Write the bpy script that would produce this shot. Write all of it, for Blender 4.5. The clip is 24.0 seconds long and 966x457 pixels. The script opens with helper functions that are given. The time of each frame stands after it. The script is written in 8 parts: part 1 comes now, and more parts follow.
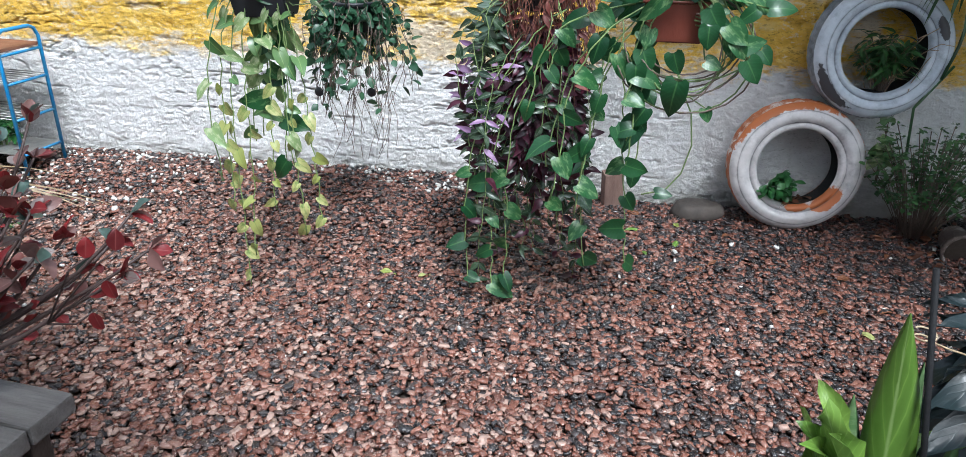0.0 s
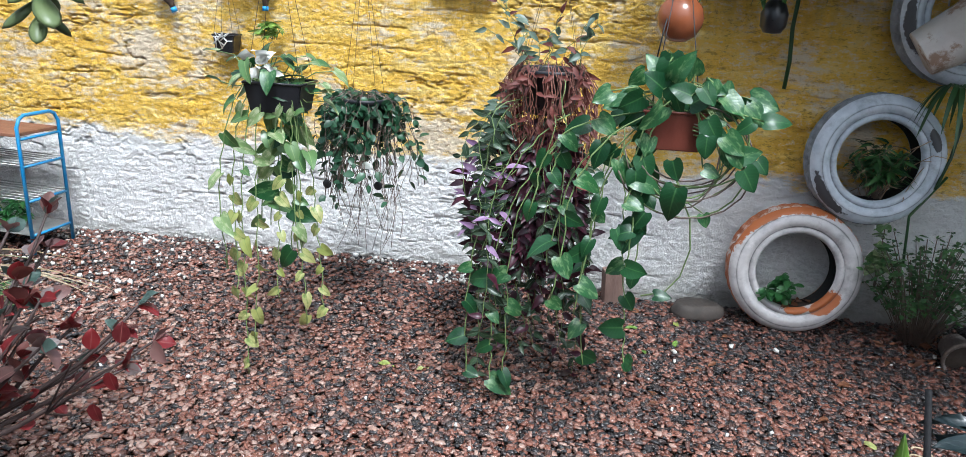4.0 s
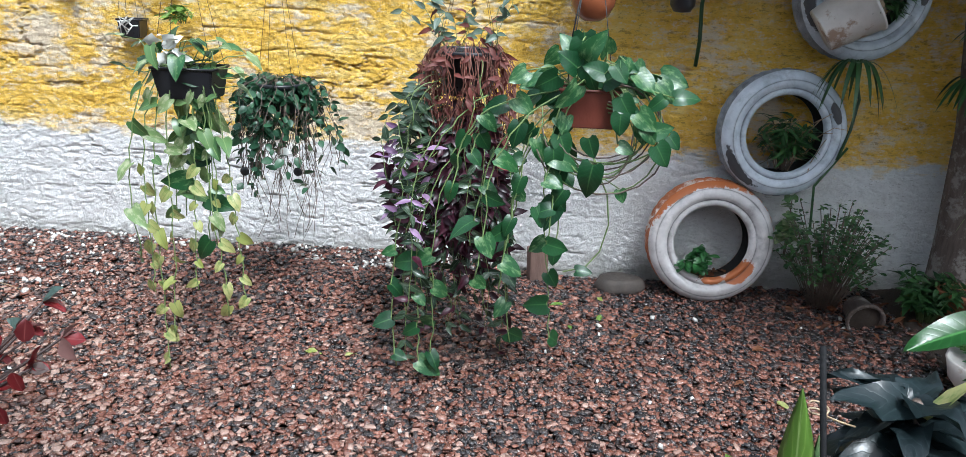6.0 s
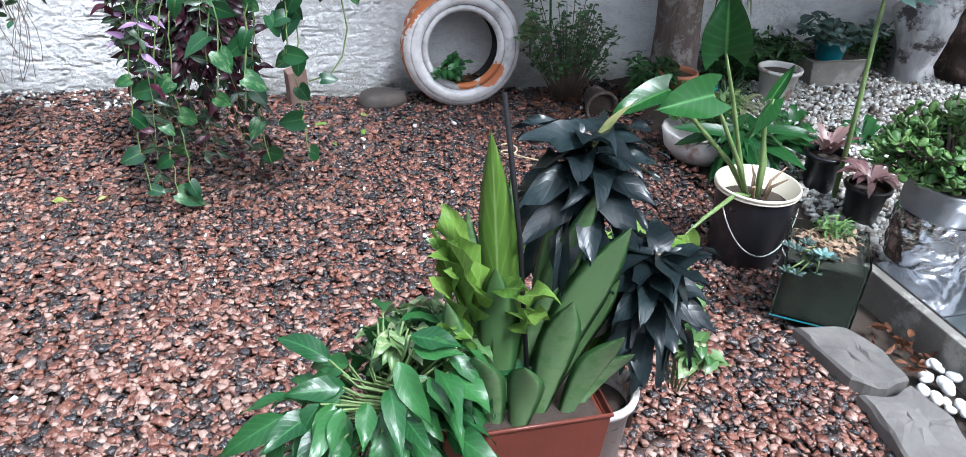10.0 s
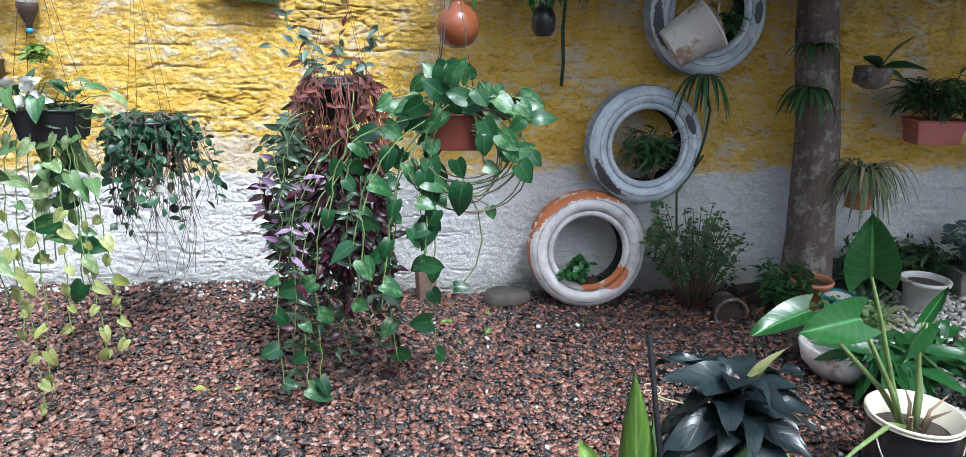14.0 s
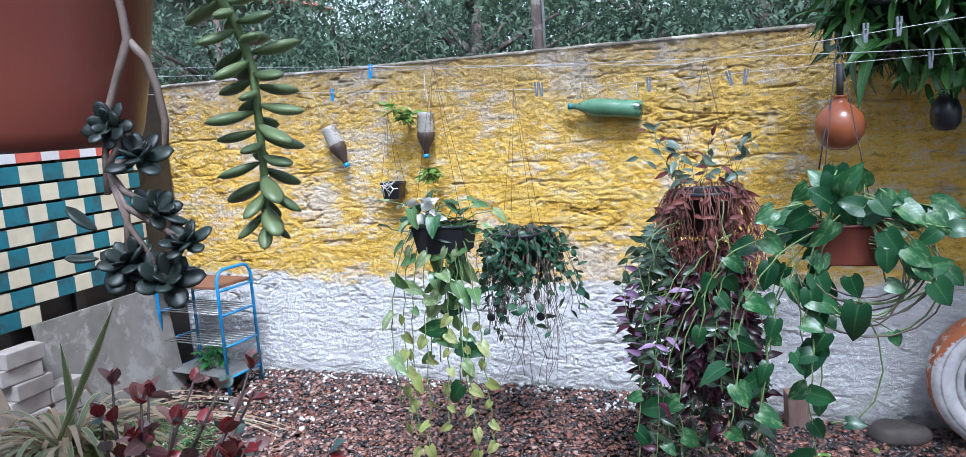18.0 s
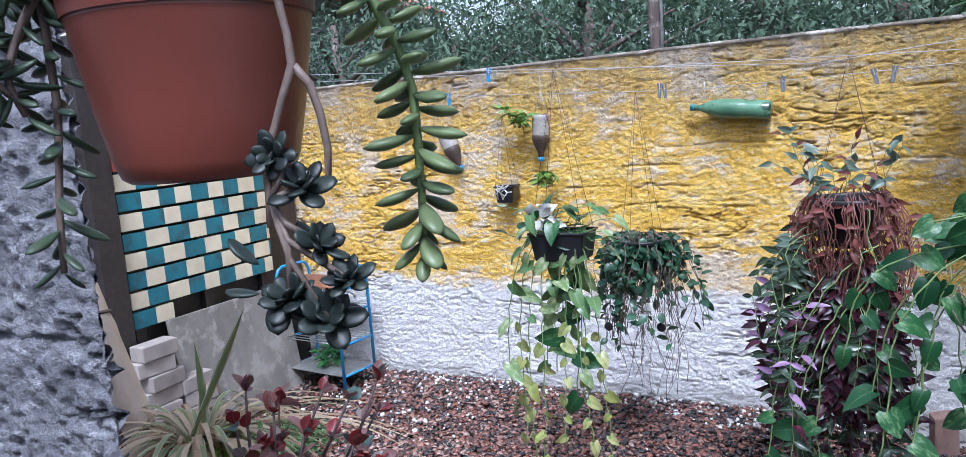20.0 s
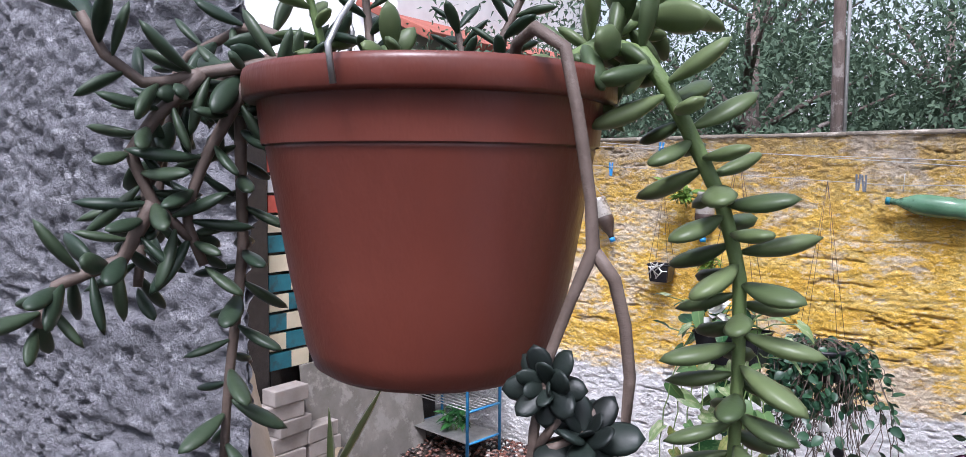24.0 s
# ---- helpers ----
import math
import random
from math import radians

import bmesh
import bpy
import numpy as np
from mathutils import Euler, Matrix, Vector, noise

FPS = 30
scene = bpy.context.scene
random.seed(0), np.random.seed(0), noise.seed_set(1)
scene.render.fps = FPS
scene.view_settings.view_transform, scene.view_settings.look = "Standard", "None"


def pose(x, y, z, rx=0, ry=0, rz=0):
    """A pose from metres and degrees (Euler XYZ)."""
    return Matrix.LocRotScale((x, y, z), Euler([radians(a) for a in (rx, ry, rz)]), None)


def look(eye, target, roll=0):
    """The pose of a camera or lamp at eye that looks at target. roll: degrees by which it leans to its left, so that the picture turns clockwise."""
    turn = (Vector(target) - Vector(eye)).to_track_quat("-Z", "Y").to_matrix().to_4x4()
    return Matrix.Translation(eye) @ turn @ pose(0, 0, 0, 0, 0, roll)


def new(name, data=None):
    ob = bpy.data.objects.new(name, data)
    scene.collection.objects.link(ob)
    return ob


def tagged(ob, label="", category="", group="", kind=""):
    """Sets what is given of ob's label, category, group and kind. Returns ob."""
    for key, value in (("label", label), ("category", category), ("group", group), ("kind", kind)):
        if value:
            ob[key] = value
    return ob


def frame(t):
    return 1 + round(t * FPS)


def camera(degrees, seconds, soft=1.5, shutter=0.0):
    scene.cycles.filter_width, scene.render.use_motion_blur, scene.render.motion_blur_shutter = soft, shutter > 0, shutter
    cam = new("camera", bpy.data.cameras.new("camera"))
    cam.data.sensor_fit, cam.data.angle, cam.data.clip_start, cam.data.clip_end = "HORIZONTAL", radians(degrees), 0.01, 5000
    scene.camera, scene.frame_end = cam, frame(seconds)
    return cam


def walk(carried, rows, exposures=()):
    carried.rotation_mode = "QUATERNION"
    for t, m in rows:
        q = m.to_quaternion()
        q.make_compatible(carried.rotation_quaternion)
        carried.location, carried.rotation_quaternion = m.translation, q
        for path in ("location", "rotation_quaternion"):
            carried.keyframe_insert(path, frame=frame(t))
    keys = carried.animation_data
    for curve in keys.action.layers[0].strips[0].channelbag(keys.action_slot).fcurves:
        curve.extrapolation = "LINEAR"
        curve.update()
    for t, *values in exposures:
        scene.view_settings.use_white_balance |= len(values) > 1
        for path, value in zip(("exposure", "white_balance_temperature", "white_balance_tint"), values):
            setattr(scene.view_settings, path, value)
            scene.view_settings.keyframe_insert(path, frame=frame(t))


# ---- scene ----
cam = camera(65.5, 24.0, soft=0.8)
PATH = [
    (0, (0.249, 0.04, 1.474), (-0.004, 1.842, 0.644), 1.1),
    (0.5, (0.248, 0.045, 1.505), (0.018, 1.903, 0.8), 2.7),
    (1, (0.246, 0.049, 1.508), (0.024, 1.923, 0.846), 3.3),
    (1.5, (0.237, 0.042, 1.515), (0.007, 1.918, 0.863), 3.8),
    (2, (0.237, 0.034, 1.515), (-0.04, 1.902, 0.855), 3.2),
    (2.5, (0.231, 0.05, 1.506), (-0.184, 1.899, 0.866), 1.5),
    (4.5, (0.257, 0.016, 1.516), (0.052, 1.91, 0.906), 3.0),
    (5, (0.26, 0.03, 1.518), (0.102, 1.925, 0.9), 2.9),
    (5.5, (0.254, 0.016, 1.515), (0.08, 1.913, 0.906), 2.2),
    (6, (0.272, 0.013, 1.51), (0.187, 1.903, 0.863), 2.5),
    (6.5, (0.278, 0.003, 1.514), (0.265, 1.891, 0.855), 2.8),
    (7, (0.281, -0.007, 1.515), (0.345, 1.876, 0.845), 2.9),
    (7.5, (0.306, -0.024, 1.514), (0.476, 1.845, 0.821), 3.3),
    (8, (0.314, -0.051, 1.501), (0.58, 1.786, 0.755), 3.5),
    (8.5, (0.331, -0.07, 1.5), (0.713, 1.713, 0.678), 3.6),
    (9, (0.365, -0.093, 1.465), (0.787, 1.636, 0.553), 4.0),
    (9.5, (0.38, -0.113, 1.453), (0.807, 1.566, 0.454), 3.3),
    (11.5, (0.407, -0.14, 1.485), (1.048, 1.465, 0.478), 4.5),
    (12, (0.399, -0.153, 1.496), (1.125, 1.469, 0.578), 4.9),
    (12.5, (0.395, -0.157, 1.501), (1.045, 1.538, 0.662), 3.5),
    (13, (0.379, -0.136, 1.521), (0.864, 1.675, 0.824), 2.7),
    (13.5, (0.35, -0.108, 1.537), (0.643, 1.774, 0.925), 1.7),
    (14, (0.346, -0.081, 1.538), (0.524, 1.823, 0.953), 1.1),
    (14.5, (0.338, -0.053, 1.535), (0.298, 1.864, 0.966), -0.9),
    (15, (0.328, -0.034, 1.535), (0.164, 1.891, 1.02), -1.6),
    (15.5, (0.32, -0.037, 1.54), (0.102, 1.876, 0.998), -1.1),
    (16, (0.301, -0.034, 1.544), (-0.009, 1.875, 1.035), -1.5),
    (16.5, (0.286, -0.028, 1.544), (-0.094, 1.876, 1.064), -1.4),
    (17, (0.278, -0.022, 1.546), (-0.153, 1.885, 1.124), -2.2),
    (17.5, (0.267, -0.02, 1.562), (-0.232, 1.879, 1.181), -2.8),
    (18, (0.239, -0.007, 1.563), (-0.45, 1.846, 1.261), -3.8),
    (18.5, (0.215, 0.001, 1.575), (-0.61, 1.803, 1.311), -4.5),
    (20.5, (0.135, 0.053, 1.595), (-0.852, 1.768, 1.305), -3.8),
    (21, (0.089, 0.092, 1.615), (-0.976, 1.765, 1.358), -3.0),
    (21.5, (0.031, 0.133, 1.645), (-1.078, 1.781, 1.414), -2.6),
    (22, (-0.004, 0.137, 1.682), (-1.137, 1.783, 1.597), -0.2),
    (22.5, (-0.02, 0.136, 1.693), (-1.201, 1.749, 1.617), 0.1),
    (23, (-0.04, 0.129, 1.68), (-1.278, 1.696, 1.559), 0.5),
    (23.5, (-0.052, 0.136, 1.672), (-1.322, 1.673, 1.52), 0.3),
    (24, (-0.038, 0.149, 1.671), (-1.261, 1.725, 1.525), 0.4),
]
walk(cam, [(t, look(eye, target, roll)) for t, eye, target, roll in PATH], [(0.0, 0.38, 5750, 6), (5.0, 0.36, 5750, 6), (8.0, 0.55, 5700, 6), (9.5, 0.7, 5600, 8), (12.0, 0.74, 5650, 7), (14.5, 0.5, 5600, 6), (17.0, 0.34, 5350, 7), (18.0, 0.28, 5250, 11), (20.5, 0.22, 5250, 16), (22.5, 0.16, 5400, 19), (24.0, 0.13, 5800, 20)])

# ---- light ----
world = bpy.data.worlds.new("overcast_sky")
scene.world = world
world.use_nodes = True
wn, wl = world.node_tree.nodes, world.node_tree.links
sky = wn.new("ShaderNodeTexSky")
sky.sky_type, sky.sun_disc = "NISHITA", False
sky.sun_elevation, sky.sun_rotation, sky.dust_density, sky.air_density = radians(57), radians(156), 4.0, 1.2
grey = wn.new("ShaderNodeHueSaturation")
grey.inputs["Saturation"].default_value = 0.4
wl.new(sky.outputs[0], grey.inputs["Color"])
wl.new(grey.outputs[0], wn["Background"].inputs["Color"])
wn["Background"].inputs["Strength"].default_value = 0.22
sun_data = bpy.data.lights.new("sun", "SUN")
sun_data.energy, sun_data.angle, sun_data.color = 3.3, radians(14), (1.0, 0.99, 0.97)
sun = new("sun", sun_data)
sun.matrix_world = look((0, 0, 9), (-0.9, 2.0, 5.6))


# ---- materials ----
def ramp(nt, fac, stops, mode="LINEAR"):
    n = nt.nodes.new("ShaderNodeValToRGB")
    n.color_ramp.interpolation = mode
    els = n.color_ramp.elements
    while len(els) < len(stops):
        els.new(0.5)
    for e, (p, c) in zip(els, stops):
        e.position, e.color = p, (*c, 1) if len(c) == 3 else c
    nt.links.new(fac, n.inputs[0])
    return n.outputs[0]


def noise_out(nt, vec, scale, detail=5, rough=0.6, stretch=(1, 1, 1)):
    mp = nt.nodes.new("ShaderNodeMapping")
    mp.inputs["Scale"].default_value = stretch
    nt.links.new(vec, mp.inputs["Vector"])
    n = nt.nodes.new("ShaderNodeTexNoise")
    n.inputs["Scale"].default_value, n.inputs["Detail"].default_value, n.inputs["Roughness"].default_value = scale, detail, rough
    nt.links.new(mp.outputs[0], n.inputs["Vector"])
    return n.outputs["Fac"]


def mixc(nt, fac, a, b, mode="MIX"):
    n = nt.nodes.new("ShaderNodeMix")
    n.data_type, n.blend_type = "RGBA", mode
    for sock, v in ((n.inputs["Factor"], fac), (n.inputs["A"], a), (n.inputs["B"], b)):
        if isinstance(v, (int, float)):
            sock.default_value = v
        elif isinstance(v, tuple):
            sock.default_value = (*v, 1)
        else:
            nt.links.new(v, sock)
    return n.outputs["Result"]


def mathn(nt, op, a, b=0.5, clamp=False):
    n = nt.nodes.new("ShaderNodeMath")
    n.operation, n.use_clamp = op, clamp
    for sock, v in zip(n.inputs, (a, b)):
        if isinstance(v, (int, float)):
            sock.default_value = v
        else:
            nt.links.new(v, sock)
    return n.outputs[0]


def start_mat(name, rough=0.6, metal=0.0, spec=0.5):
    m = bpy.data.materials.new(name)
    m.use_nodes = True
    nt = m.node_tree
    b = nt.nodes["Principled BSDF"]
    b.inputs["Roughness"].default_value, b.inputs["Metallic"].default_value = rough, metal
    b.inputs["Specular IOR Level"].default_value = spec
    tc = nt.nodes.new("ShaderNodeTexCoord").outputs["Object"]
    return m, nt, b, tc


def bump(nt, b, h, strength=0.4, dist=0.01):
    n = nt.nodes.new("ShaderNodeBump")
    n.inputs["Strength"].default_value, n.inputs["Distance"].default_value = strength, dist
    nt.links.new(h, n.inputs["Height"])
    nt.links.new(n.outputs[0], b.inputs["Normal"])


def plain(name, c1, c2, rough=0.6, scale=12, metal=0.0, bumps=0.25, stretch=(1, 1, 1), spec=0.5, vary=0.0, wear=None):
    """A surface of two tones with grain and blotches; wear adds scuffed patches of a third colour."""
    m, nt, b, tc = start_mat(name, rough, metal, spec)
    a = noise_out(nt, tc, scale, 6, 0.65, stretch)
    big = noise_out(nt, tc, scale * 0.22, 3)
    col = mixc(nt, ramp(nt, a, [(0.3, (0, 0, 0)), (0.7, (1, 1, 1))]), c1, c2)
    col = mixc(nt, 0.35, col, ramp(nt, big, [(0.3, tuple(x * 0.6 for x in c1)), (0.7, tuple(min(1, x * 1.25) for x in c2))]))
    if wear:
        col = mixc(nt, ramp(nt, noise_out(nt, tc, scale * 0.8, 8, 0.7), [(0.52, (0, 0, 0)), (0.6, (1, 1, 1))]), col, wear)
    if vary:
        r = nt.nodes.new("ShaderNodeObjectInfo").outputs["Random"]
        col = mixc(nt, mathn(nt, "MULTIPLY", r, vary), col, tuple(x * 0.35 for x in c1))
    nt.links.new(col, b.inputs["Base Color"])
    fine = noise_out(nt, tc, scale * 5, 4, 0.7, stretch)
    nt.links.new(ramp(nt, fine, [(0.2, (rough * 0.75,) * 3), (0.8, (min(1, rough * 1.2),) * 3)]), b.inputs["Roughness"])
    bump(nt, b, fine, bumps, 0.004)
    return m


def leafy(name, dark, light, rib=None, edge=None, rough=0.35, blotch=None, spec=0.5, ribs=0.0):
    """Leaf surface: tone differs from leaf to leaf, midrib and margin by the leaf's own u and v."""
    m, nt, b, tc = start_mat(name, rough, spec=spec)
    geo = nt.nodes.new("ShaderNodeNewGeometry")
    oi = nt.nodes.new("ShaderNodeObjectInfo")
    r = mathn(nt, "FRACT", mathn(nt, "ADD", geo.outputs["Random Per Island"], oi.outputs["Random"]))
    col = mixc(nt, r, dark, light)
    uv = nt.nodes.new("ShaderNodeUVMap").outputs[0]
    sep = nt.nodes.new("ShaderNodeSeparateXYZ")
    nt.links.new(uv, sep.inputs[0])
    v = mathn(nt, "ABSOLUTE", mathn(nt, "SUBTRACT", sep.outputs["Y"], 0.5))
    wob = noise_out(nt, tc, 60, 3)
    if ribs:
        side = mathn(nt, "FRACT", mathn(nt, "MULTIPLY", mathn(nt, "SUBTRACT", sep.outputs["X"], mathn(nt, "MULTIPLY", v, 0.55)), 7.5))
        line = ramp(nt, mathn(nt, "ABSOLUTE", mathn(nt, "SUBTRACT", side, 0.5)), [(0.0, (1, 1, 1)), (0.09, (0.25, 0.25, 0.25)), (0.3, (0, 0, 0))])
        col = mixc(nt, mathn(nt, "MULTIPLY", line, ribs), col, tuple(min(1, x * 1.9 + 0.02) for x in light))
    if blotch:
        bl = noise_out(nt, tc, 45, 4, 0.6, (0.5, 1.4, 1))
        col = mixc(nt, mathn(nt, "MULTIPLY", ramp(nt, bl, [(0.5, (0, 0, 0)), (0.62, (1, 1, 1))]), mathn(nt, "GREATER_THAN", r, 0.55)), col, blotch)
    if edge:
        col = mixc(nt, ramp(nt, mathn(nt, "ADD", v, mathn(nt, "MULTIPLY", wob, 0.1)), [(0.40, (0, 0, 0)), (0.46, (1, 1, 1))]), col, edge)
    if rib:
        col = mixc(nt, ramp(nt, v, [(0.01, (1, 1, 1)), (0.045, (0, 0, 0))]), col, rib)
    col = mixc(nt, mathn(nt, "MULTIPLY", wob, 0.35), col, tuple(x * 0.55 for x in dark))
    nt.links.new(col, b.inputs["Base Color"])
    relief = mathn(nt, "SUBTRACT", wob, mathn(nt, "MULTIPLY", line, 0.5)) if ribs else wob
    bump(nt, b, relief, 0.16, 0.003)
    tr = nt.nodes.new("ShaderNodeBsdfTranslucent")
    nt.links.new(mixc(nt, 0.6, col, light), tr.inputs["Color"])
    mx = nt.nodes.new("ShaderNodeMixShader")
    mx.inputs[0].default_value = 0.22
    nt.links.new(b.outputs[0], mx.inputs[1])
    nt.links.new(tr.outputs[0], mx.inputs[2])
    nt.links.new(mx.outputs[0], nt.nodes["Material Output"].inputs["Surface"])
    return m


def stones(name, stops, rough=0.55, speck=None, shift=0.0):
    """Loose stones, each with a tone of its own; with shift, tones also run darker towards +X and +Y."""
    m, nt, b, tc = start_mat(name, rough)
    geo = nt.nodes.new("ShaderNodeNewGeometry")
    r = geo.outputs["Random Per Island"]
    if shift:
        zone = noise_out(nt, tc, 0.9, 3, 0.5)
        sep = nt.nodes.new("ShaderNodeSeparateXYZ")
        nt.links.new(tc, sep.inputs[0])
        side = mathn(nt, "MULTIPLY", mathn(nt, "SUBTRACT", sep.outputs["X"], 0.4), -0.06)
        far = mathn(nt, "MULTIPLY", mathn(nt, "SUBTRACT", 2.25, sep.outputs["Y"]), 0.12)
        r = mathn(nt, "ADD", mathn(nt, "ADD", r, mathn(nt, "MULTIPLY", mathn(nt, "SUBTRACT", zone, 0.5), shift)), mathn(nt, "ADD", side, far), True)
    col = ramp(nt, r, stops)
    n = noise_out(nt, tc, 90, 5, 0.7)
    col = mixc(nt, mathn(nt, "MULTIPLY", n, 0.5), col, mixc(nt, 0.5, col, (0.02, 0.015, 0.013)))
    if speck:
        col = mixc(nt, ramp(nt, noise_out(nt, tc, 260, 2), [(0.62, (0, 0, 0)), (0.7, (1, 1, 1))]), col, speck)
    nt.links.new(col, b.inputs["Base Color"])
    nt.links.new(ramp(nt, noise_out(nt, tc, 35, 2), [(0.35, (rough * 0.45,) * 3), (0.65, (rough * 1.3,) * 3)]), b.inputs["Roughness"])
    bump(nt, b, n, 0.5, 0.004)
    return m


def wall_paint(name, top, bottom, split, grime, dirt=((0.22, 0.17, 0.13), (0.16, 0.12, 0.08))):
    """Rough rendered masonry painted in two bands, worn through in patches and streaked at the coping."""
    m, nt, b, tc = start_mat(name, 0.82, spec=0.3)
    sep = nt.nodes.new("ShaderNodeSeparateXYZ")
    nt.links.new(tc, sep.inputs[0])
    z = sep.outputs["Z"]
    n1, n2, n3 = noise_out(nt, tc, 3.2, 6, 0.65), noise_out(nt, tc, 11, 8, 0.7, (0.6, 1, 1.6)), noise_out(nt, tc, 55, 6, 0.75)
    yel = ramp(nt, n2, [(0.25, top[0]), (0.5, top[1]), (0.72, top[2])])
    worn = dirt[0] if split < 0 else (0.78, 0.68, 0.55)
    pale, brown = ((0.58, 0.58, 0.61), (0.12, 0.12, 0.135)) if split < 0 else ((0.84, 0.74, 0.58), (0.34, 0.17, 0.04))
    patch = mathn(nt, "ADD", mathn(nt, "MULTIPLY", n1, 0.55), mathn(nt, "MULTIPLY", noise_out(nt, tc, 17, 8, 0.75, (0.45, 1, 1.5)), 0.45))
    yel = mixc(nt, mathn(nt, "MULTIPLY", ramp(nt, patch, [(0.5, (0, 0, 0)), (0.57, (1, 1, 1))]), 0.85 if split > 0 else 0.3), yel, worn)
    speck = noise_out(nt, tc, 38, 6, 0.75, (0.6, 1, 1.4))
    yel = mixc(nt, mathn(nt, "MULTIPLY", ramp(nt, speck, [(0.56, (0, 0, 0)), (0.62, (1, 1, 1))]), 0.72), yel, pale)
    yel = mixc(nt, mathn(nt, "MULTIPLY", ramp(nt, speck, [(0.37, (1, 1, 1)), (0.44, (0, 0, 0))]), 0.6), yel, brown)
    wht = ramp(nt, n2, [(0.25, bottom[0]), (0.55, bottom[1]), (0.8, bottom[2])])
    lim = mathn(nt, "ADD", z, mathn(nt, "ADD", mathn(nt, "MULTIPLY", mathn(nt, "SUBTRACT", n1, 0.5), 0.2), mathn(nt, "MULTIPLY", mathn(nt, "SUBTRACT", n2, 0.5), 0.34)))
    mr = nt.nodes.new("ShaderNodeMapRange")
    mr.inputs["From Min"].default_value, mr.inputs["From Max"].default_value = split - 0.03, split + 0.03
    nt.links.new(lim, mr.inputs["Value"])
    col = mixc(nt, mr.outputs[0], wht, yel)
    g = nt.nodes.new("ShaderNodeMapRange")
    g.inputs["From Min"].default_value, g.inputs["From Max"].default_value = grime[0], grime[1]
    streak = noise_out(nt, tc, 7, 6, 0.7, (2.2, 1, 0.35))
    nt.links.new(mathn(nt, "ADD", z, mathn(nt, "MULTIPLY", mathn(nt, "SUBTRACT", streak, 0.5), 0.75)), g.inputs["Value"])
    col = mixc(nt, mathn(nt, "MULTIPLY", g.outputs[0], 0.72), col, (0.17, 0.145, 0.12))
    chips = ramp(nt, noise_out(nt, tc, 24, 8, 0.8, (0.5, 1, 1.8)), [(0.33, (1, 1, 1)), (0.41, (0, 0, 0))])
    col = mixc(nt, mathn(nt, "MULTIPLY", chips, 0.4), col, dirt[0])
    pits = ramp(nt, noise_out(nt, tc, 75, 5, 0.75, (0.6, 1, 1.5)), [(0.3, (1, 1, 1)), (0.42, (0, 0, 0))])
    col = mixc(nt, mathn(nt, "MULTIPLY", pits, 0.5), col, dirt[1])
    foot = nt.nodes.new("ShaderNodeMapRange")
    foot.inputs["From Min"].default_value, foot.inputs["From Max"].default_value = 0.2, 0.05
    nt.links.new(mathn(nt, "ADD", z, mathn(nt, "MULTIPLY", mathn(nt, "SUBTRACT", n2, 0.5), 0.35)), foot.inputs["Value"])
    col = mixc(nt, mathn(nt, "MULTIPLY", foot.outputs[0], 0.55), col, (0.16, 0.15, 0.11))
    nt.links.new(col, b.inputs["Base Color"])
    n4 = noise_out(nt, tc, 140, 5, 0.7)
    bump(nt, b, mathn(nt, "ADD", n3, mathn(nt, "MULTIPLY", n4, 0.9)), 1.0, 0.016)
    return m


WALL = wall_paint("painted_render", [(0.72, 0.4, 0.05), (0.9, 0.57, 0.09), (0.9, 0.69, 0.26)], [(0.74, 0.72, 0.71), (0.88, 0.87, 0.86), (0.9, 0.89, 0.88)], 0.69, (1.36, 1.92))
COPING = plain("mossy_render_edge", (0.07, 0.06, 0.045), (0.24, 0.2, 0.15), 0.9, 14, bumps=0.8, wear=(0.4, 0.36, 0.3))
# Whitewash greyed here: shade of an absent roof is put into the colour.
PILLAR = wall_paint("shade_toned_whitewash", [(0.18, 0.18, 0.195), (0.3, 0.3, 0.325), (0.46, 0.46, 0.49)], [(0.18, 0.18, 0.195), (0.3, 0.3, 0.325), (0.46, 0.46, 0.49)], -5, (3.0, 3.4), ((0.13, 0.13, 0.14), (0.09, 0.09, 0.1)))
GREYWALL = plain("grey_cement", (0.3, 0.29, 0.28), (0.48, 0.47, 0.45), 0.9, 6, bumps=0.6)
SOIL = plain("dark_wet_soil", (0.02, 0.014, 0.01), (0.055, 0.038, 0.028), 0.85, 20, bumps=0.8)
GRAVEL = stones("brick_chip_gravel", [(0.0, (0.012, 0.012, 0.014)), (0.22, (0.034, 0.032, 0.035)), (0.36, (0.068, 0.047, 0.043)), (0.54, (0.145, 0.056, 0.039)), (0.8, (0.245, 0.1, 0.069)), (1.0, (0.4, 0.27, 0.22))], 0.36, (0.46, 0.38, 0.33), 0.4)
WHITE_PEB = stones("white_pebbles", [(0.0, (0.3, 0.28, 0.26)), (0.3, (0.62, 0.6, 0.56)), (1.0, (0.82, 0.8, 0.77))], 0.5)
GREY_PEB = stones("mixed_pale_pebbles", [(0.0, (0.09, 0.065, 0.045)), (0.16, (0.22, 0.18, 0.145)), (0.36, (0.46, 0.43, 0.39)), (1.0, (0.72, 0.71, 0.68))], 0.45)
BIG_PEB = plain("polished_white_pebble", (0.7, 0.69, 0.66), (0.83, 0.82, 0.8), 0.35, 14, bumps=0.1)
DARKSTONE = plain("brown_stone", (0.03, 0.025, 0.022), (0.085, 0.07, 0.06), 0.8, 12, bumps=0.5)
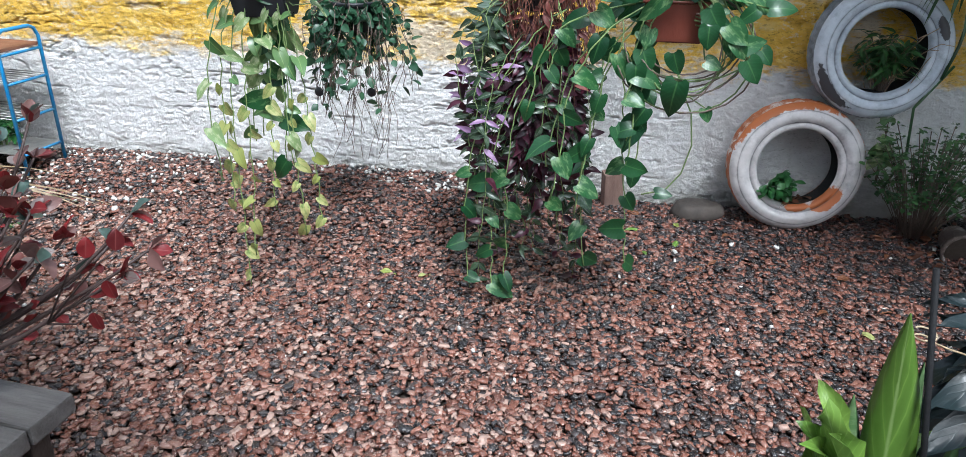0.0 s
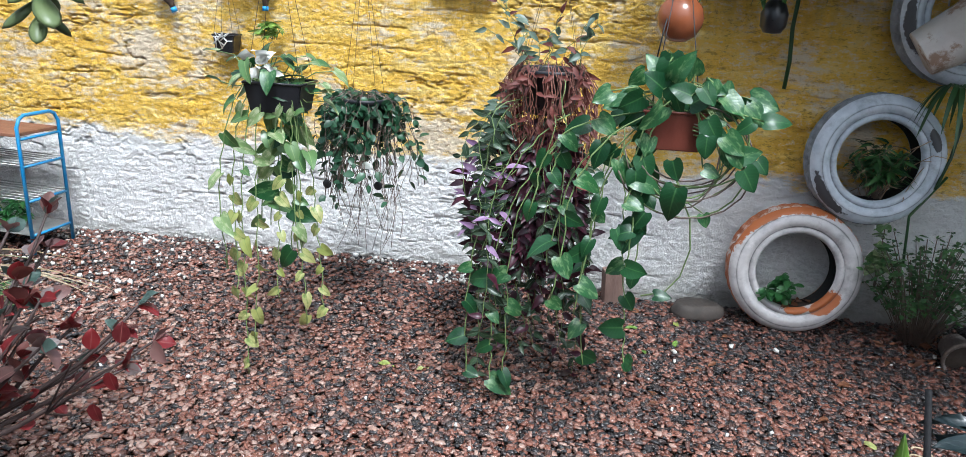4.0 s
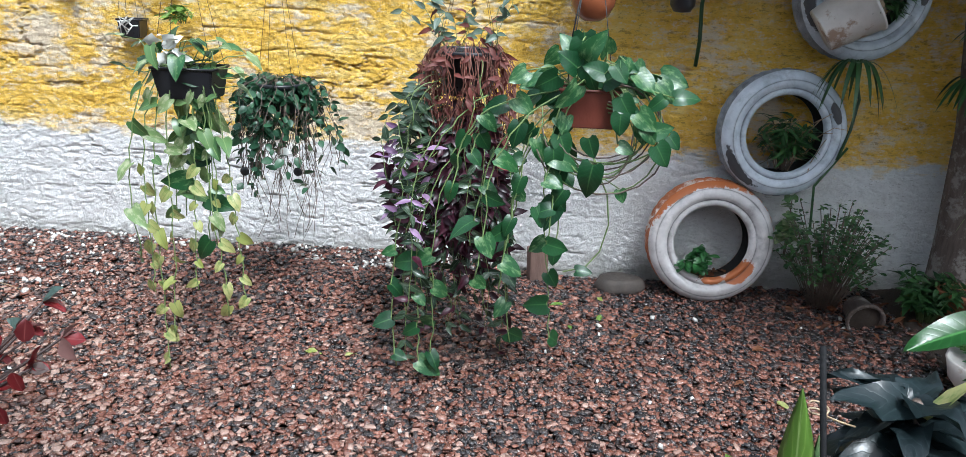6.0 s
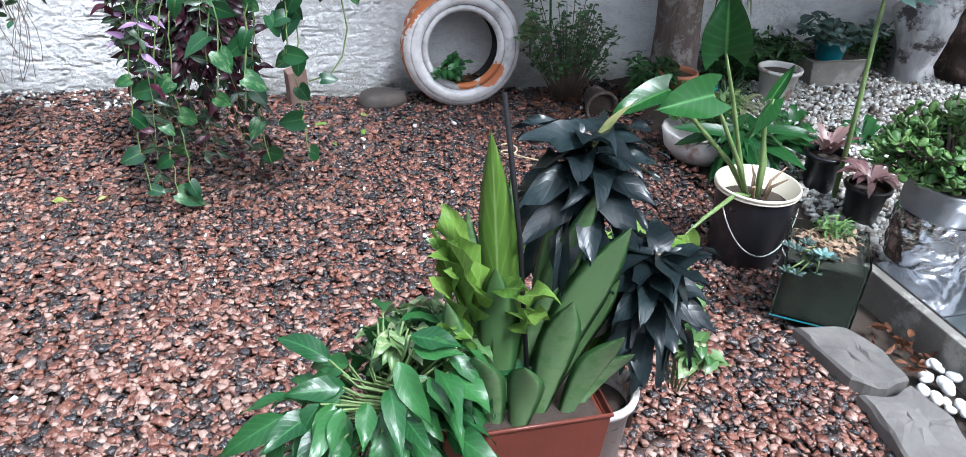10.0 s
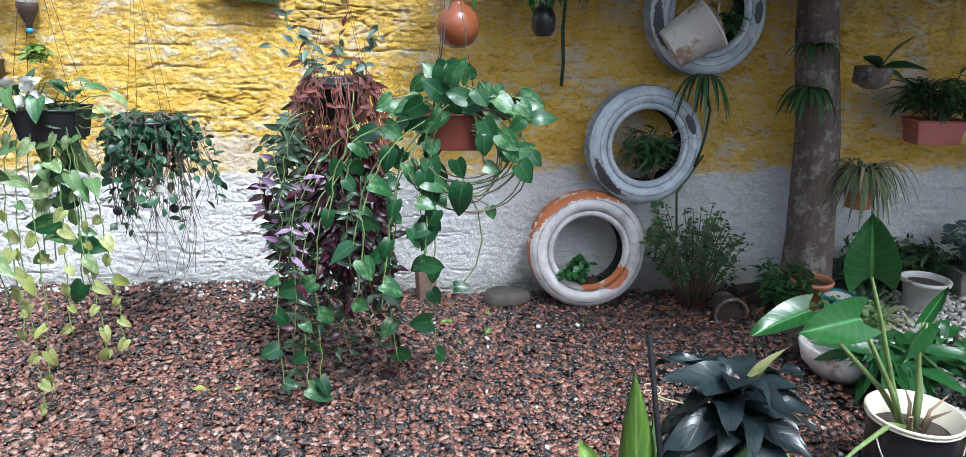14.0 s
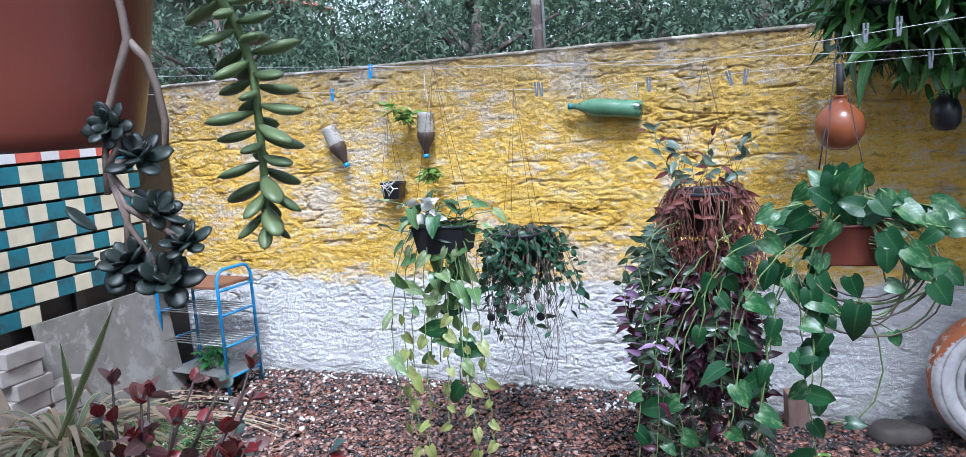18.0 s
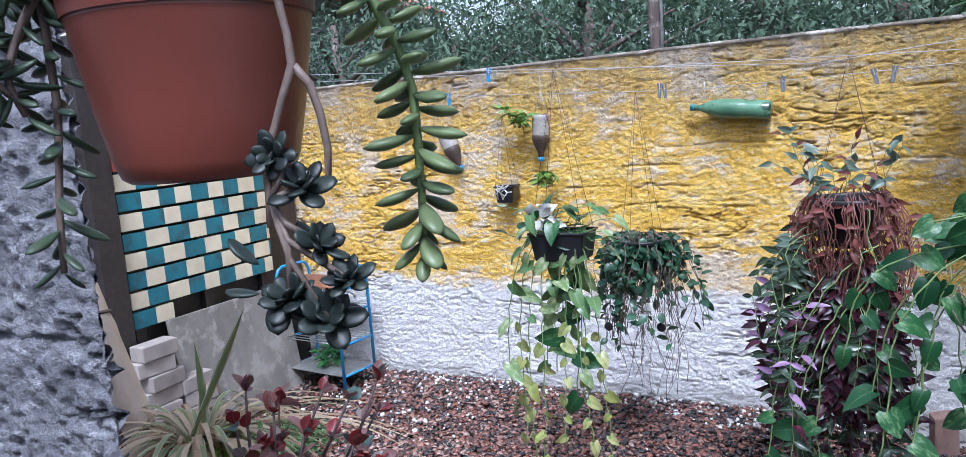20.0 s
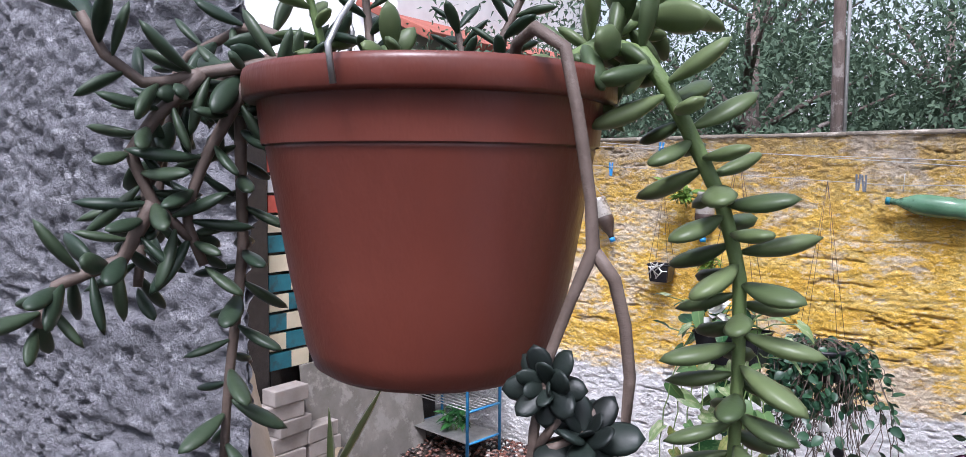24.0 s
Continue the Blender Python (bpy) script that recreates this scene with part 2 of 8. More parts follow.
TYRE_TOP = plain("scuffed_orange_tread", (0.36, 0.11, 0.045), (0.48, 0.17, 0.07), 0.6, 8, bumps=0.4, wear=(0.7, 0.66, 0.63))
SLATE = plain("grey_stone", (0.1, 0.092, 0.086), (0.2, 0.185, 0.17), 0.8, 9, bumps=0.5)
FLOOR_TILE = plain("wet_black_tile", (0.035, 0.038, 0.045), (0.09, 0.096, 0.11), 0.16, 5, bumps=0.08, spec=1.0)
film = FLOOR_TILE.node_tree.nodes["Principled BSDF"].inputs
film["Coat Weight"].default_value, film["Coat Roughness"].default_value, film["Coat IOR"].default_value = 1.0, 0.05, 2.5
ripple = noise_out(FLOOR_TILE.node_tree, FLOOR_TILE.node_tree.nodes["Texture Coordinate"].outputs["Object"], 26, 3, 0.55)
wet = FLOOR_TILE.node_tree.nodes.new("ShaderNodeBump")
wet.inputs["Strength"].default_value, wet.inputs["Distance"].default_value = 0.25, 0.004
FLOOR_TILE.node_tree.links.new(ripple, wet.inputs["Height"])
FLOOR_TILE.node_tree.links.new(wet.outputs[0], film["Coat Normal"])
CONCRETE = plain("stained_concrete", (0.13, 0.12, 0.1), (0.24, 0.22, 0.195), 0.85, 8, bumps=0.5, wear=(0.3, 0.28, 0.25))


def tyre_paint(name, c1, c2, rub, patches, rings, smear):
    """Brushed paint on a tyre: rub shows through in worn patches (angle, spread, radius, width), groove shadow is
    painted dark along the moulded rings.
    """
    m, nt, b, tc = start_mat(name, 0.55)
    sep = nt.nodes.new("ShaderNodeSeparateXYZ")
    nt.links.new(tc, sep.inputs[0])
    ang = mathn(nt, "ARCTAN2", sep.outputs["Z"], sep.outputs["X"])
    rad = mathn(nt, "SQRT", mathn(nt, "ADD", mathn(nt, "MULTIPLY", sep.outputs["X"], sep.outputs["X"]), mathn(nt, "MULTIPLY", sep.outputs["Z"], sep.outputs["Z"])))
    grain, big = noise_out(nt, tc, 40, 6, 0.7), noise_out(nt, tc, 7, 5, 0.65)
    col = mixc(nt, ramp(nt, big, [(0.3, (0, 0, 0)), (0.7, (1, 1, 1))]), c1, c2)
    col = mixc(nt, mathn(nt, "MULTIPLY", ramp(nt, noise_out(nt, tc, 11, 7, 0.7), [(0.5, (0, 0, 0)), (0.68, (1, 1, 1))]), smear), col, tuple(x * 0.3 for x in c1))
    for a0, spread, r0, width in patches:
        da = mathn(nt, "ABSOLUTE", mathn(nt, "SUBTRACT", ang, a0))
        da = mathn(nt, "DIVIDE", mathn(nt, "MINIMUM", da, mathn(nt, "SUBTRACT", 6.283, da)), spread)
        dr = mathn(nt, "DIVIDE", mathn(nt, "ABSOLUTE", mathn(nt, "SUBTRACT", rad, r0)), width)
        d = mathn(nt, "ADD", mathn(nt, "POWER", da, 2.0), mathn(nt, "POWER", dr, 2.0))
        d = mathn(nt, "ADD", d, mathn(nt, "ADD", mathn(nt, "MULTIPLY", mathn(nt, "SUBTRACT", big, 0.5), 1.6), mathn(nt, "MULTIPLY", mathn(nt, "SUBTRACT", grain, 0.5), 1.8)))
        col = mixc(nt, ramp(nt, d, [(0.75, (1, 1, 1)), (0.95, (0, 0, 0))]), col, rub)
    for r0 in rings:
        d = mathn(nt, "ABSOLUTE", mathn(nt, "SUBTRACT", rad, r0))
        d = mathn(nt, "ADD", d, mathn(nt, "MULTIPLY", mathn(nt, "SUBTRACT", big, 0.45), 0.012))
        col = mixc(nt, mathn(nt, "MULTIPLY", ramp(nt, d, [(0.0, (1, 1, 1)), (0.005, (0, 0, 0))]), 0.75), col, (0.035, 0.033, 0.035))
    nt.links.new(col, b.inputs["Base Color"])
    bump(nt, b, grain, 0.45, 0.004)
    return m


TYRE_BROWN = tyre_paint("worn_orange_white_tyre_paint", (0.42, 0.4, 0.4), (0.72, 0.69, 0.68), (0.4, 0.12, 0.035), ((1.95, 1.0, 0.3, 0.032), (-0.75, 0.42, 0.205, 0.042), (-1.45, 0.3, 0.19, 0.02)), (0.212, 0.268), 0.5)
TYRE_BLUE = tyre_paint("chalky_white_tyre_paint", (0.34, 0.39, 0.45), (0.62, 0.66, 0.71), (0.06, 0.06, 0.065), ((-2.2, 0.5, 0.27, 0.02), (0.7, 0.25, 0.24, 0.02)), (0.212, 0.25), 0.5)
TREAD = plain("painted_rubber_tread", (0.1, 0.11, 0.125), (0.34, 0.37, 0.41), 0.75, 18, bumps=0.4)
RUBBER = plain("black_rubber", (0.012, 0.012, 0.013), (0.03, 0.03, 0.03), 0.7, 20)
TERRA = plain("terracotta_plastic", (0.095, 0.023, 0.016), (0.165, 0.043, 0.027), 0.38, 9, bumps=0.22, stretch=(1, 1, 0.5))
CLAY = plain("fired_clay", (0.38, 0.14, 0.07), (0.5, 0.2, 0.1), 0.6, 12, bumps=0.3)
GLAZE = plain("glazed_brown_clay", (0.17, 0.048, 0.02), (0.29, 0.09, 0.036), 0.2, 9, bumps=0.06)
BLACKP = plain("black_plastic", (0.01, 0.01, 0.012), (0.022, 0.022, 0.026), 0.32, 8, bumps=0.05)
WHITEP = plain("cream_plastic", (0.66, 0.6, 0.47), (0.76, 0.7, 0.57), 0.45, 7, bumps=0.1)
GREYP = plain("dirty_white_plastic", (0.5, 0.47, 0.44), (0.68, 0.65, 0.62), 0.5, 9, wear=(0.32, 0.22, 0.16))
TEALP = plain("teal_plastic", (0.01, 0.12, 0.15), (0.02, 0.19, 0.23), 0.35, 9)
PINKP = plain("dusty_red_plastic", (0.33, 0.08, 0.075), (0.42, 0.12, 0.1), 0.5, 9)
BLUEM = plain("blue_painted_tube", (0.012, 0.17, 0.42), (0.03, 0.27, 0.56), 0.35, 18, wear=(0.05, 0.24, 0.44))
WIRE = plain("dull_wire", (0.3, 0.3, 0.29), (0.5, 0.5, 0.48), 0.4, 30, metal=0.7)
CORD = plain("white_cord", (0.35, 0.36, 0.36), (0.6, 0.6, 0.58), 0.8, 40)
BOARD = plain("brown_board", (0.16, 0.07, 0.04), (0.27, 0.12, 0.07), 0.6, 10, stretch=(0.3, 2, 1))
GREYWOOD = plain("weathered_grey_wood", (0.1, 0.085, 0.075), (0.3, 0.26, 0.23), 0.75, 14, stretch=(3.5, 3.5, 0.3), bumps=0.7)
BENCHWOOD = plain("weathered_bench_wood", (0.04, 0.037, 0.036), (0.17, 0.16, 0.155), 0.6, 12, stretch=(0.3, 3, 3), bumps=0.7)
DARKWOOD = plain("dark_wet_wood", (0.014, 0.012, 0.011), (0.045, 0.036, 0.032), 0.5, 12, stretch=(0.3, 3, 3), bumps=0.6)
BARK = plain("grey_brown_bark", (0.05, 0.035, 0.028), (0.16, 0.12, 0.1), 0.85, 16, stretch=(3.5, 3.5, 0.5), bumps=1.0, wear=(0.24, 0.21, 0.19))
BROWNBARK = plain("dark_brown_bark", (0.012, 0.008, 0.006), (0.06, 0.034, 0.026), 0.85, 14, stretch=(3, 3, 0.6), bumps=1.0, wear=(0.12, 0.085, 0.065))
DRIFT = plain("silvery_driftwood", (0.2, 0.19, 0.19), (0.56, 0.55, 0.55), 0.7, 9, stretch=(2.5, 2.5, 0.5), bumps=0.8, wear=(0.05, 0.042, 0.04))
BAMBOO = plain("pale_bamboo", (0.4, 0.31, 0.22), (0.56, 0.46, 0.36), 0.45, 9, stretch=(3, 3, 0.4), bumps=0.3)
TWIG = plain("dark_red_brown_twig", (0.03, 0.018, 0.016), (0.085, 0.055, 0.05), 0.6, 40)
STEM = plain("brown_stem", (0.08, 0.055, 0.042), (0.18, 0.135, 0.11), 0.6, 40)
GSTEM = plain("green_stem", (0.1, 0.16, 0.05), (0.2, 0.28, 0.1), 0.5, 40)
DRYSTEM = plain("dry_red_stems", (0.1, 0.035, 0.025), (0.24, 0.1, 0.07), 0.7, 40)
DRYROOT = plain("dry_roots", (0.2, 0.13, 0.08), (0.34, 0.24, 0.16), 0.8, 40)
FOIL = plain("crumpled_foil", (0.62, 0.62, 0.63), (0.8, 0.8, 0.81), 0.22, 14, metal=1.0, bumps=0.2)
ZINC = plain("galvanised_rim", (0.35, 0.37, 0.39), (0.5, 0.52, 0.55), 0.4, 9, metal=0.6)
TEAL = plain("teal_board_paint", (0.012, 0.12, 0.16), (0.025, 0.2, 0.25), 0.5, 12, bumps=0.3, wear=(0.03, 0.1, 0.12))
CREAM = plain("cream_board_paint", (0.62, 0.54, 0.37), (0.76, 0.68, 0.5), 0.55, 12, bumps=0.3)
REDP = plain("faded_red_board_paint", (0.6, 0.09, 0.06), (0.72, 0.17, 0.12), 0.55, 12, bumps=0.3)
WHITEPAINT = plain("white_paint", (0.7, 0.69, 0.67), (0.8, 0.79, 0.77), 0.6, 6)
ROOFTILE = plain("red_roof_tile", (0.3, 0.08, 0.05), (0.42, 0.13, 0.09), 0.7, 9)
BRICKM = plain("pale_brick", (0.3, 0.26, 0.23), (0.45, 0.4, 0.36), 0.9, 14, bumps=0.5, vary=0.3)
PEGB = plain("blue_peg", (0.02, 0.2, 0.5), (0.03, 0.28, 0.62), 0.4, 20)
PEGG = plain("grey_peg", (0.06, 0.065, 0.075), (0.22, 0.24, 0.27), 0.6, 30)
PETSOIL = plain("packed_dark_soil", (0.03, 0.02, 0.015), (0.08, 0.05, 0.035), 0.6, 25)
WHITEFLOWER = plain("white_petal", (0.75, 0.75, 0.7), (0.83, 0.83, 0.8), 0.5, 30)
PURPLEFLOWER = plain("lilac_petal", (0.42, 0.12, 0.45), (0.62, 0.4, 0.64), 0.5, 60)
DEADLEAF = leafy("dead_leaf", (0.08, 0.032, 0.018), (0.27, 0.105, 0.045), rough=0.6)
POTHOS = leafy("pothos_leaf", (0.008, 0.046, 0.017), (0.032, 0.125, 0.038), (0.07, 0.17, 0.055), rough=0.33, blotch=(0.17, 0.29, 0.12), ribs=0.12)
GOLDPOTHOS = leafy("pale_pothos_leaf", (0.06, 0.16, 0.05), (0.25, 0.34, 0.14), (0.25, 0.35, 0.13), rough=0.3, blotch=(0.5, 0.52, 0.33))
YELLOWED = leafy("yellowing_leaf", (0.26, 0.31, 0.07), (0.48, 0.46, 0.2), (0.2, 0.27, 0.08), rough=0.4, blotch=(0.16, 0.26, 0.07))
HOYA = leafy("dark_hoya_leaf", (0.016, 0.058, 0.03), (0.05, 0.13, 0.065), rough=0.35)
WANDER = leafy("inch_plant_leaf", (0.014, 0.034, 0.018), (0.05, 0.092, 0.045), (0.2, 0.24, 0.18), rough=0.32, blotch=(0.13, 0.17, 0.12))
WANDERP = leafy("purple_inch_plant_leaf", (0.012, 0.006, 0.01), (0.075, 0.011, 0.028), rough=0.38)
WANDERG = leafy("silvery_inch_plant_leaf", (0.06, 0.1, 0.07), (0.16, 0.21, 0.16), (0.04, 0.09, 0.05), rough=0.35)
LILAC = leafy("lilac_inch_plant_leaf", (0.2, 0.1, 0.22), (0.4, 0.26, 0.42), rough=0.4)
DRYRED = leafy("dry_red_leaf", (0.07, 0.018, 0.016), (0.22, 0.06, 0.045), rough=0.6)
BROWNLEAF = leafy("dull_brown_red_leaf", (0.1, 0.05, 0.046), (0.26, 0.14, 0.125), (0.26, 0.13, 0.12), rough=0.45)
TEALLEAF = leafy("grey_teal_leaf", (0.05, 0.09, 0.075), (0.13, 0.19, 0.165), rough=0.45)
REDLEAF = leafy("red_euphorbia_leaf", (0.08, 0.014, 0.016), (0.26, 0.022, 0.025), (0.3, 0.09, 0.08), rough=0.4)
GREYLEAF = leafy("greyish_red_leaf", (0.19, 0.15, 0.14), (0.36, 0.31, 0.29), (0.22, 0.07, 0.07), rough=0.45)
SANSE = leafy("snake_plant_leaf", (0.07, 0.145, 0.045), (0.23, 0.34, 0.17), rough=0.3, edge=(0.05, 0.13, 0.04), blotch=(0.11, 0.22, 0.08))
LIME = leafy("lime_lettuce_leaf", (0.07, 0.165, 0.022), (0.2, 0.32, 0.06), (0.28, 0.4, 0.13), rough=0.3, ribs=0.3)
LILY = leafy("broad_glossy_leaf", (0.012, 0.065, 0.02), (0.05, 0.17, 0.045), (0.06, 0.2, 0.06), rough=0.32, spec=0.5, ribs=0.22)
DARKLEAF = leafy("blackish_cordyline_leaf", (0.006, 0.01, 0.012), (0.022, 0.036, 0.038), rough=0.3, spec=0.5, ribs=0.3)
ALOCASIA = leafy("elephant_ear_leaf", (0.01, 0.05, 0.014), (0.03, 0.115, 0.026), (0.09, 0.25, 0.07), rough=0.28, ribs=0.3)
JADE = leafy("jade_leaf", (0.05, 0.13, 0.03), (0.17, 0.29, 0.08), rough=0.45)
SPIDER = leafy("striped_ribbon_leaf", (0.08, 0.12, 0.045), (0.24, 0.27, 0.13), (0.5, 0.5, 0.36), rough=0.5)
STRIPED = leafy("cream_striped_leaf", (0.2, 0.26, 0.1), (0.34, 0.36, 0.18), edge=(0.6, 0.56, 0.42), rough=0.45)
STRAW = leafy("dry_straw_leaf", (0.42, 0.3, 0.17), (0.62, 0.5, 0.34), rough=0.6)
SHRUB = leafy("small_shrub_leaf", (0.012, 0.045, 0.016), (0.06, 0.15, 0.04), rough=0.4)
WALLSHRUB = leafy("wall_shrub_leaf", (0.016, 0.06, 0.022), (0.09, 0.2, 0.06), rough=0.4)
# Leaf tones paled and greyed: distance haze is put into the colour.
HEDGE = leafy("haze_toned_hedge_leaf", (0.07, 0.115, 0.075), (0.15, 0.215, 0.14), rough=0.75, spec=0.2)
BROMEL = leafy("pinkish_bromeliad_leaf", (0.15, 0.07, 0.08), (0.34, 0.22, 0.2), rough=0.35)
MANGO = leafy("long_tree_leaf", (0.014, 0.05, 0.015), (0.075, 0.19, 0.04), (0.12, 0.22, 0.06), rough=0.3)
SEDUM = leafy("grey_green_succulent_leaf", (0.075, 0.115, 0.05), (0.2, 0.26, 0.11), rough=0.4)
# Darker copy of the succulent leaf: backlit shade is put into its colour.
SEDUMD = leafy("succulent_leaf_shade_in_colour", (0.03, 0.055, 0.035), (0.075, 0.11, 0.06), rough=0.42)
DARKROSE = leafy("dark_round_succulent_leaf", (0.012, 0.017, 0.015), (0.03, 0.045, 0.036), rough=0.45)
ROSETTE = leafy("blue_grey_rosette_leaf", (0.05, 0.085, 0.075), (0.1, 0.16, 0.14), rough=0.45)
BLUESED = leafy("blue_rosette_leaf", (0.1, 0.3, 0.32), (0.3, 0.45, 0.42), rough=0.45)


def glass_mat(name, tint, rough=0.04):
    m, nt, b, tc = start_mat(name, rough)
    b.inputs["Base Color"].default_value = (*tint, 1)
    b.inputs["Transmission Weight"].default_value, b.inputs["IOR"].default_value = 1.0, 1.25
    return m


GLASS = glass_mat("greenish_glass", (0.75, 0.88, 0.82))
PET = plain("cloudy_bottle", (0.26, 0.24, 0.21), (0.46, 0.43, 0.38), 0.15, 16, bumps=0.4, wear=(0.13, 0.1, 0.07))
PETGREEN = plain("cloudy_green_bottle", (0.03, 0.085, 0.04), (0.16, 0.31, 0.19), 0.14, 9, bumps=0.15, stretch=(1, 1, 0.4), wear=(0.025, 0.05, 0.028))


# ---- shape tools ----
class Buf:
    """Gathers points, faces and leaf coordinates for one mesh."""

    def __init__(self):
        self.v, self.f, self.uv, self.n = [], [], [], 0

    def add(self, v, f, uv=None):
        v = np.asarray(v, float)
        self.v.append(v)
        self.f.extend([tuple(i + self.n for i in q) for q in f])
        self.uv.append(np.asarray(uv, float) if uv is not None else np.full((len(v), 2), 0.25))
        self.n += len(v)

    def put(self, piece, m):
        v, f, uv = piece
        a = np.array(m)
        self.add(v @ a[:3, :3].T + a[:3, 3], f, uv)

    def mesh(self, name, smooth=True):
        me = bpy.data.meshes.new(name)
        v = np.concatenate(self.v)
        me.from_pydata(v.tolist(), [], self.f)
        layer = me.uv_layers.new(name="UVMap")
        idx = np.empty(len(me.loops), np.int32)
        me.loops.foreach_get("vertex_index", idx)
        layer.data.foreach_set("uv", np.concatenate(self.uv)[idx].astype(np.float32).ravel())
        if smooth:
            me.polygons.foreach_set("use_smooth", np.ones(len(me.polygons), bool))
        me.update()
        return me


def piece_mesh(piece, name, smooth=True):
    b = Buf()
    b.add(*piece)
    return b.mesh(name, smooth)


def part(name, me, material, parent=None, label="", m=None):
    """One mesh object, under a thing or under a part of it. me: a mesh, a Buf or a piece."""
    if isinstance(me, Buf):
        me = me.mesh(name)
    elif isinstance(me, tuple):
        me = piece_mesh(me, name)
    if not me.materials:
        me.materials.append(material)
    ob = new(name, me)
    ob.parent = parent
    if m is not None:
        ob.matrix_basis = m
    if name in ("stem_tangle", "root_tangle", "branch_mass", "pebble_fill", "foliage") or name.endswith("_foliage"):
        ob["kind"] = "stuff"
    return tagged(ob, label)


def stem(root, pts, r, material=None, seg=5):
    return part("stem", tube(pts, r, seg), material or GSTEM, root)


def thing(name, label, category, at=(0, 0, 0), group="", kind="", rz=0):
    ob = new(name)
    ob.matrix_basis = pose(*at, 0, 0, rz)
    return tagged(ob, label, category, group, kind)


LEAF_SHAPES = {
    "heart": ([0.0, 0.05, 0.2, 0.42, 0.66, 0.86, 1.0], [0.5, 0.88, 1.0, 0.96, 0.7, 0.34, 0.0]),
    "oval": ([0.0, 0.1, 0.3, 0.55, 0.78, 0.92, 1.0], [0.06, 0.5, 0.92, 1.0, 0.72, 0.36, 0.0]),
    "lance": ([0.0, 0.12, 0.3, 0.5, 0.72, 0.9, 1.0], [0.12, 0.62, 1.0, 0.92, 0.58, 0.2, 0.0]),
    "strap": ([0.0, 0.15, 0.35, 0.55, 0.75, 0.9, 1.0], [0.6, 0.85, 1.0, 0.95, 0.75, 0.42, 0.03]),
    "spoon": ([0.0, 0.2, 0.4, 0.6, 0.8, 0.93, 1.0], [0.2, 0.4, 0.72, 1.0, 0.9, 0.5, 0.05]),
}


def leaf(kind, L, W, fold=0.25, droop=0.25, wave=0.0, seed=0):
    """A leaf along +X, W across at its widest, creased along the midrib and bent down towards the tip."""
    s, w = LEAF_SHAPES[kind]
    rnd = random.Random(seed)
    v, uv = [], []
    ph = rnd.random() * 6
    for i, (a, b) in enumerate(zip(s, w)):
        for c in (-1, -0.55, 0, 0.55, 1):
            x = a * L - (0.13 * L * abs(c) ** 2 * (1 - a * 3) if kind == "heart" and a < 0.3 else 0)
            y = c * b * W / 2
            z = fold * abs(y) - droop * L * a * a + wave * W * math.sin(ph + a * 9 + c) * abs(c)
            v.append((x, y, z))
            uv.append((a, 0.5 + c * 0.5))
    f = [(i * 5 + j, (i + 1) * 5 + j, (i + 1) * 5 + j + 1, i * 5 + j + 1) for i in range(len(s) - 1) for j in range(4)]
    return np.array(v), f, np.array(uv)


def lite(piece):
    """The same leaf with fewer faces, for dense crowns."""
    v, _, uv = piece
    keep = [r * 5 + c for r in (0, 1, 3, 5, 6) for c in (0, 2, 4)]
    return v[keep], [(r * 3 + c, r * 3 + 3 + c, r * 3 + 4 + c, r * 3 + 1 + c) for r in range(4) for c in (0, 1)], uv[keep]


def fat_leaf(L, W, T, seg=7, rings=7, power=0.62, bend=0.1):
    """A plump succulent leaf along +X, pointed at the tip."""
    v, uv, f = [(0, 0, 0)], [(0, 0.5)], []
    for i in range(1, rings):
        a = i / rings
        r = math.sin(math.pi * a ** (1.25)) ** power * (1.0 if a < 0.7 else 1.0)
        for k in range(seg):
            t = 2 * math.pi * k / seg
            v.append((a * L, math.cos(t) * W / 2 * r, math.sin(t) * T / 2 * r + bend * L * a * a))
            uv.append((a, 0.5 + 0.3 * math.cos(t)))
    v.append((L, 0, bend * L))
    uv.append((1, 0.5))
    for k in range(seg):
        f.append((0, 1 + (k + 1) % seg, 1 + k))
        for i in range(rings - 2):
            a, b = 1 + i * seg + k, 1 + i * seg + (k + 1) % seg
            f.append((a, b, b + seg, a + seg))
        f.append((1 + (rings - 2) * seg + k, 1 + (rings - 2) * seg + (k + 1) % seg, len(v) - 1))
    return np.array(v), f, np.array(uv)


def tube(points, radius, seg=6, caps=True):
    """A round bar along points; radius: one number or one for each point."""
    p = [Vector(q) for q in points]
    rad = [radius] * len(p) if isinstance(radius, (int, float)) else list(radius)
    v, f = [], []
    side = None
    for i, q in enumerate(p):
        d = (p[min(i + 1, len(p) - 1)] - p[max(i - 1, 0)]).normalized()
        if side is None:
            side = d.orthogonal().normalized()
        side = (side - d * side.dot(d)).normalized()
        up = d.cross(side)
        for k in range(seg):
            t = 2 * math.pi * k / seg
            v.append(tuple(q + (side * math.cos(t) + up * math.sin(t)) * rad[i]))
    for i in range(len(p) - 1):
        for k in range(seg):
            a, b = i * seg + k, i * seg + (k + 1) % seg
            f.append((a, b, b + seg, a + seg))
    if caps:
        f.append(tuple(range(seg))[::-1])
        f.append(tuple(range((len(p) - 1) * seg, len(p) * seg)))
    return np.array(v), f, None


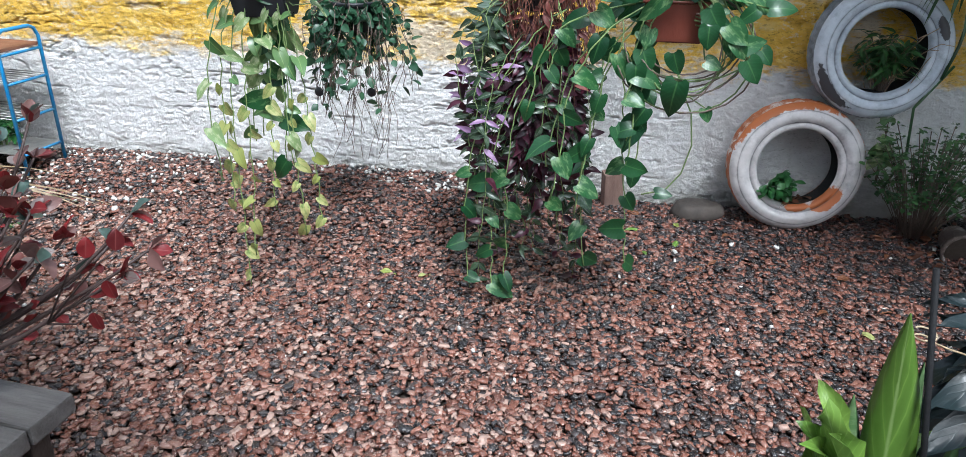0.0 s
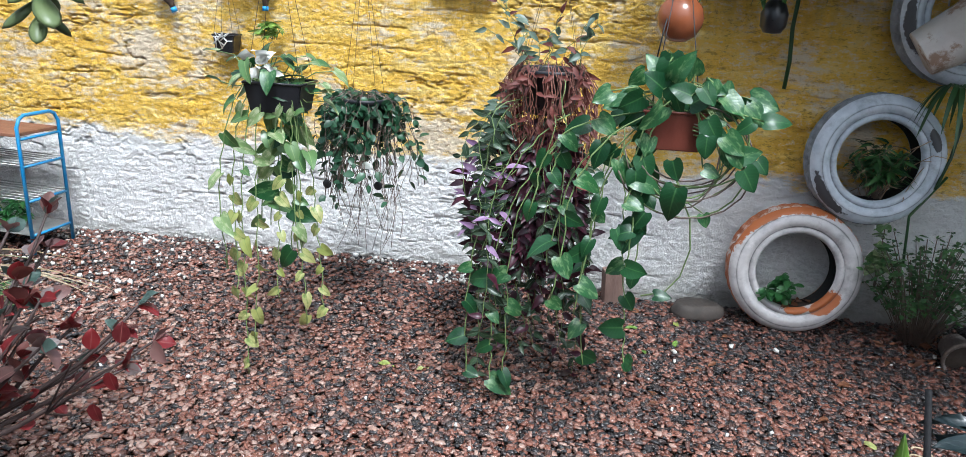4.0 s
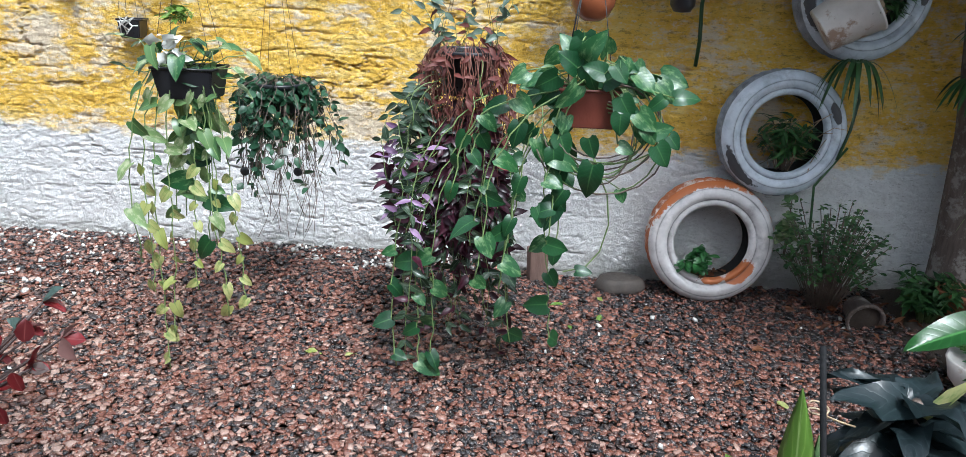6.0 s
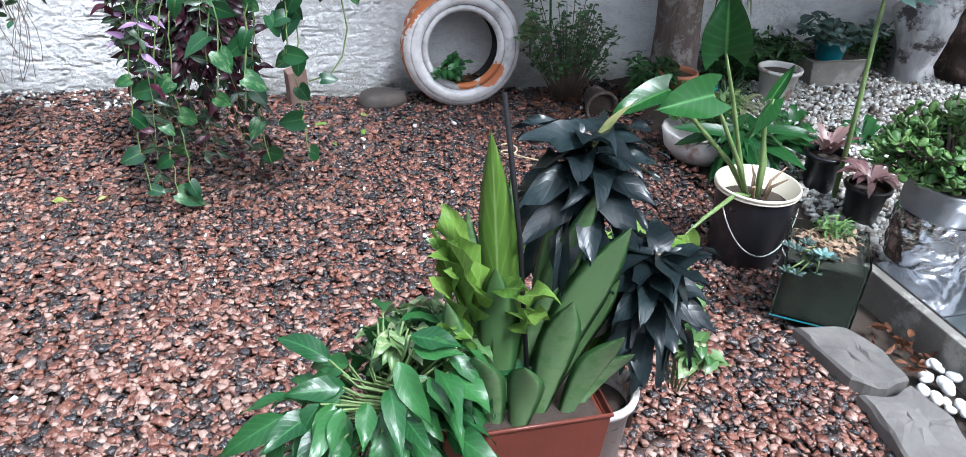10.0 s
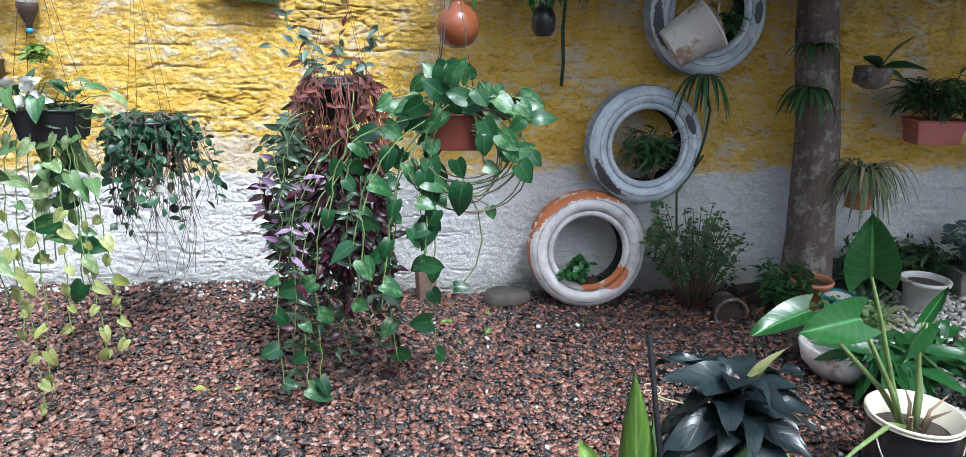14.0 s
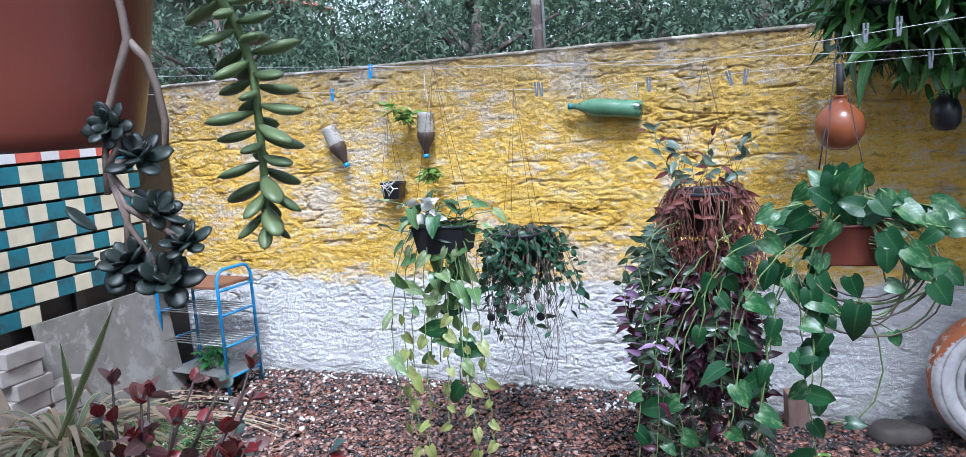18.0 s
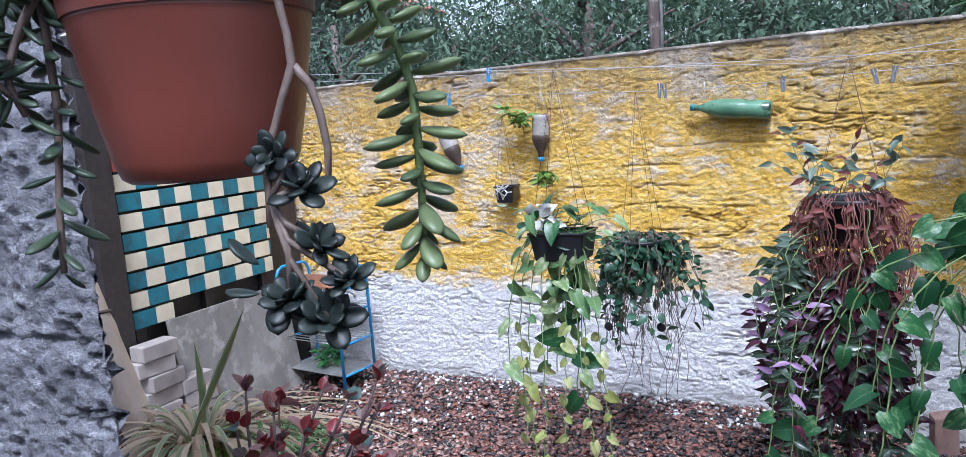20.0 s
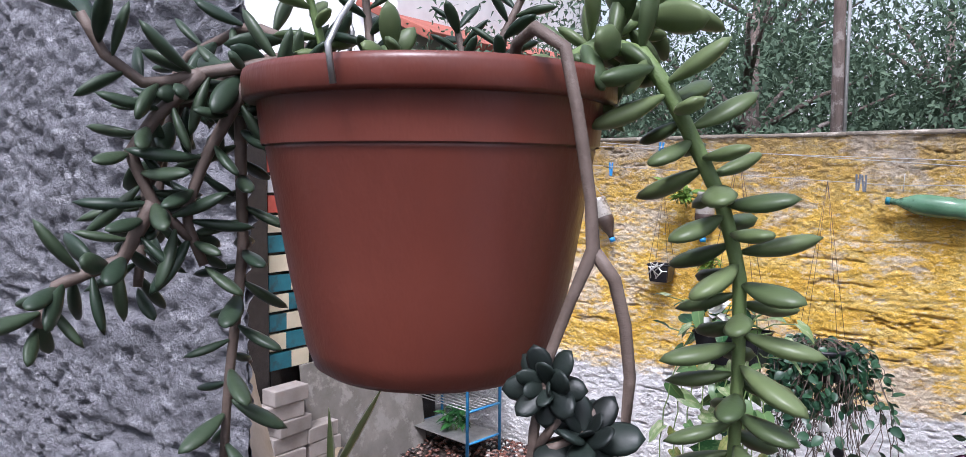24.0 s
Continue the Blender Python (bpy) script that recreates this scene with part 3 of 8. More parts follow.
def lathe(profile, seg=40, jitter=0.0):
    """A turned body round +Z from (radius, height) pairs."""
    v, f = [], []
    for r, z in profile:
        for k in range(seg):
            t = 2 * math.pi * k / seg
            rr = r * (1 + jitter * noise.noise((math.cos(t) * 2, math.sin(t) * 2, z * 9)))
            v.append((rr * math.cos(t), rr * math.sin(t), z))
    for i in range(len(profile) - 1):
        for k in range(seg):
            a, b = i * seg + k, i * seg + (k + 1) % seg
            f.append((a, b, b + seg, a + seg))
    return np.array(v), f, None


def slab(x0, x1, y0, y1, z0, z1, bevel=0.004, taper=1.0):
    """A box with bevelled edges; taper scales its foot."""
    bm = bmesh.new()
    bmesh.ops.create_cube(bm, size=1)
    for w in bm.verts:
        k = taper if w.co.z < 0 else 1
        w.co = ((x0 + x1) / 2 + w.co.x * (x1 - x0) * k, (y0 + y1) / 2 + w.co.y * (y1 - y0) * k, (z0 + z1) / 2 + w.co.z * (z1 - z0))
    if bevel:
        bmesh.ops.bevel(bm, geom=bm.edges[:], offset=bevel, segments=2, affect="EDGES", profile=0.6)
    me = bpy.data.meshes.new("slab")
    bm.to_mesh(me)
    bm.free()
    return me


def rough_rock(size, seed, cuts=3, amount=0.18):
    bm = bmesh.new()
    bmesh.ops.create_icosphere(bm, subdivisions=cuts, radius=0.5)
    for w in bm.verts:
        d = noise.noise(w.co * 2.2 + Vector((seed * 3.1, 0, 0))) * amount + noise.noise(w.co * 6 + Vector((0, seed, 0))) * amount * 0.3
        c = w.co * (1 + d)
        w.co = (c.x * size[0], c.y * size[1], max(-0.4, min(0.38, c.z * 1.25)) * size[2])
    me = bpy.data.meshes.new("rock")
    bm.to_mesh(me)
    bm.free()
    me.polygons.foreach_set("use_smooth", np.ones(len(me.polygons), bool))
    return me


def turn_to(d, roll=0.0, up=(0, 0, 1)):
    """Rotation that lays +X along d with +Z as near to up as can be, then rolls about d."""
    x = Vector(d).normalized()
    y = Vector(up).cross(x)
    y = y.normalized() if y.length > 1e-4 else x.orthogonal().normalized()
    z = x.cross(y)
    m = Matrix((x, y, z)).transposed().to_4x4()
    return m @ Matrix.Rotation(roll, 4, "X")


def at_dir(p, d, roll=0.0, size=1.0):
    return Matrix.Translation(p) @ turn_to(d, roll) @ Matrix.Scale(size, 4)


def vnoise(x, y, seed=0):
    xi, yi = np.floor(x).astype(np.int64), np.floor(y).astype(np.int64)
    fx, fy = x - xi, y - yi
    fx, fy = fx * fx * (3 - 2 * fx), fy * fy * (3 - 2 * fy)

    def h(a, b):
        n = (a * 374761393 + b * 668265263 + seed * 69069) & 0xFFFFFFFF
        n = ((n ^ (n >> 13)) * 1274126177) & 0xFFFFFFFF
        return ((n ^ (n >> 16)) & 0xFFFF) / 65535.0

    return (h(xi, yi) * (1 - fx) + h(xi + 1, yi) * fx) * (1 - fy) + (h(xi, yi + 1) * (1 - fx) + h(xi + 1, yi + 1) * fx) * fy


def fbm(x, y, octaves=4, seed=0):
    t, a = 0.0, 0.5
    for o in range(octaves):
        t = t + a * vnoise(x * 2 ** o, y * 2 ** o, seed + o)
        a *= 0.5
    return t


def sstep(a, b, x):
    t = np.clip((x - a) / (b - a), 0, 1)
    return t * t * (3 - 2 * t)


def ground_z(x, y):
    """The bank at the foot of the long wall, and the bed to its right."""
    x, y = np.asarray(x, float), np.asarray(y, float)
    bank = 0.085 * sstep(2.7, 3.6, y) * sstep(0.7, -0.4, x)
    bed = 0.07 * sstep(1.7, 2.4, x) * sstep(1.9, 2.8, y)
    return bank + bed + 0.012 * (fbm(x * 2.5, y * 2.5, 3, 5) - 0.45)


def gz(x, y):
    return float(ground_z(x, y))


# ---- ground ----
def grid_mesh(name, xs, ys, zf):
    X, Y = np.meshgrid(xs, ys)
    v = np.stack([X, Y, zf(X, Y)], -1).reshape(-1, 3)
    nx, ny = len(xs), len(ys)
    i = (np.arange(ny - 1)[:, None] * nx + np.arange(nx - 1)[None]).ravel()
    f = np.stack([i, i + 1, i + nx + 1, i + nx], -1)
    me = bpy.data.meshes.new(name)
    me.from_pydata(v.tolist(), [], f.tolist())
    me.polygons.foreach_set("use_smooth", np.ones(len(me.polygons), bool))
    return me


far = np.array([-400, -100, -30, -12, -7])
xs = np.concatenate([far, np.linspace(-5, 7, 121), -far[::-1] + 2])
ys = np.concatenate([far, np.linspace(-4, 6, 101), -far[::-1] + 2])
tagged(part("ground", grid_mesh("ground", xs, ys, lambda x, y: ground_z(x, y) - 0.012), SOIL), "dark wet soil under the gravel of the garden", "ground", kind="structure")


def scatter(n, inside, size, flat, seed, lift=0.02):
    """n angular chips strewn over a stretch of the plan; returns points and faces."""
    rng = np.random.default_rng(seed)
    x0, x1, y0, y1, keep = inside
    p = np.stack([rng.uniform(x0, x1, n), rng.uniform(y0, y1, n)], -1)
    p = p[keep(p[:, 0], p[:, 1], rng.random(n))]
    n = len(p)
    corner = np.array([(-1, -1, -1), (1, -1, -1), (1, 1, -1), (-1, 1, -1), (-1, -1, 1), (1, -1, 1), (1, 1, 1), (-1, 1, 1)], float)
    v = corner[None] * rng.uniform(0.55, 1.1, (n, 8, 3))
    v[:, 4:, :2] *= rng.uniform(0.55, 0.95, (n, 1, 1))
    s = size * np.clip(rng.lognormal(-0.14, 0.27, (n, 1)), 0.45, 1.45) * np.stack([rng.uniform(0.8, 1.25, n), rng.uniform(0.55, 0.85, n), flat * rng.uniform(0.6, 1.3, n)], -1)
    v *= s[:, None, :] / 2
    a, tx, ty = rng.uniform(0, 2 * np.pi, n), rng.normal(0, 0.16, n), rng.normal(0, 0.16, n)
    c, q = np.cos(a), np.sin(a)
    v[:, :, 2] += v[:, :, 0] * tx[:, None] + v[:, :, 1] * ty[:, None]
    x, y = v[:, :, 0] * c[:, None] - v[:, :, 1] * q[:, None], v[:, :, 0] * q[:, None] + v[:, :, 1] * c[:, None]
    v = np.stack([x + p[:, :1], y + p[:, 1:], v[:, :, 2] + (ground_z(p[:, 0], p[:, 1]) + rng.uniform(0, lift, n))[:, None]], -1)
    quad = np.array([(0, 3, 2, 1), (4, 5, 6, 7), (0, 1, 5, 4), (1, 2, 6, 5), (2, 3, 7, 6), (3, 0, 4, 7)])
    return v.reshape(-1, 3), (quad[None] + 8 * np.arange(n)[:, None, None]).reshape(-1, 4)


def quads_mesh(name, v, f):
    me = bpy.data.meshes.new(name)
    me.vertices.add(len(v))
    me.vertices.foreach_set("co", v.astype(np.float32).ravel())
    me.loops.add(f.size)
    me.loops.foreach_set("vertex_index", f.astype(np.int32).ravel())
    me.polygons.add(len(f))
    me.polygons.foreach_set("loop_start", np.arange(0, f.size, 4, dtype=np.int32))
    me.update(calc_edges=True)
    me.validate()
    return me


def in_bed(x, y, r):
    left = (x > -2.5) | (r < 0.25)
    return (x < 2.18 - 0.25 * (r - 0.5) + 0.28 * np.maximum(0, 2.0 - y) * 0) & left & ~((x > 1.86 - 0.1 * (y < 0.8)) & (y < 1.62)) & ~((x > 2.0) & (y > 1.75) & (r < 0.75))


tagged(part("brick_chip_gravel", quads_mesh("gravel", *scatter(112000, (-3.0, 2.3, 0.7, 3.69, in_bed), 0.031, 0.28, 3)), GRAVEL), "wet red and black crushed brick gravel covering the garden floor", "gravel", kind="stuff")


def in_strip(x, y, r):
    edge = 3.66 - 0.25 * vnoise(x * 2.1, x * 0, 4) * sstep(0.35, -0.1, x)
    return ((y > edge - 0.02) & (x < 0.3) & (x > -2.6) & (r < 0.45 + 0.5 * vnoise(x * 5, y * 7, 14))) | ((r < 0.012) & (y > 2.0)) | ((x < -1.7) & (y > 2.9 + 0.1 * r) & (r < 0.25)) | ((r < 0.002))


tagged(part("white_pebble_strip", quads_mesh("pebbles", *scatter(17000, (-2.7, 1.9, 0.9, 3.68, in_strip), 0.021, 0.7, 8, 0.034)), WHITE_PEB), "small white pebbles strewn along the foot of the wall", "pebbles", kind="stuff")
tagged(part("white_gravel", quads_mesh("white_gravel", *scatter(19000, (2.1, 5.2, 1.75, 3.72, lambda x, y, r: (x > 2.25 + 0.35 * (vnoise(x * 3, y * 3, 2) - 0.3)) & ((y < 3.45) | (x > 3.1))), 0.033, 0.6, 9)), GREY_PEB), "white gravel in the corner bed among the pots", "gravel", kind="stuff")


# ---- walls ----
def rough_wall(name, u0, u1, z0, z1, step, frame_of, amp, seed, course=0.105):
    """One rough masonry face: courses, ledges and lumps of render as real relief. frame_of turns (u, out, z) into the world."""
    us, zs = np.arange(u0, u1 + step / 2, step), np.arange(z0, z1 + step / 2, step * 0.72)
    U, Z = np.meshgrid(us, zs)
    uw = U + 0.06 * (fbm(U * 5, Z * 6, 3, seed + 50) - 0.5)
    zw = Z + 0.05 * (fbm(U * 4, Z * 7, 3, seed + 60) - 0.5)
    zz = zw / course + 0.5 * fbm(U * 0.9, Z * 0.6, 2, seed)
    fr, row = zz - np.floor(zz), np.floor(zz)
    broken = np.clip(fbm(U * 4.5 + row * 5.3, row * 2.1, 3, seed + 20) * 6 - 3.0, 0, 1)
    joint = np.exp(-((fr - 0.5) / 0.04) ** 2) * broken
    lump = fbm(uw * 16, zw * 26, 4, seed + 3) - 0.48
    stucco = np.abs(fbm(uw * 21, zw * 24, 3, seed + 140) - 0.47) * 2.2 - 0.3
    rough = np.clip(fbm(U * 3, Z * 5, 3, seed + 15) * 4 - 1.3, 0.12, 1)
    crack = np.exp(-((fbm(uw * 3.4, zw * 15, 5, seed + 81) - 0.47) / 0.014) ** 2) * np.clip(fbm(U * 2.2 + 7, Z * 4, 3, seed + 82) * 6 - 2.5, 0, 1)
    fine = vnoise(U * 115, Z * 130, seed + 95) - 0.5
    pock = np.maximum(0, fbm(uw * 30, zw * 44, 3, seed + 33) - 0.56)
    grit = vnoise(U * 70, Z * 80, seed + 90) - 0.5
    flake = fbm(uw * 8, zw * 20, 5, seed + 70) * 6
    flake = (np.floor(flake) + sstep(0.38, 0.62, flake - np.floor(flake))) / 6 - 0.45
    crag = np.abs(fbm(uw * 20, zw * 42, 3, seed + 7) - 0.47)
    uu = U / 0.36 + np.mod(row, 2) * 0.5
    perp = np.exp(-((uu - np.floor(uu) - 0.5) / 0.025) ** 2) * np.clip(fbm(U * 2, Z * 9, 2, seed + 41) * 4 - 2.1, 0, 1)
    out = amp * ((0.3 * lump - 0.35 * crag) * rough + 0.22 * flake + 0.5 * stucco + 0.3 * grit + 0.26 * fine - 0.6 * joint - 0.95 * crack - 1.7 * pock - 0.5 * perp)
    v = np.stack([U, out, Z], -1).reshape(-1, 3) @ np.array(frame_of)[:3, :3].T + np.array(frame_of)[:3, 3]
    nx, ny = len(us), len(zs)
    i = (np.arange(ny - 1)[:, None] * nx + np.arange(nx - 1)[None]).ravel()
    me = quads_mesh(name, v, np.stack([i, i + 1, i + nx + 1, i + nx], -1))
    me.polygons.foreach_set("use_smooth", np.ones(len(me.polygons), bool))
    return me


WX0, WXM, WX1, WY, WTOP = -3.35, 3.2, 8.0, 3.7, 1.85
face = Matrix(((1, 0, 0, 0), (0, -1, 0, WY), (0, 0, 1, 0), (0, 0, 0, 1)))
garden_wall = thing("wall_north", "long rough masonry wall painted yellow above white", "wall", kind="structure")
part("render_face", rough_wall("render_face", WX0, WXM, -0.05, WTOP, 0.0072, face, 0.0205, 1), WALL, garden_wall)
part("render_face", rough_wall("render_face", WXM - 0.002, WX1, -0.05, WTOP, 0.017, face, 0.03, 1), WALL, garden_wall)
part("core", slab(WX0, WX1, WY + 0.035, WY + 0.17, -0.05, WTOP - 0.004, 0.01), WALL, garden_wall)
cop = Buf()
rr = random.Random(4)
cx = WX0
while cx < WX1:
    ln = rr.uniform(0.25, 0.5)
    cop.add(*tube([(cx, WY + 0.07, WTOP - 0.004 + rr.uniform(-0.004, 0.008)), (cx + ln, WY + 0.07, WTOP + rr.uniform(-0.006, 0.008))], [0.075, 0.08], 8))
    cx += ln * 0.97
v = np.concatenate(cop.v)
v[:, 2] = WTOP + (v[:, 2] - WTOP) * 0.22
cop.v = [v]
part("coping", cop, COPING, garden_wall, "dark weathered cement coping")


# closing walls and roof of the veranda behind the camera
veranda = thing("wall_south", "plain house wall behind the veranda", "wall", kind="structure")
part("render", slab(-4, 6, -2.2, -2.05, 0, 2.7, 0), WHITEPAINT, veranda)
tagged(part("veranda_beam", slab(2.3, 6, 1.26, 1.38, 2.75, 2.9, 0.01), GREYWOOD), "weathered grey beam resting on the veranda post", "beam", kind="structure")


# ---- plants ----
def strand(rnd, start, drop, sway, n=14, out=(0, 0)):
    """A hanging stem: spills over the rim, then falls with a little sway."""
    pts, x, y, z = [], *start
    dx, dy = out
    for i in range(n + 1):
        t = i / n
        k = 1 - (1 - t) ** 3
        pts.append((x + dx * k + sway * math.sin(t * 5 + start[0] * 40) * t + rnd.uniform(-0.006, 0.006), y + dy * k + sway * math.cos(t * 4 + start[1] * 30) * t, z + 0.02 * math.sin(t * 3.1) - drop * t ** 1.15))
    return pts


def leaves_along(rnd, root, meshes, mats, pts, every, size, spread=1.0, names="leaf", first=0, down=0.55, face=(0, -1, 0.15)):
    """Leaf objects along a stem, alternating, hanging and turned outwards."""
    side = 1
    for i in range(first, len(pts), every):
        p = Vector(pts[i])
        side = -side
        d = Vector((side * rnd.uniform(0.3, 1.0) * spread, rnd.uniform(-0.7, 0.4), -down + rnd.uniform(-0.5, 0.5)))
        k = rnd.randrange(len(meshes))
        ob = part(names, meshes[k], mats, root, m=Matrix.Translation(p) @ turn_to(d, rnd.uniform(-0.5, 0.5), Vector(face) + Vector((rnd.uniform(-0.5, 0.5), 0, rnd.uniform(0, 0.7)))) @ Matrix.Scale(size * rnd.uniform(0.65, 1.25), 4))


def leaf_set(kind, L, W, mats, n=3, fold=0.25, droop=0.25, wave=0.03, seed=0):
    out = []
    for i in range(n):
        me = piece_mesh(leaf(kind, L * (0.9 + 0.1 * (i % 3)), W, fold, droop * (0.5 + 0.5 * (i % 3)), wave, seed + i), kind + "_leaf")
        me.materials.append(mats[i % len(mats)])
        out.append(me)
    return out


def hanger(parent, at, w, d, top, name="hanger"):
    b = Buf()
    for sx in (-1, 1):
        for sy in (-1, 1):
            b.add(*tube([(at[0] + sx * w, at[1] + sy * d, at[2]), (at[0], at[1], top)], 0.0009, 4))
    part(name, b, TWIG, parent)


def box_pot(parent, w, d, z0, z1, material, soil=True, name="pot"):
    """A tapered trough with a rolled rim and hollow inside."""
    bm = bmesh.new()
    bmesh.ops.create_cube(bm, size=1)
    for q in bm.verts:
        k = 0.84 if q.co.z < 0 else 1
        q.co = (q.co.x * w * k, q.co.y * d * k, z0 if q.co.z < 0 else z1)
    top = [f for f in bm.faces if f.normal.z > 0.9]
    r = bmesh.ops.inset_region(bm, faces=top, thickness=0.006)
    bmesh.ops.translate(bm, verts=[q for f in top for q in f.verts], vec=(0, 0, -0.02))
    bmesh.ops.bevel(bm, geom=bm.edges[:], offset=0.004, segments=2, affect="EDGES")
    me = bpy.data.meshes.new(name)
    bm.to_mesh(me)
    bm.free()
    ob = part(name, me, material, parent)
    rim = Buf()
    c = [(-w / 2, -d / 2, z1), (w / 2, -d / 2, z1), (w / 2, d / 2, z1), (-w / 2, d / 2, z1), (-w / 2, -d / 2, z1)]
    rim.add(*tube(c, 0.005, 6))
    part("rim", rim, material, ob)
    if soil:
        part("soil", slab(-w * 0.45, w * 0.45, -d * 0.45, d * 0.45, z1 - 0.03, z1 - 0.012, 0.004), SOIL, parent)
    return ob


def round_pot(parent, r, h, material, z=0.0, foot=0.76, rim=0.012, lip=0.02, name="pot", seg=40, soil=True):
    prof = [(0.001, z), (r * foot * 0.97, z), (r * foot, z + 0.004), (r * (foot + 0.93 * (1 - foot)), z + h - lip), (r * 0.97 + rim, z + h - lip), (r + rim, z + h - 0.004), (r + rim * 0.7, z + h), (r * 0.98, z + h), (r * 0.95, z + h - 0.006), (r * 0.93, z + h * 0.8)]
    ob = part(name, lathe(prof, seg), material, parent)
    if soil:
        part("soil", lathe([(r * 0.95, z + h * 0.82), (r * 0.5, z + h * 0.86), (0.001, z + h * 0.87)], 20, 0.05), SOIL, parent)
    return ob


# -- the black trough with the pale pothos
rnd = random.Random(11)
HEART = leaf_set("heart", 0.082, 0.066, [POTHOS], 3, 0.22, 0.3, 0.04, 1)
PALE = leaf_set("heart", 0.075, 0.048, [GOLDPOTHOS], 3, 0.3, 0.3, 0.05, 5)
YELL = leaf_set("heart", 0.064, 0.046, [YELLOWED], 3, 0.3, 0.35, 0.06, 9)
bp = thing("hanging_planter", "black plastic trough with a pale trailing pothos", "hanging plant", (-0.887, 2.6, 0))
box_pot(bp, 0.215, 0.15, 1.05, 1.155, BLACKP)
hanger(bp, (0, 0, 1.155), 0.1, 0.06, 1.7476)
stems = Buf()
for i in range(11):
    a = rnd.uniform(-0.11, 0.12)
    drop = rnd.choice([0.25, 0.35, 0.45, 0.6]) * rnd.uniform(0.8, 1.2)
    pts = strand(rnd, (a, rnd.uniform(-0.07, 0.05), 1.16), drop, 0.02, 14, (rnd.uniform(-0.13, 0.1), rnd.uniform(-0.1, 0.02)))
    stem(bp, pts, 0.0022)
    leaves_along(rnd, bp, PALE if rnd.random() < 0.7 else HEART, GOLDPOTHOS, pts, 3, 1.0, first=1 + i % 3)
for x, drop in ((-0.10, 1.14), (-0.06, 1.0), (0.08, 0.9), (0.12, 0.86), (0.02, 0.8), (-0.12, 0.82)):
    pts = strand(rnd, (x * 0.6, -0.05, 1.16), drop, 0.018, 26, (x * 0.8, -0.05))
    stem(bp, pts, 0.0022)
    leaves_along(rnd, bp, PALE, GOLDPOTHOS, pts[:13], 5, 0.9, first=4)
    leaves_along(rnd, bp, YELL, YELLOWED, pts[12:], 2, 0.85, first=1, down=0.9)
for i in range(30):
    a = rnd.uniform(0, 6.28)
    p = (rnd.uniform(-0.1, 0.1), rnd.uniform(-0.06, 0.06), 1.15)
    q = (p[0] * 1.3 + 0.13 * math.cos(a), p[1] + 0.07 * math.sin(a) - 0.02, 1.15 + rnd.uniform(-0.06, 0.11))
    stem(bp, [p, ((p[0] + q[0]) / 2, (p[1] + q[1]) / 2, q[2] - 0.01), q], 0.002)
    part("leaf", (HEART if i % 2 else PALE)[i % 3], POTHOS, bp, m=at_dir(q, (math.cos(a), math.sin(a) * 0.5, rnd.uniform(-0.6, 0.5)), rnd.uniform(-0.6, 0.6), rnd.uniform(0.7, 1.0)))
petal = piece_mesh(leaf("oval", 0.064, 0.042, 0.3, 0.5, 0.25, 3), "petal")
petal.materials.append(WHITEFLOWER)
for i in range(7):
    part("petal", petal, WHITEFLOWER, bp, m=at_dir((-0.045 + 0.02 * (i % 3 - 1), -0.05 - 0.01 * (i % 2), 1.205 + 0.012 * (i % 4)), (math.cos(i * 1.05) * 0.8, -0.35, 0.7 * math.sin(i * 1.05) + 0.3), 0.3 * i))

# -- the round dark hoya
rnd = random.Random(12)
hy = thing("hanging_hoya", "dark green trailing plant in a round hanging basket", "hanging plant", (-0.72, 3.053, 0))
round_pot(hy, 0.095, 0.12, BLACKP, 0.93)
hanger(hy, (0, 0, 1.05), 0.07, 0.06, 1.6532)
small = Buf()
sprig = Buf()
hp = leaf("oval", 0.038, 0.027, 0.2, 0.25, 0.02, 2)
for i in range(120):
    a, r = rnd.uniform(0, 6.28), rnd.uniform(0.02, 0.1)
    drop = rnd.triangular(0.05, 0.5, 0.33)
    pts = strand(rnd, (r * math.cos(a), r * math.sin(a) * 0.7, 1.05 + rnd.uniform(0, 0.03)), drop, 0.03, 10, ((0.12 if math.cos(a) < 0 else 0.17) * math.cos(a) * rnd.uniform(0.4, 1), 0.12 * math.sin(a)))
    sprig.add(*tube(pts, 0.0016, 4))
    for p in pts[1:]:
        for _ in range(rnd.choice((0, 1, 1, 2)) if p[2] > 0.85 else rnd.choice((0, 0, 1, 1))):
            small.put(hp, at_dir(p, (rnd.uniform(-1, 1), rnd.uniform(-1, 0.5), rnd.uniform(-1, 0.4)), rnd.uniform(-1, 1), rnd.uniform(0.6, 1.3)))
for i in range(44):
    pts = strand(rnd, (rnd.uniform(-0.12, 0.17), rnd.uniform(-0.12, 0), 0.95), rnd.uniform(0.2, 0.6), 0.05, 10, (rnd.uniform(-0.04, 0.06), 0))
    sprig.add(*tube(pts, 0.0013, 4))
part("foliage", small, HOYA, hy)
part("stem_tangle", sprig, STEM, hy)
for dx, dz in ((0.05, 0.79), (-0.12, 0.7), (0.1, 0.71)):
    part("ornament", lathe([(0.001, -0.003), (0.017, -0.003), (0.019, 0), (0.017, 0.003), (0.001, 0.003)], 16), WHITEFLOWER if dx == 0.05 else BLACKP, hy, m=pose(dx, -0.13, dz, 90, 0, 0))

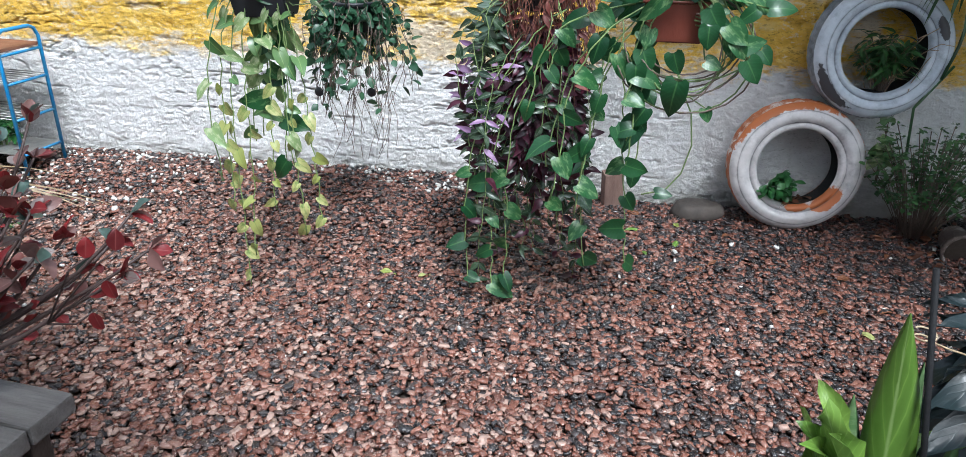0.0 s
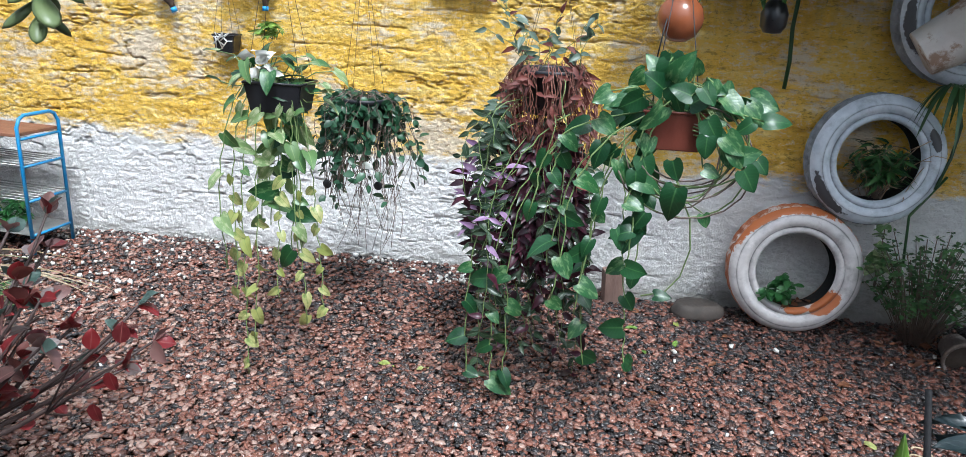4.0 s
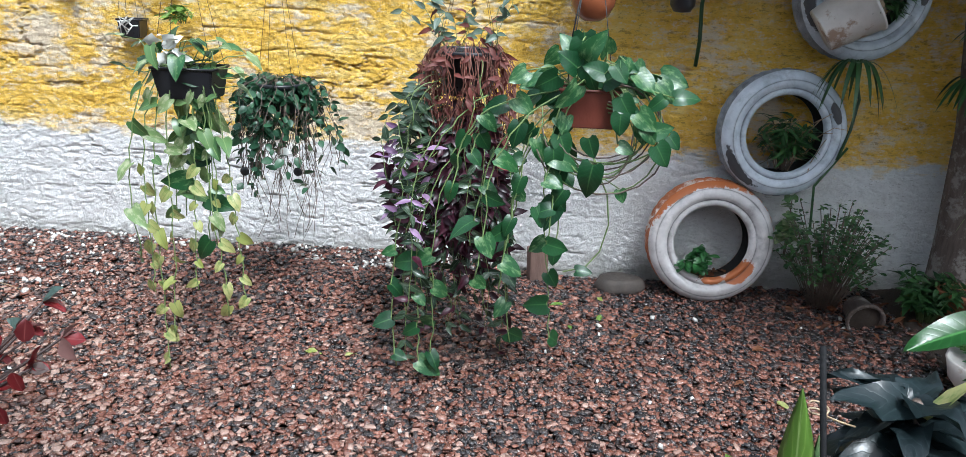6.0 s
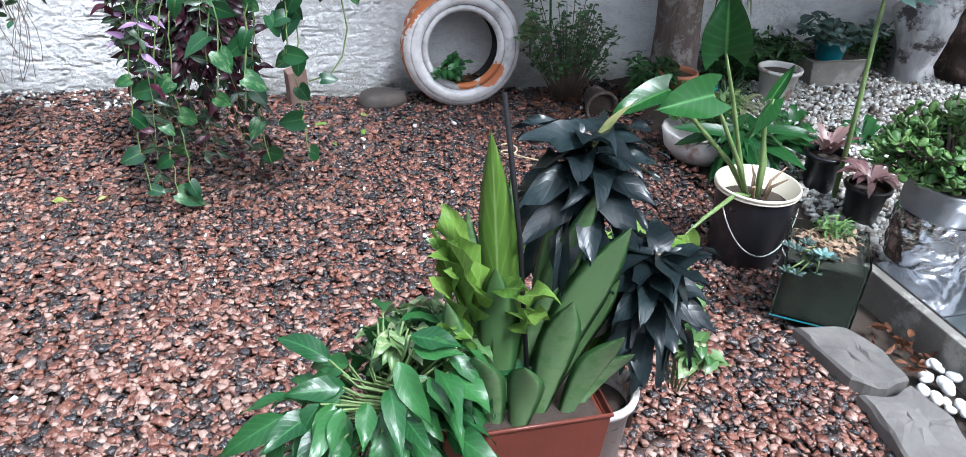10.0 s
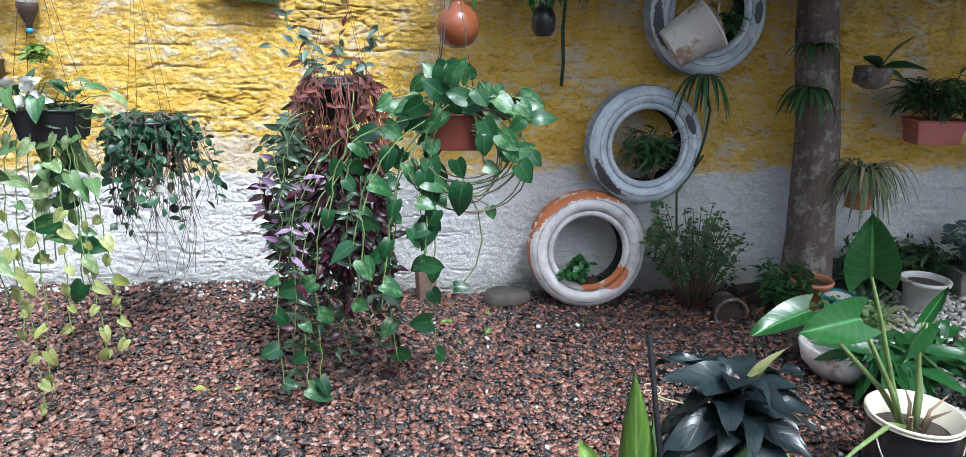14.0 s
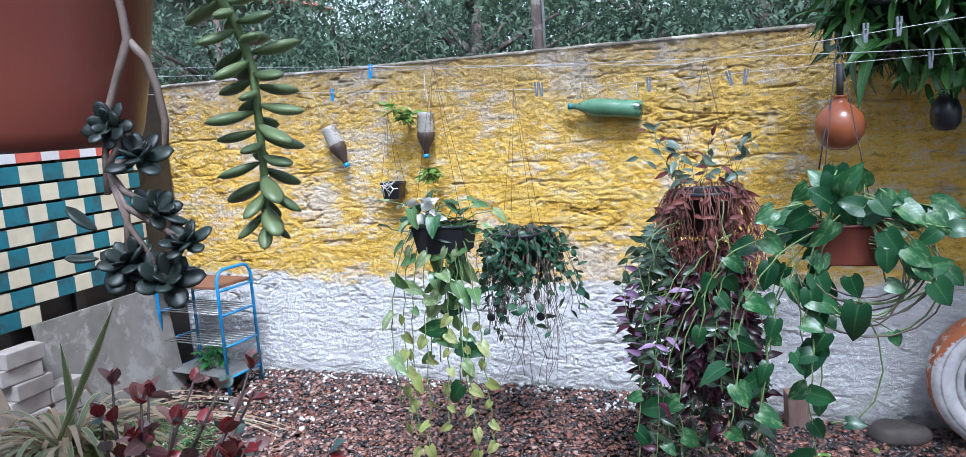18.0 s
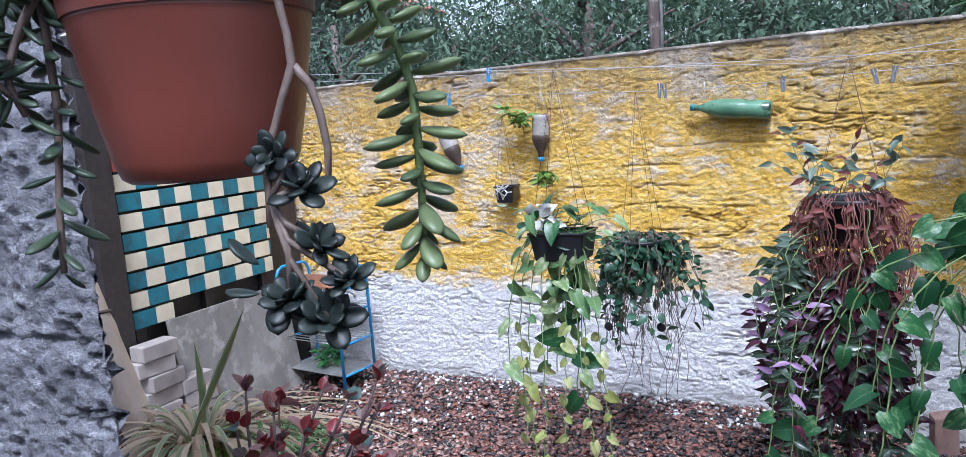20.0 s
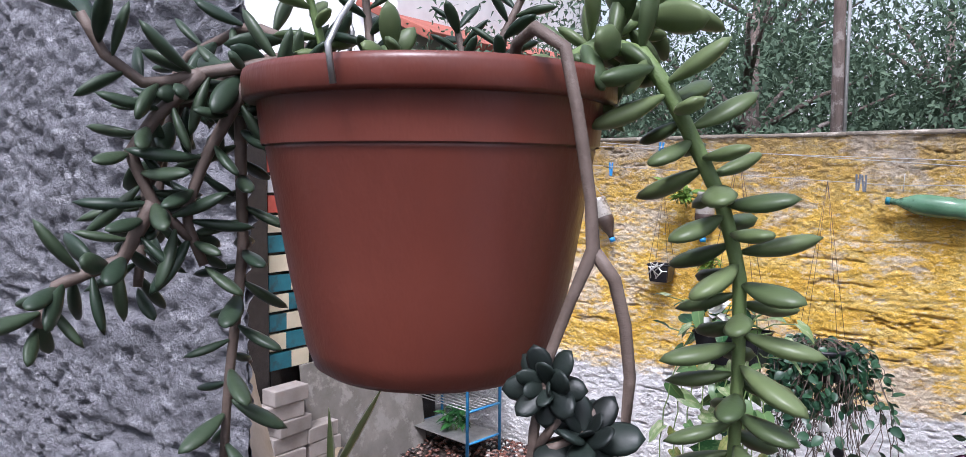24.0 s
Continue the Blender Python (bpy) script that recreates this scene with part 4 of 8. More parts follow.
# -- the tall inch plant column
rnd = random.Random(13)
ip = thing("hanging_inch_plant", "tall trailing inch plant, purple and dry red, hung high", "hanging plant", (0.065, 2.8, 0))
round_pot(ip, 0.12, 0.16, BLACKP, 1.08)
hanger(ip, (0, 0, 1.24), 0.1, 0.08, 1.7032)
mixes = {"grey_foliage": (WANDERG, Buf(), leaf("lance", 0.05, 0.021, 0.3, 0.3, 0.02, 14)), "dark_foliage": (WANDER, Buf(), leaf("lance", 0.058, 0.024, 0.3, 0.35, 0.03, 4)), "purple_foliage": (WANDERP, Buf(), leaf("lance", 0.058, 0.028, 0.3, 0.5, 0.06, 5)), "lilac_foliage": (LILAC, Buf(), leaf("lance", 0.068, 0.022, 0.3, 0.3, 0.03, 6)), "dry_foliage": (DRYRED, Buf(), lite(leaf("lance", 0.042, 0.018, 0.5, 0.6, 0.1, 7)))}
tangle, dry = Buf(), Buf()


def tip_leaf(kind, p, d, up=(0, -1, 0.35), size=1.0):
    mixes[kind][1].put(mixes[kind][2], Matrix.Translation(p) @ turn_to(d, rnd.uniform(-0.7, 0.7), up) @ Matrix.Scale(size * rnd.uniform(0.75, 1.2), 4))


for i in range(150):
    # dry reddish stems spilling over the pot's rim
    a = rnd.uniform(0, 6.28)
    pts = strand(rnd, (0.115 * math.cos(a), 0.115 * math.sin(a), 1.24 + rnd.uniform(-0.01, 0.03)), rnd.triangular(0.08, 0.5, 0.3), 0.03, 9, (rnd.uniform(0.02, 0.07) * math.cos(a), rnd.uniform(0.02, 0.07) * math.sin(a)))
    dry.add(*tube(pts, 0.0017, 4))
    for p in pts[1:]:
        if rnd.random() < (0.2 if p[2] > 0.95 else 0.14):
            tip_leaf("dry_foliage", p, (rnd.uniform(-1, 1), rnd.uniform(-1, 0.5), rnd.uniform(-1.2, 0.3)))
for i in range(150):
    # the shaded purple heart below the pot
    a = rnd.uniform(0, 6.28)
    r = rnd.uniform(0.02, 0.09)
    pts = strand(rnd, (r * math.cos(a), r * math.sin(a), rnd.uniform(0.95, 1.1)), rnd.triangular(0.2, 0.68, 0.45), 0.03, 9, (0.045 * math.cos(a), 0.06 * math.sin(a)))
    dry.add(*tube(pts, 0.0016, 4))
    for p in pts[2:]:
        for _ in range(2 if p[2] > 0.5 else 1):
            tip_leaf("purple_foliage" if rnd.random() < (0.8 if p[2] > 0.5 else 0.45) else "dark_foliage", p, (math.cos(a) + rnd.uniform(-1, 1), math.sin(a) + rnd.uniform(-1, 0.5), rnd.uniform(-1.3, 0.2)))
for i in range(40):
    # striped green runners round the outside, thicker on the open side, with leaves set two by two
    left = rnd.random() < 0.75
    a = rnd.uniform(2.5, 4.2) if left else rnd.uniform(-1.6, 1.2)
    wide = rnd.uniform(0.06, 0.25 if left else 0.12)
    z0 = rnd.uniform(1.0, 1.24) if i % 3 else rnd.uniform(0.7, 0.95)
    drop = rnd.uniform(0.12, 0.5) if i % 4 else rnd.uniform(0.55, 0.75)
    pts = strand(rnd, (0.09 * math.cos(a), 0.09 * math.sin(a) - 0.02, z0), drop, 0.03, max(5, int((drop + wide) * 17)), (wide * math.cos(a), wide * math.sin(a) - 0.05))
    tangle.add(*tube(pts, 0.0017, 4))
    side = 1
    for p in pts[2:]:
        side = -side
        if p[2] > 0.9 and p[0] > -0.1 and rnd.random() < 0.6:
            continue
        kind = "grey_foliage" if p[2] > 1.02 and rnd.random() < 0.5 else ("lilac_foliage" if left and 0.6 < p[2] < 0.95 and rnd.random() < 0.16 else ("purple_foliage" if p[2] < 0.92 and rnd.random() < 0.4 else "dark_foliage"))
        for q in (side, -side)[: rnd.choice((1, 2, 2))]:
            tip_leaf(kind, p, (q * rnd.uniform(0.4, 1.0) + 0.3 * math.cos(a), rnd.uniform(-0.5, 0.3), rnd.uniform(-0.8, 0.3)), (rnd.uniform(-0.5, 0.5), -1, rnd.uniform(0.1, 0.9)))
for i in range(15):
    # thin sprays rising above the pot
    p0 = Vector((rnd.uniform(-0.1, 0.12), rnd.uniform(-0.08, 0.06), 1.24))
    p1 = p0 + Vector((rnd.uniform(-0.16, 0.14), -0.03, rnd.uniform(0.05, 0.26)))
    pts = [p0.lerp(p1, t) + Vector((0.02 * math.sin(t * 5 + i), 0, 0.02 * math.sin(t * 3.14))) for t in (0, 0.25, 0.5, 0.75, 1)]
    tangle.add(*tube(pts, 0.0013, 4))
    for p in pts[1:]:
        tip_leaf("grey_foliage" if i % 3 else "dry_foliage", p, (rnd.uniform(-1, 1), rnd.uniform(-0.8, 0.3), rnd.uniform(-0.5, 0.6)), (rnd.uniform(-0.5, 0.5), -1, 0.5))
for i in range(16):
    # lilac shoots on the open side
    p = Vector((rnd.uniform(-0.27, -0.1), rnd.uniform(-0.16, -0.08), rnd.uniform(0.62, 0.88)))
    tangle.add(*tube([(-0.08, -0.06, p.z + 0.03), p + Vector((0.03, 0, 0.015)), p], 0.0014, 4))
    tip_leaf("lilac_foliage", p, (rnd.uniform(-1, 0.3), rnd.uniform(-0.5, 0.2), rnd.uniform(-0.6, 0.4)), (0, -1, 0.6))
for i in range(18):
    # long thin ends that nearly reach the gravel
    pts = strand(rnd, (rnd.uniform(-0.12, 0.1), rnd.uniform(-0.1, 0.02), 0.7), rnd.uniform(0.25, 0.55), 0.04, 9, (rnd.uniform(-0.08, 0.12), -0.04))
    tangle.add(*tube(pts, 0.0015, 4))
    for p in pts[2:]:
        tip_leaf("dark_foliage" if rnd.random() < 0.7 else "purple_foliage", p, (rnd.uniform(-1, 1), rnd.uniform(-0.6, 0.3), rnd.uniform(-0.9, 0.2)), (rnd.uniform(-0.4, 0.4), -1, 0.6))
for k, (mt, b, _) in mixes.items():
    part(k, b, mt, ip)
part("stem_tangle", tangle, GSTEM, ip)
part("root_tangle", dry, DRYSTEM, ip, "dry reddish stems")

# -- the pothos in the square terracotta trough
rnd = random.Random(14)
tp = thing("hanging_pothos", "big-leaved green pothos in a terracotta trough", "hanging plant", (0.472, 2.3, 0))
box_pot(tp, 0.182, 0.14, 1.08, 1.192, TERRA)
for sx in (-1, 1):
    part("hanger", tube([(sx * 0.07, 0, 1.19), (0, 0.3, 1.72)], 0.0016, 5), RUBBER, tp)
BIGHEART = leaf_set("heart", 0.09, 0.07, [POTHOS], 4, 0.2, 0.34, 0.06, 21)


def heart_leaf(root, p, d, size=1.0, up=None):
    part("leaf", BIGHEART[rnd.randrange(4)], POTHOS, root, m=Matrix.Translation(p) @ turn_to(d, rnd.uniform(-0.35, 0.35), up or (rnd.uniform(-0.6, 0.6), -1, rnd.uniform(0.1, 0.8))) @ Matrix.Scale(size * rnd.uniform(0.72, 1.08), 4))


for i in range(30):
    # the crown of leaves over the trough
    a = rnd.uniform(-0.3, 3.4)
    p = (rnd.uniform(-0.06, 0.06), rnd.uniform(-0.05, 0.04), 1.19)
    reach = rnd.uniform(0.04, 0.17)
    q = (p[0] + reach * math.cos(a), p[1] - 0.04 + rnd.uniform(-0.06, 0.05), 1.2 + 0.75 * reach * math.sin(a) + rnd.uniform(0, 0.05))
    stem(tp, [p, ((p[0] + q[0]) / 2, (p[1] + q[1]) / 2, q[2] + 0.01), q], 0.0024)
    heart_leaf(tp, q, (math.cos(a) * rnd.uniform(0.2, 1), rnd.uniform(-0.5, 0.1), rnd.uniform(-1.1, 0.5)))
for i in range(11):
    # curtain on the side of the tall column
    x = rnd.uniform(-0.36, -0.03)
    pts = strand(rnd, (rnd.uniform(-0.07, 0.0), -0.05, 1.195), rnd.uniform(0.12, 0.66), 0.02, 16, (x, rnd.uniform(-0.08, 0.06)))
    stem(tp, pts, 0.0024)
    for k in range(2 + i % 3, 17, 3):
        heart_leaf(tp, pts[k], (rnd.choice((-1, 1)) * rnd.uniform(0.1, 0.9), rnd.uniform(-0.4, 0.2), rnd.uniform(-1.1, -0.1)), 0.86)
for i in range(12):
    # bare loops to the open side
    rx, rz_, zc = rnd.uniform(0.09, 0.2), rnd.uniform(0.07, 0.17), rnd.uniform(1.04, 1.1)
    pts = [(0.04 + rx * math.cos(q), -0.07 - 0.02 * math.sin(q * 2 + i), zc + rz_ * math.sin(q)) for q in np.linspace(1.5, -2.2 - 0.08 * i, 14)]
    stem(tp, pts, 0.0025, STEM if i % 2 else GSTEM)
for i in range(13):
    # leaves on the open side
    x, z = rnd.uniform(0.06, 0.25), rnd.uniform(1.04, 1.19)
    stem(tp, [(0.03, -0.05, 1.195), (x * 0.6, -0.08, 1.21), (x, -0.08, z)], 0.0024)
    heart_leaf(tp, (x, -0.09 + rnd.uniform(-0.05, 0.04), z), (rnd.uniform(-0.3, 0.9), rnd.uniform(-0.4, 0.1), rnd.uniform(-1.1, 0.2)), 0.88)
for x, z, dx, dz in ((0.02, 0.98, -0.2, -1), (-0.1, 1.02, 0.1, -1), (-0.06, 0.9, -0.5, -0.8), (-0.14, 0.84, 0.4, -0.9), (0.0, 1.06, 0.3, -0.9)):
    heart_leaf(tp, (x, -0.1, z), (dx, -0.1, dz), 1.05)
stem(tp, [(0.02, -0.05, 1.0), (0.04, -0.06, 0.95), (0.075, -0.06, 0.88), (0.09, -0.05, 0.78), (0.07, -0.05, 0.69), (0.03, -0.04, 0.63), (-0.04, -0.04, 0.61)], 0.0026)
stem(tp, [(0.02, -0.05, 1.0), (0.06, -0.06, 0.93), (0.11, -0.06, 0.9)], 0.002)
heart_leaf(tp, (0.11, -0.07, 0.9), (0.3, -0.2, -0.9), 0.6)
heart_leaf(tp, (0.0, -0.05, 0.62), (0.9, -0.2, 0.1), 0.75)
# long runners that reach the gravel
rnd = random.Random(15)
rn = thing("trailing_pothos_runner", "pothos runners hanging down to the gravel", "vine", (0.1, 2.72, 0))
for x, drop, z in ((-0.26, 1.02, 1.1), (-0.16, 0.95, 1.05), (0.2, 0.9, 1.1), (-0.2, 0.98, 1.04), (0.1, 0.84, 1.05)):
    pts = strand(rnd, (0.15 + x * 0.4, -0.06, z), drop, 0.03, 26, (x * 0.8 - 0.1, -0.12))
    stem(rn, pts, 0.0024)
    leaves_along(rnd, rn, HEART, POTHOS, pts, 3, 0.95, first=16)


# ---- tyres on the wall ----
def tyre(parts_of, R, hole, T, paint, tread, seed, inner=RUBBER):
    """An old car tyre, axis along Y: bulged sidewalls, rim bead and grooved tread."""
    seg, prof = 72, []
    w = T / 2
    prof = [(hole, -w * 0.62), (hole + 0.006, -w * 0.86), (hole + 0.016, -w * 0.93), (hole + 0.028, -w * 0.9), (hole + 0.031, -w * 0.83), (hole + 0.036, -w * 0.85), (hole + 0.044, -w * 1.0), (hole + 0.058, -w * 1.06), (hole + 0.068, -w * 1.05), (R - 0.034, -w * 0.97), (R - 0.031, -w * 0.93), (R - 0.026, -w * 0.92), (R - 0.01, -w * 0.73), (R, -w * 0.55)]
    def ring(pr):
        v, f, _ = lathe(pr, seg)
        return v[:, [0, 2, 1]] * np.array([1, 1, 1]), [q[::-1] for q in f], None
    part("sidewall", ring(prof), paint, parts_of)
    back = [(r, -y) for r, y in prof][::-1]
    part("back_sidewall", ring(back), paint, parts_of)
    tr = [(R, -w * 0.55)]
    for k in range(1, 12):
        y = -w * 0.55 + w * 1.1 * k / 12
        tr.append((R + (0.004 if k % 3 else -0.009), y))
    tr.append((R, w * 0.55))
    v, f, _ = lathe(tr, 144)
    for i in range(len(v)):
        if (i % 144) % 4 == 0 and i // 144 not in (0, 12):
            v[i][:2] *= 1 - 0.011 / R
    part("tread", (v[:, [0, 2, 1]], [q[::-1] for q in f], None), tread, parts_of)
    part("inner_liner", ring([(hole, -w * 0.62), (hole + 0.06, -w * 0.75), (R - 0.03, -w * 0.6), (R - 0.02, 0), (R - 0.03, w * 0.6), (hole + 0.06, w * 0.75), (hole, w * 0.62)][::-1]), inner, parts_of)


t1 = thing("tyre_planter", "old tyre painted white over orange, leaning on the wall", "tyre", (1.222, 3.545, 0.312), "tyres on the wall")
t1.matrix_basis = pose(1.222, 3.545, 0.312, -6, 0, 0)
tyre(t1, 0.3, 0.178, 0.17, TYRE_BROWN, TYRE_TOP, 1)
t2 = thing("tyre_planter", "old tyre painted chalky blue white, hung on the wall", "tyre", (1.49, 3.6, 0.85), "tyres on the wall")
t2.matrix_basis = pose(1.493, 3.585, 0.85, -4, 14, 3)
tyre(t2, 0.293, 0.18, 0.16, TYRE_BLUE, TREAD, 2)
t3 = thing("tyre_planter", "old tyre painted chalky white high on the wall", "tyre", (1.74, 3.6, 1.495), "tyres on the wall")
t3.matrix_basis = pose(1.745, 3.585, 1.495, -3, 40, 4)
tyre(t3, 0.298, 0.18, 0.16, TYRE_BLUE, TREAD, 3)


def tuft(name, label, category, at, leaf_piece, material, n, r, h, seed, stem=None, spread=1.0, flat=0.5, lean=(0, 0), leafpart="foliage"):
    """A small bushy plant: many thin stems with leaves, wider at the top."""
    rnd = random.Random(seed)
    root = thing(name, label, category, at)
    b, s = Buf(), Buf()
    for i in range(n):
        a, k = rnd.uniform(0, 6.28), math.sqrt(rnd.random())
        hh = h * rnd.uniform(0.35, 1.0)
        tip = Vector((r * k * math.cos(a) + lean[0], r * k * math.sin(a) * 0.75 + lean[1], hh))
        base = Vector((tip.x * 0.25, tip.y * 0.25, 0))
        pts = [base.lerp(tip, t) + Vector((0, 0, 0.12 * hh * math.sin(t * 3.14))) for t in (0, 0.35, 0.6, 0.8, 1)]
        s.add(*tube(pts, 0.0022, 4))
        for p in pts[2:]:
            for _ in range(4):
                b.put(leaf_piece, at_dir(p + Vector((rnd.uniform(-1, 1), rnd.uniform(-1, 1), rnd.uniform(-1, 1))) * 0.012, (rnd.uniform(-1, 1) * spread + tip.x, rnd.uniform(-1, 1) * spread - 0.2, rnd.uniform(-0.5, 0.7) * flat), rnd.uniform(-0.7, 0.7), rnd.uniform(0.6, 1.3)))
    part("stem_tangle", s, stem or STEM, root)
    part(leafpart, b, material, root)
    return root


def arching(root, n, L, W, material, seed, spread=1.0, rise=0.6, droop=0.8, name="leaf", z=0.0, start=0.02, fan=6.28, phase=0.0, seg=9, mats=None, fold=0.3):
    """Long ribbon leaves that rise from one crown and arch over; each its own object."""
    rnd = random.Random(seed)
    for i in range(n):
        a = phase + fan * (i + rnd.uniform(-0.4, 0.4)) / n
        k, up = rnd.uniform(0.5, 1.0) * spread, rise * rnd.uniform(0.6, 1.15)
        l = L * rnd.uniform(0.65, 1.1)
        v, uv = [], []
        for j in range(seg):
            t = j / (seg - 1)
            rr = start + l * k * t
            zz = z + l * (up * t - droop * t * t)
            w = W * (math.sin(math.pi * min(1, 0.12 + t * 0.88)) ** 0.6 if t < 1 else 0.02) / 2
            w = max(w, W * 0.02)
            for c in (-1, 0, 1):
                v.append((rr * math.cos(a) - c * w * math.sin(a), rr * math.sin(a) + c * w * math.cos(a), zz + fold * abs(c) * w))
                uv.append((t, 0.5 + c * 0.5))
        f = [(j * 3 + c, (j + 1) * 3 + c, (j + 1) * 3 + c + 1, j * 3 + c + 1) for j in range(seg - 1) for c in (0, 1)]
        part(name, (np.array(v), f, np.array(uv)), material if not mats else mats[i % len(mats)], root)


SMALL_OVAL = leaf("oval", 0.03, 0.02, 0.2, 0.2, 0.02, 31)
tuft("tyre_seedling", "small bright green seedling growing inside the leaning tyre", "plant", (1.14, 3.5, 0.15), leaf("spoon", 0.05, 0.03, 0.2, 0.3, 0.02, 2), LILY, 10, 0.1, 0.13, 21, GSTEM)
tr_soil = thing("tyre_soil", "damp soil and dead leaves lying in the leaning tyre", "soil", (1.23, 3.55, 0.1))
part("soil", rough_rock((0.3, 0.14, 0.09), 4), SOIL, tr_soil)
rnd = random.Random(5)
dl = piece_mesh(leaf("lance", 0.07, 0.03, 0.5, 0.3, 0.1, 3), "dead_leaf")
dl.materials.append(DEADLEAF)
for i in range(9):
    part("dead_leaf", dl, DEADLEAF, tr_soil, m=at_dir((rnd.uniform(-0.08, 0.1), rnd.uniform(-0.07, 0.0), 0.045), (rnd.uniform(-1, 1), rnd.uniform(-1, 1), 0.1), rnd.uniform(-1, 1), rnd.uniform(0.7, 1.1)))
ep = tuft("tyre_orchid_clump", "tangled dark orchid roots and leaves inside the hung tyre", "plant", (1.52, 3.55, 0.68), leaf("lance", 0.07, 0.016, 0.3, 0.4, 0.02, 3), SHRUB, 30, 0.13, 0.24, 22)
tw = Buf()
for i in range(26):
    p = Vector((rnd.uniform(-0.14, 0.12), -0.03, rnd.uniform(0, 0.2)))
    q = p + Vector((rnd.uniform(-0.1, 0.12), rnd.uniform(-0.06, 0.02), rnd.uniform(-0.05, 0.14)))
    tw.add(*tube([p, p.lerp(q, 0.5) + Vector((0, -0.02, 0.03)), q], 0.002, 4))
part("root_tangle", tw, DRYROOT, ep)
oc = thing("wall_orchid", "strap-leaved orchid hanging below the high tyre", "plant", (1.72, 3.45, 1.2))
arching(oc, 22, 0.24, 0.02, SHRUB, 41, 0.8, 0.5, 1.3)
vine_st = thing("wall_vine", "dark vine stem climbing beside the tyres", "vine", (0, 0, 0))
part("stem", tube([(1.79, 3.6, 1.15), (1.83, 3.6, 1.02), (1.8, 3.56, 0.88), (1.74, 3.5, 0.75)], 0.007, 6), SHRUB, vine_st)
part("stem", tube([(1.075, 3.64, 1.62), (1.065, 3.645, 1.4), (1.075, 3.64, 1.25), (1.07, 3.64, 1.13)], 0.009, 6), SHRUB, vine_st)
part("stem", tube([(1.8, 3.55, 0.8), (1.66, 3.5, 0.62), (1.68, 3.5, 0.4), (1.6, 3.5, 0.2)], 0.006, 6), SHRUB, vine_st)

tub = thing("hanging_tub", "dirty white plastic tub hung tilted in the high tyre", "bucket", (1.535, 3.44, 1.325))
tub.matrix_basis = Matrix.Translation((1.535, 3.43, 1.327)) @ turn_to((0.182, -0.03, 0.128)) @ pose(0, 0, 0, 0, 90, 0)
part("bucket", lathe([(0.001, 0), (0.094, 0), (0.097, 0.004), (0.122, 0.21), (0.128, 0.212), (0.128, 0.224), (0.12, 0.224), (0.116, 0.2), (0.094, 0.02), (0.001, 0.02)], 40), GREYP, tub)
b = Buf()
b.add(*tube([(0, 0.124, 0.215), (-0.1, 0.08, 0.3), (-0.16, 0, 0.3), (-0.1, -0.08, 0.3), (0, -0.124, 0.215)], 0.003, 5))
part("handle", b, WIRE, tub)
part("moss", rough_rock((0.2, 0.2, 0.1), 6), DRYROOT, tub, m=pose(0, 0, 0.21))
hk = Buf()
hk.add(*tube([(1.6, 3.43, 1.52), (1.595, 3.43, 1.6), (1.62, 3.43, 1.64), (1.6, 3.43, 1.68), (1.575, 3.43, 1.66)], 0.0035, 6))
tagged(part("wire_hook", hk, WIRE), "bent wire hook holding the tilted tub", "hook")
b = tuft("tub_fern", "small fern growing out of the tilted tub", "plant", (1.75, 3.4, 1.4), leaf("lance", 0.06, 0.014, 0.3, 0.4, 0.02, 6), SHRUB, 16, 0.1, 0.1, 24)

# shrub, stone and block at the wall's foot
tuft("dark_shrub", "dense small-leaved shrub growing beside the leaning tyre", "shrub", (1.77, 3.42, 0.05), leaf("oval", 0.026, 0.017, 0.2, 0.2, 0.02, 31), WALLSHRUB, 105, 0.27, 0.5, 25)
tuft("round_leaf_creeper", "round-leaved creeper against the wall by the tyre", "plant", (1.58, 3.5, 0.25), leaf("heart", 0.05, 0.045, 0.2, 0.2, 0.02, 8), GOLDPOTHOS, 5, 0.06, 0.32, 26)
tagged(part("flat_stone", rough_rock((0.26, 0.17, 0.1), 3), DARKSTONE, m=pose(0.82, 3.57, 0.04, 0, 0, 8)), "flat brown stone lying at the wall's foot", "stone")
tagged(part("wood_block", slab(-0.05, 0.05, -0.03, 0.03, 0, 0.2, 0.01), plain("pinkish_old_wood", (0.12, 0.07, 0.055), (0.26, 0.17, 0.14), 0.8, 12, bumps=0.6, stretch=(3, 3, 0.4)), m=pose(0.40, 3.6, 0.02, 10, -6, 20)), "short weathered plank leaning against the wall", "plank")
gp = thing("old_clay_pot", "tipped brown clay pot under the shrub", "pot", (1.9, 3.36, 0.085))
gp.matrix_basis = pose(1.9, 3.36, 0.085, 97, 12, 0)
round_pot(gp, 0.075, 0.14, BARK)
lt = thing("leaf_litter", "brown curled dead leaves heaped under the shrub", "dead leaves", (1.85, 3.3, 0.04))
for i in range(60):
    k = math.sqrt(rnd.random())
    a = rnd.uniform(0, 6.28)
    part("dead_leaf", dl, DEADLEAF, lt, m=at_dir((0.34 * k * math.cos(a), 0.2 * k * math.sin(a), rnd.uniform(0, 0.05) * (1 - k) + 0.005), (rnd.uniform(-1, 1), rnd.uniform(-1, 1), rnd.uniform(-0.1, 0.5)), rnd.uniform(-2, 2), rnd.uniform(0.4, 1.0)))

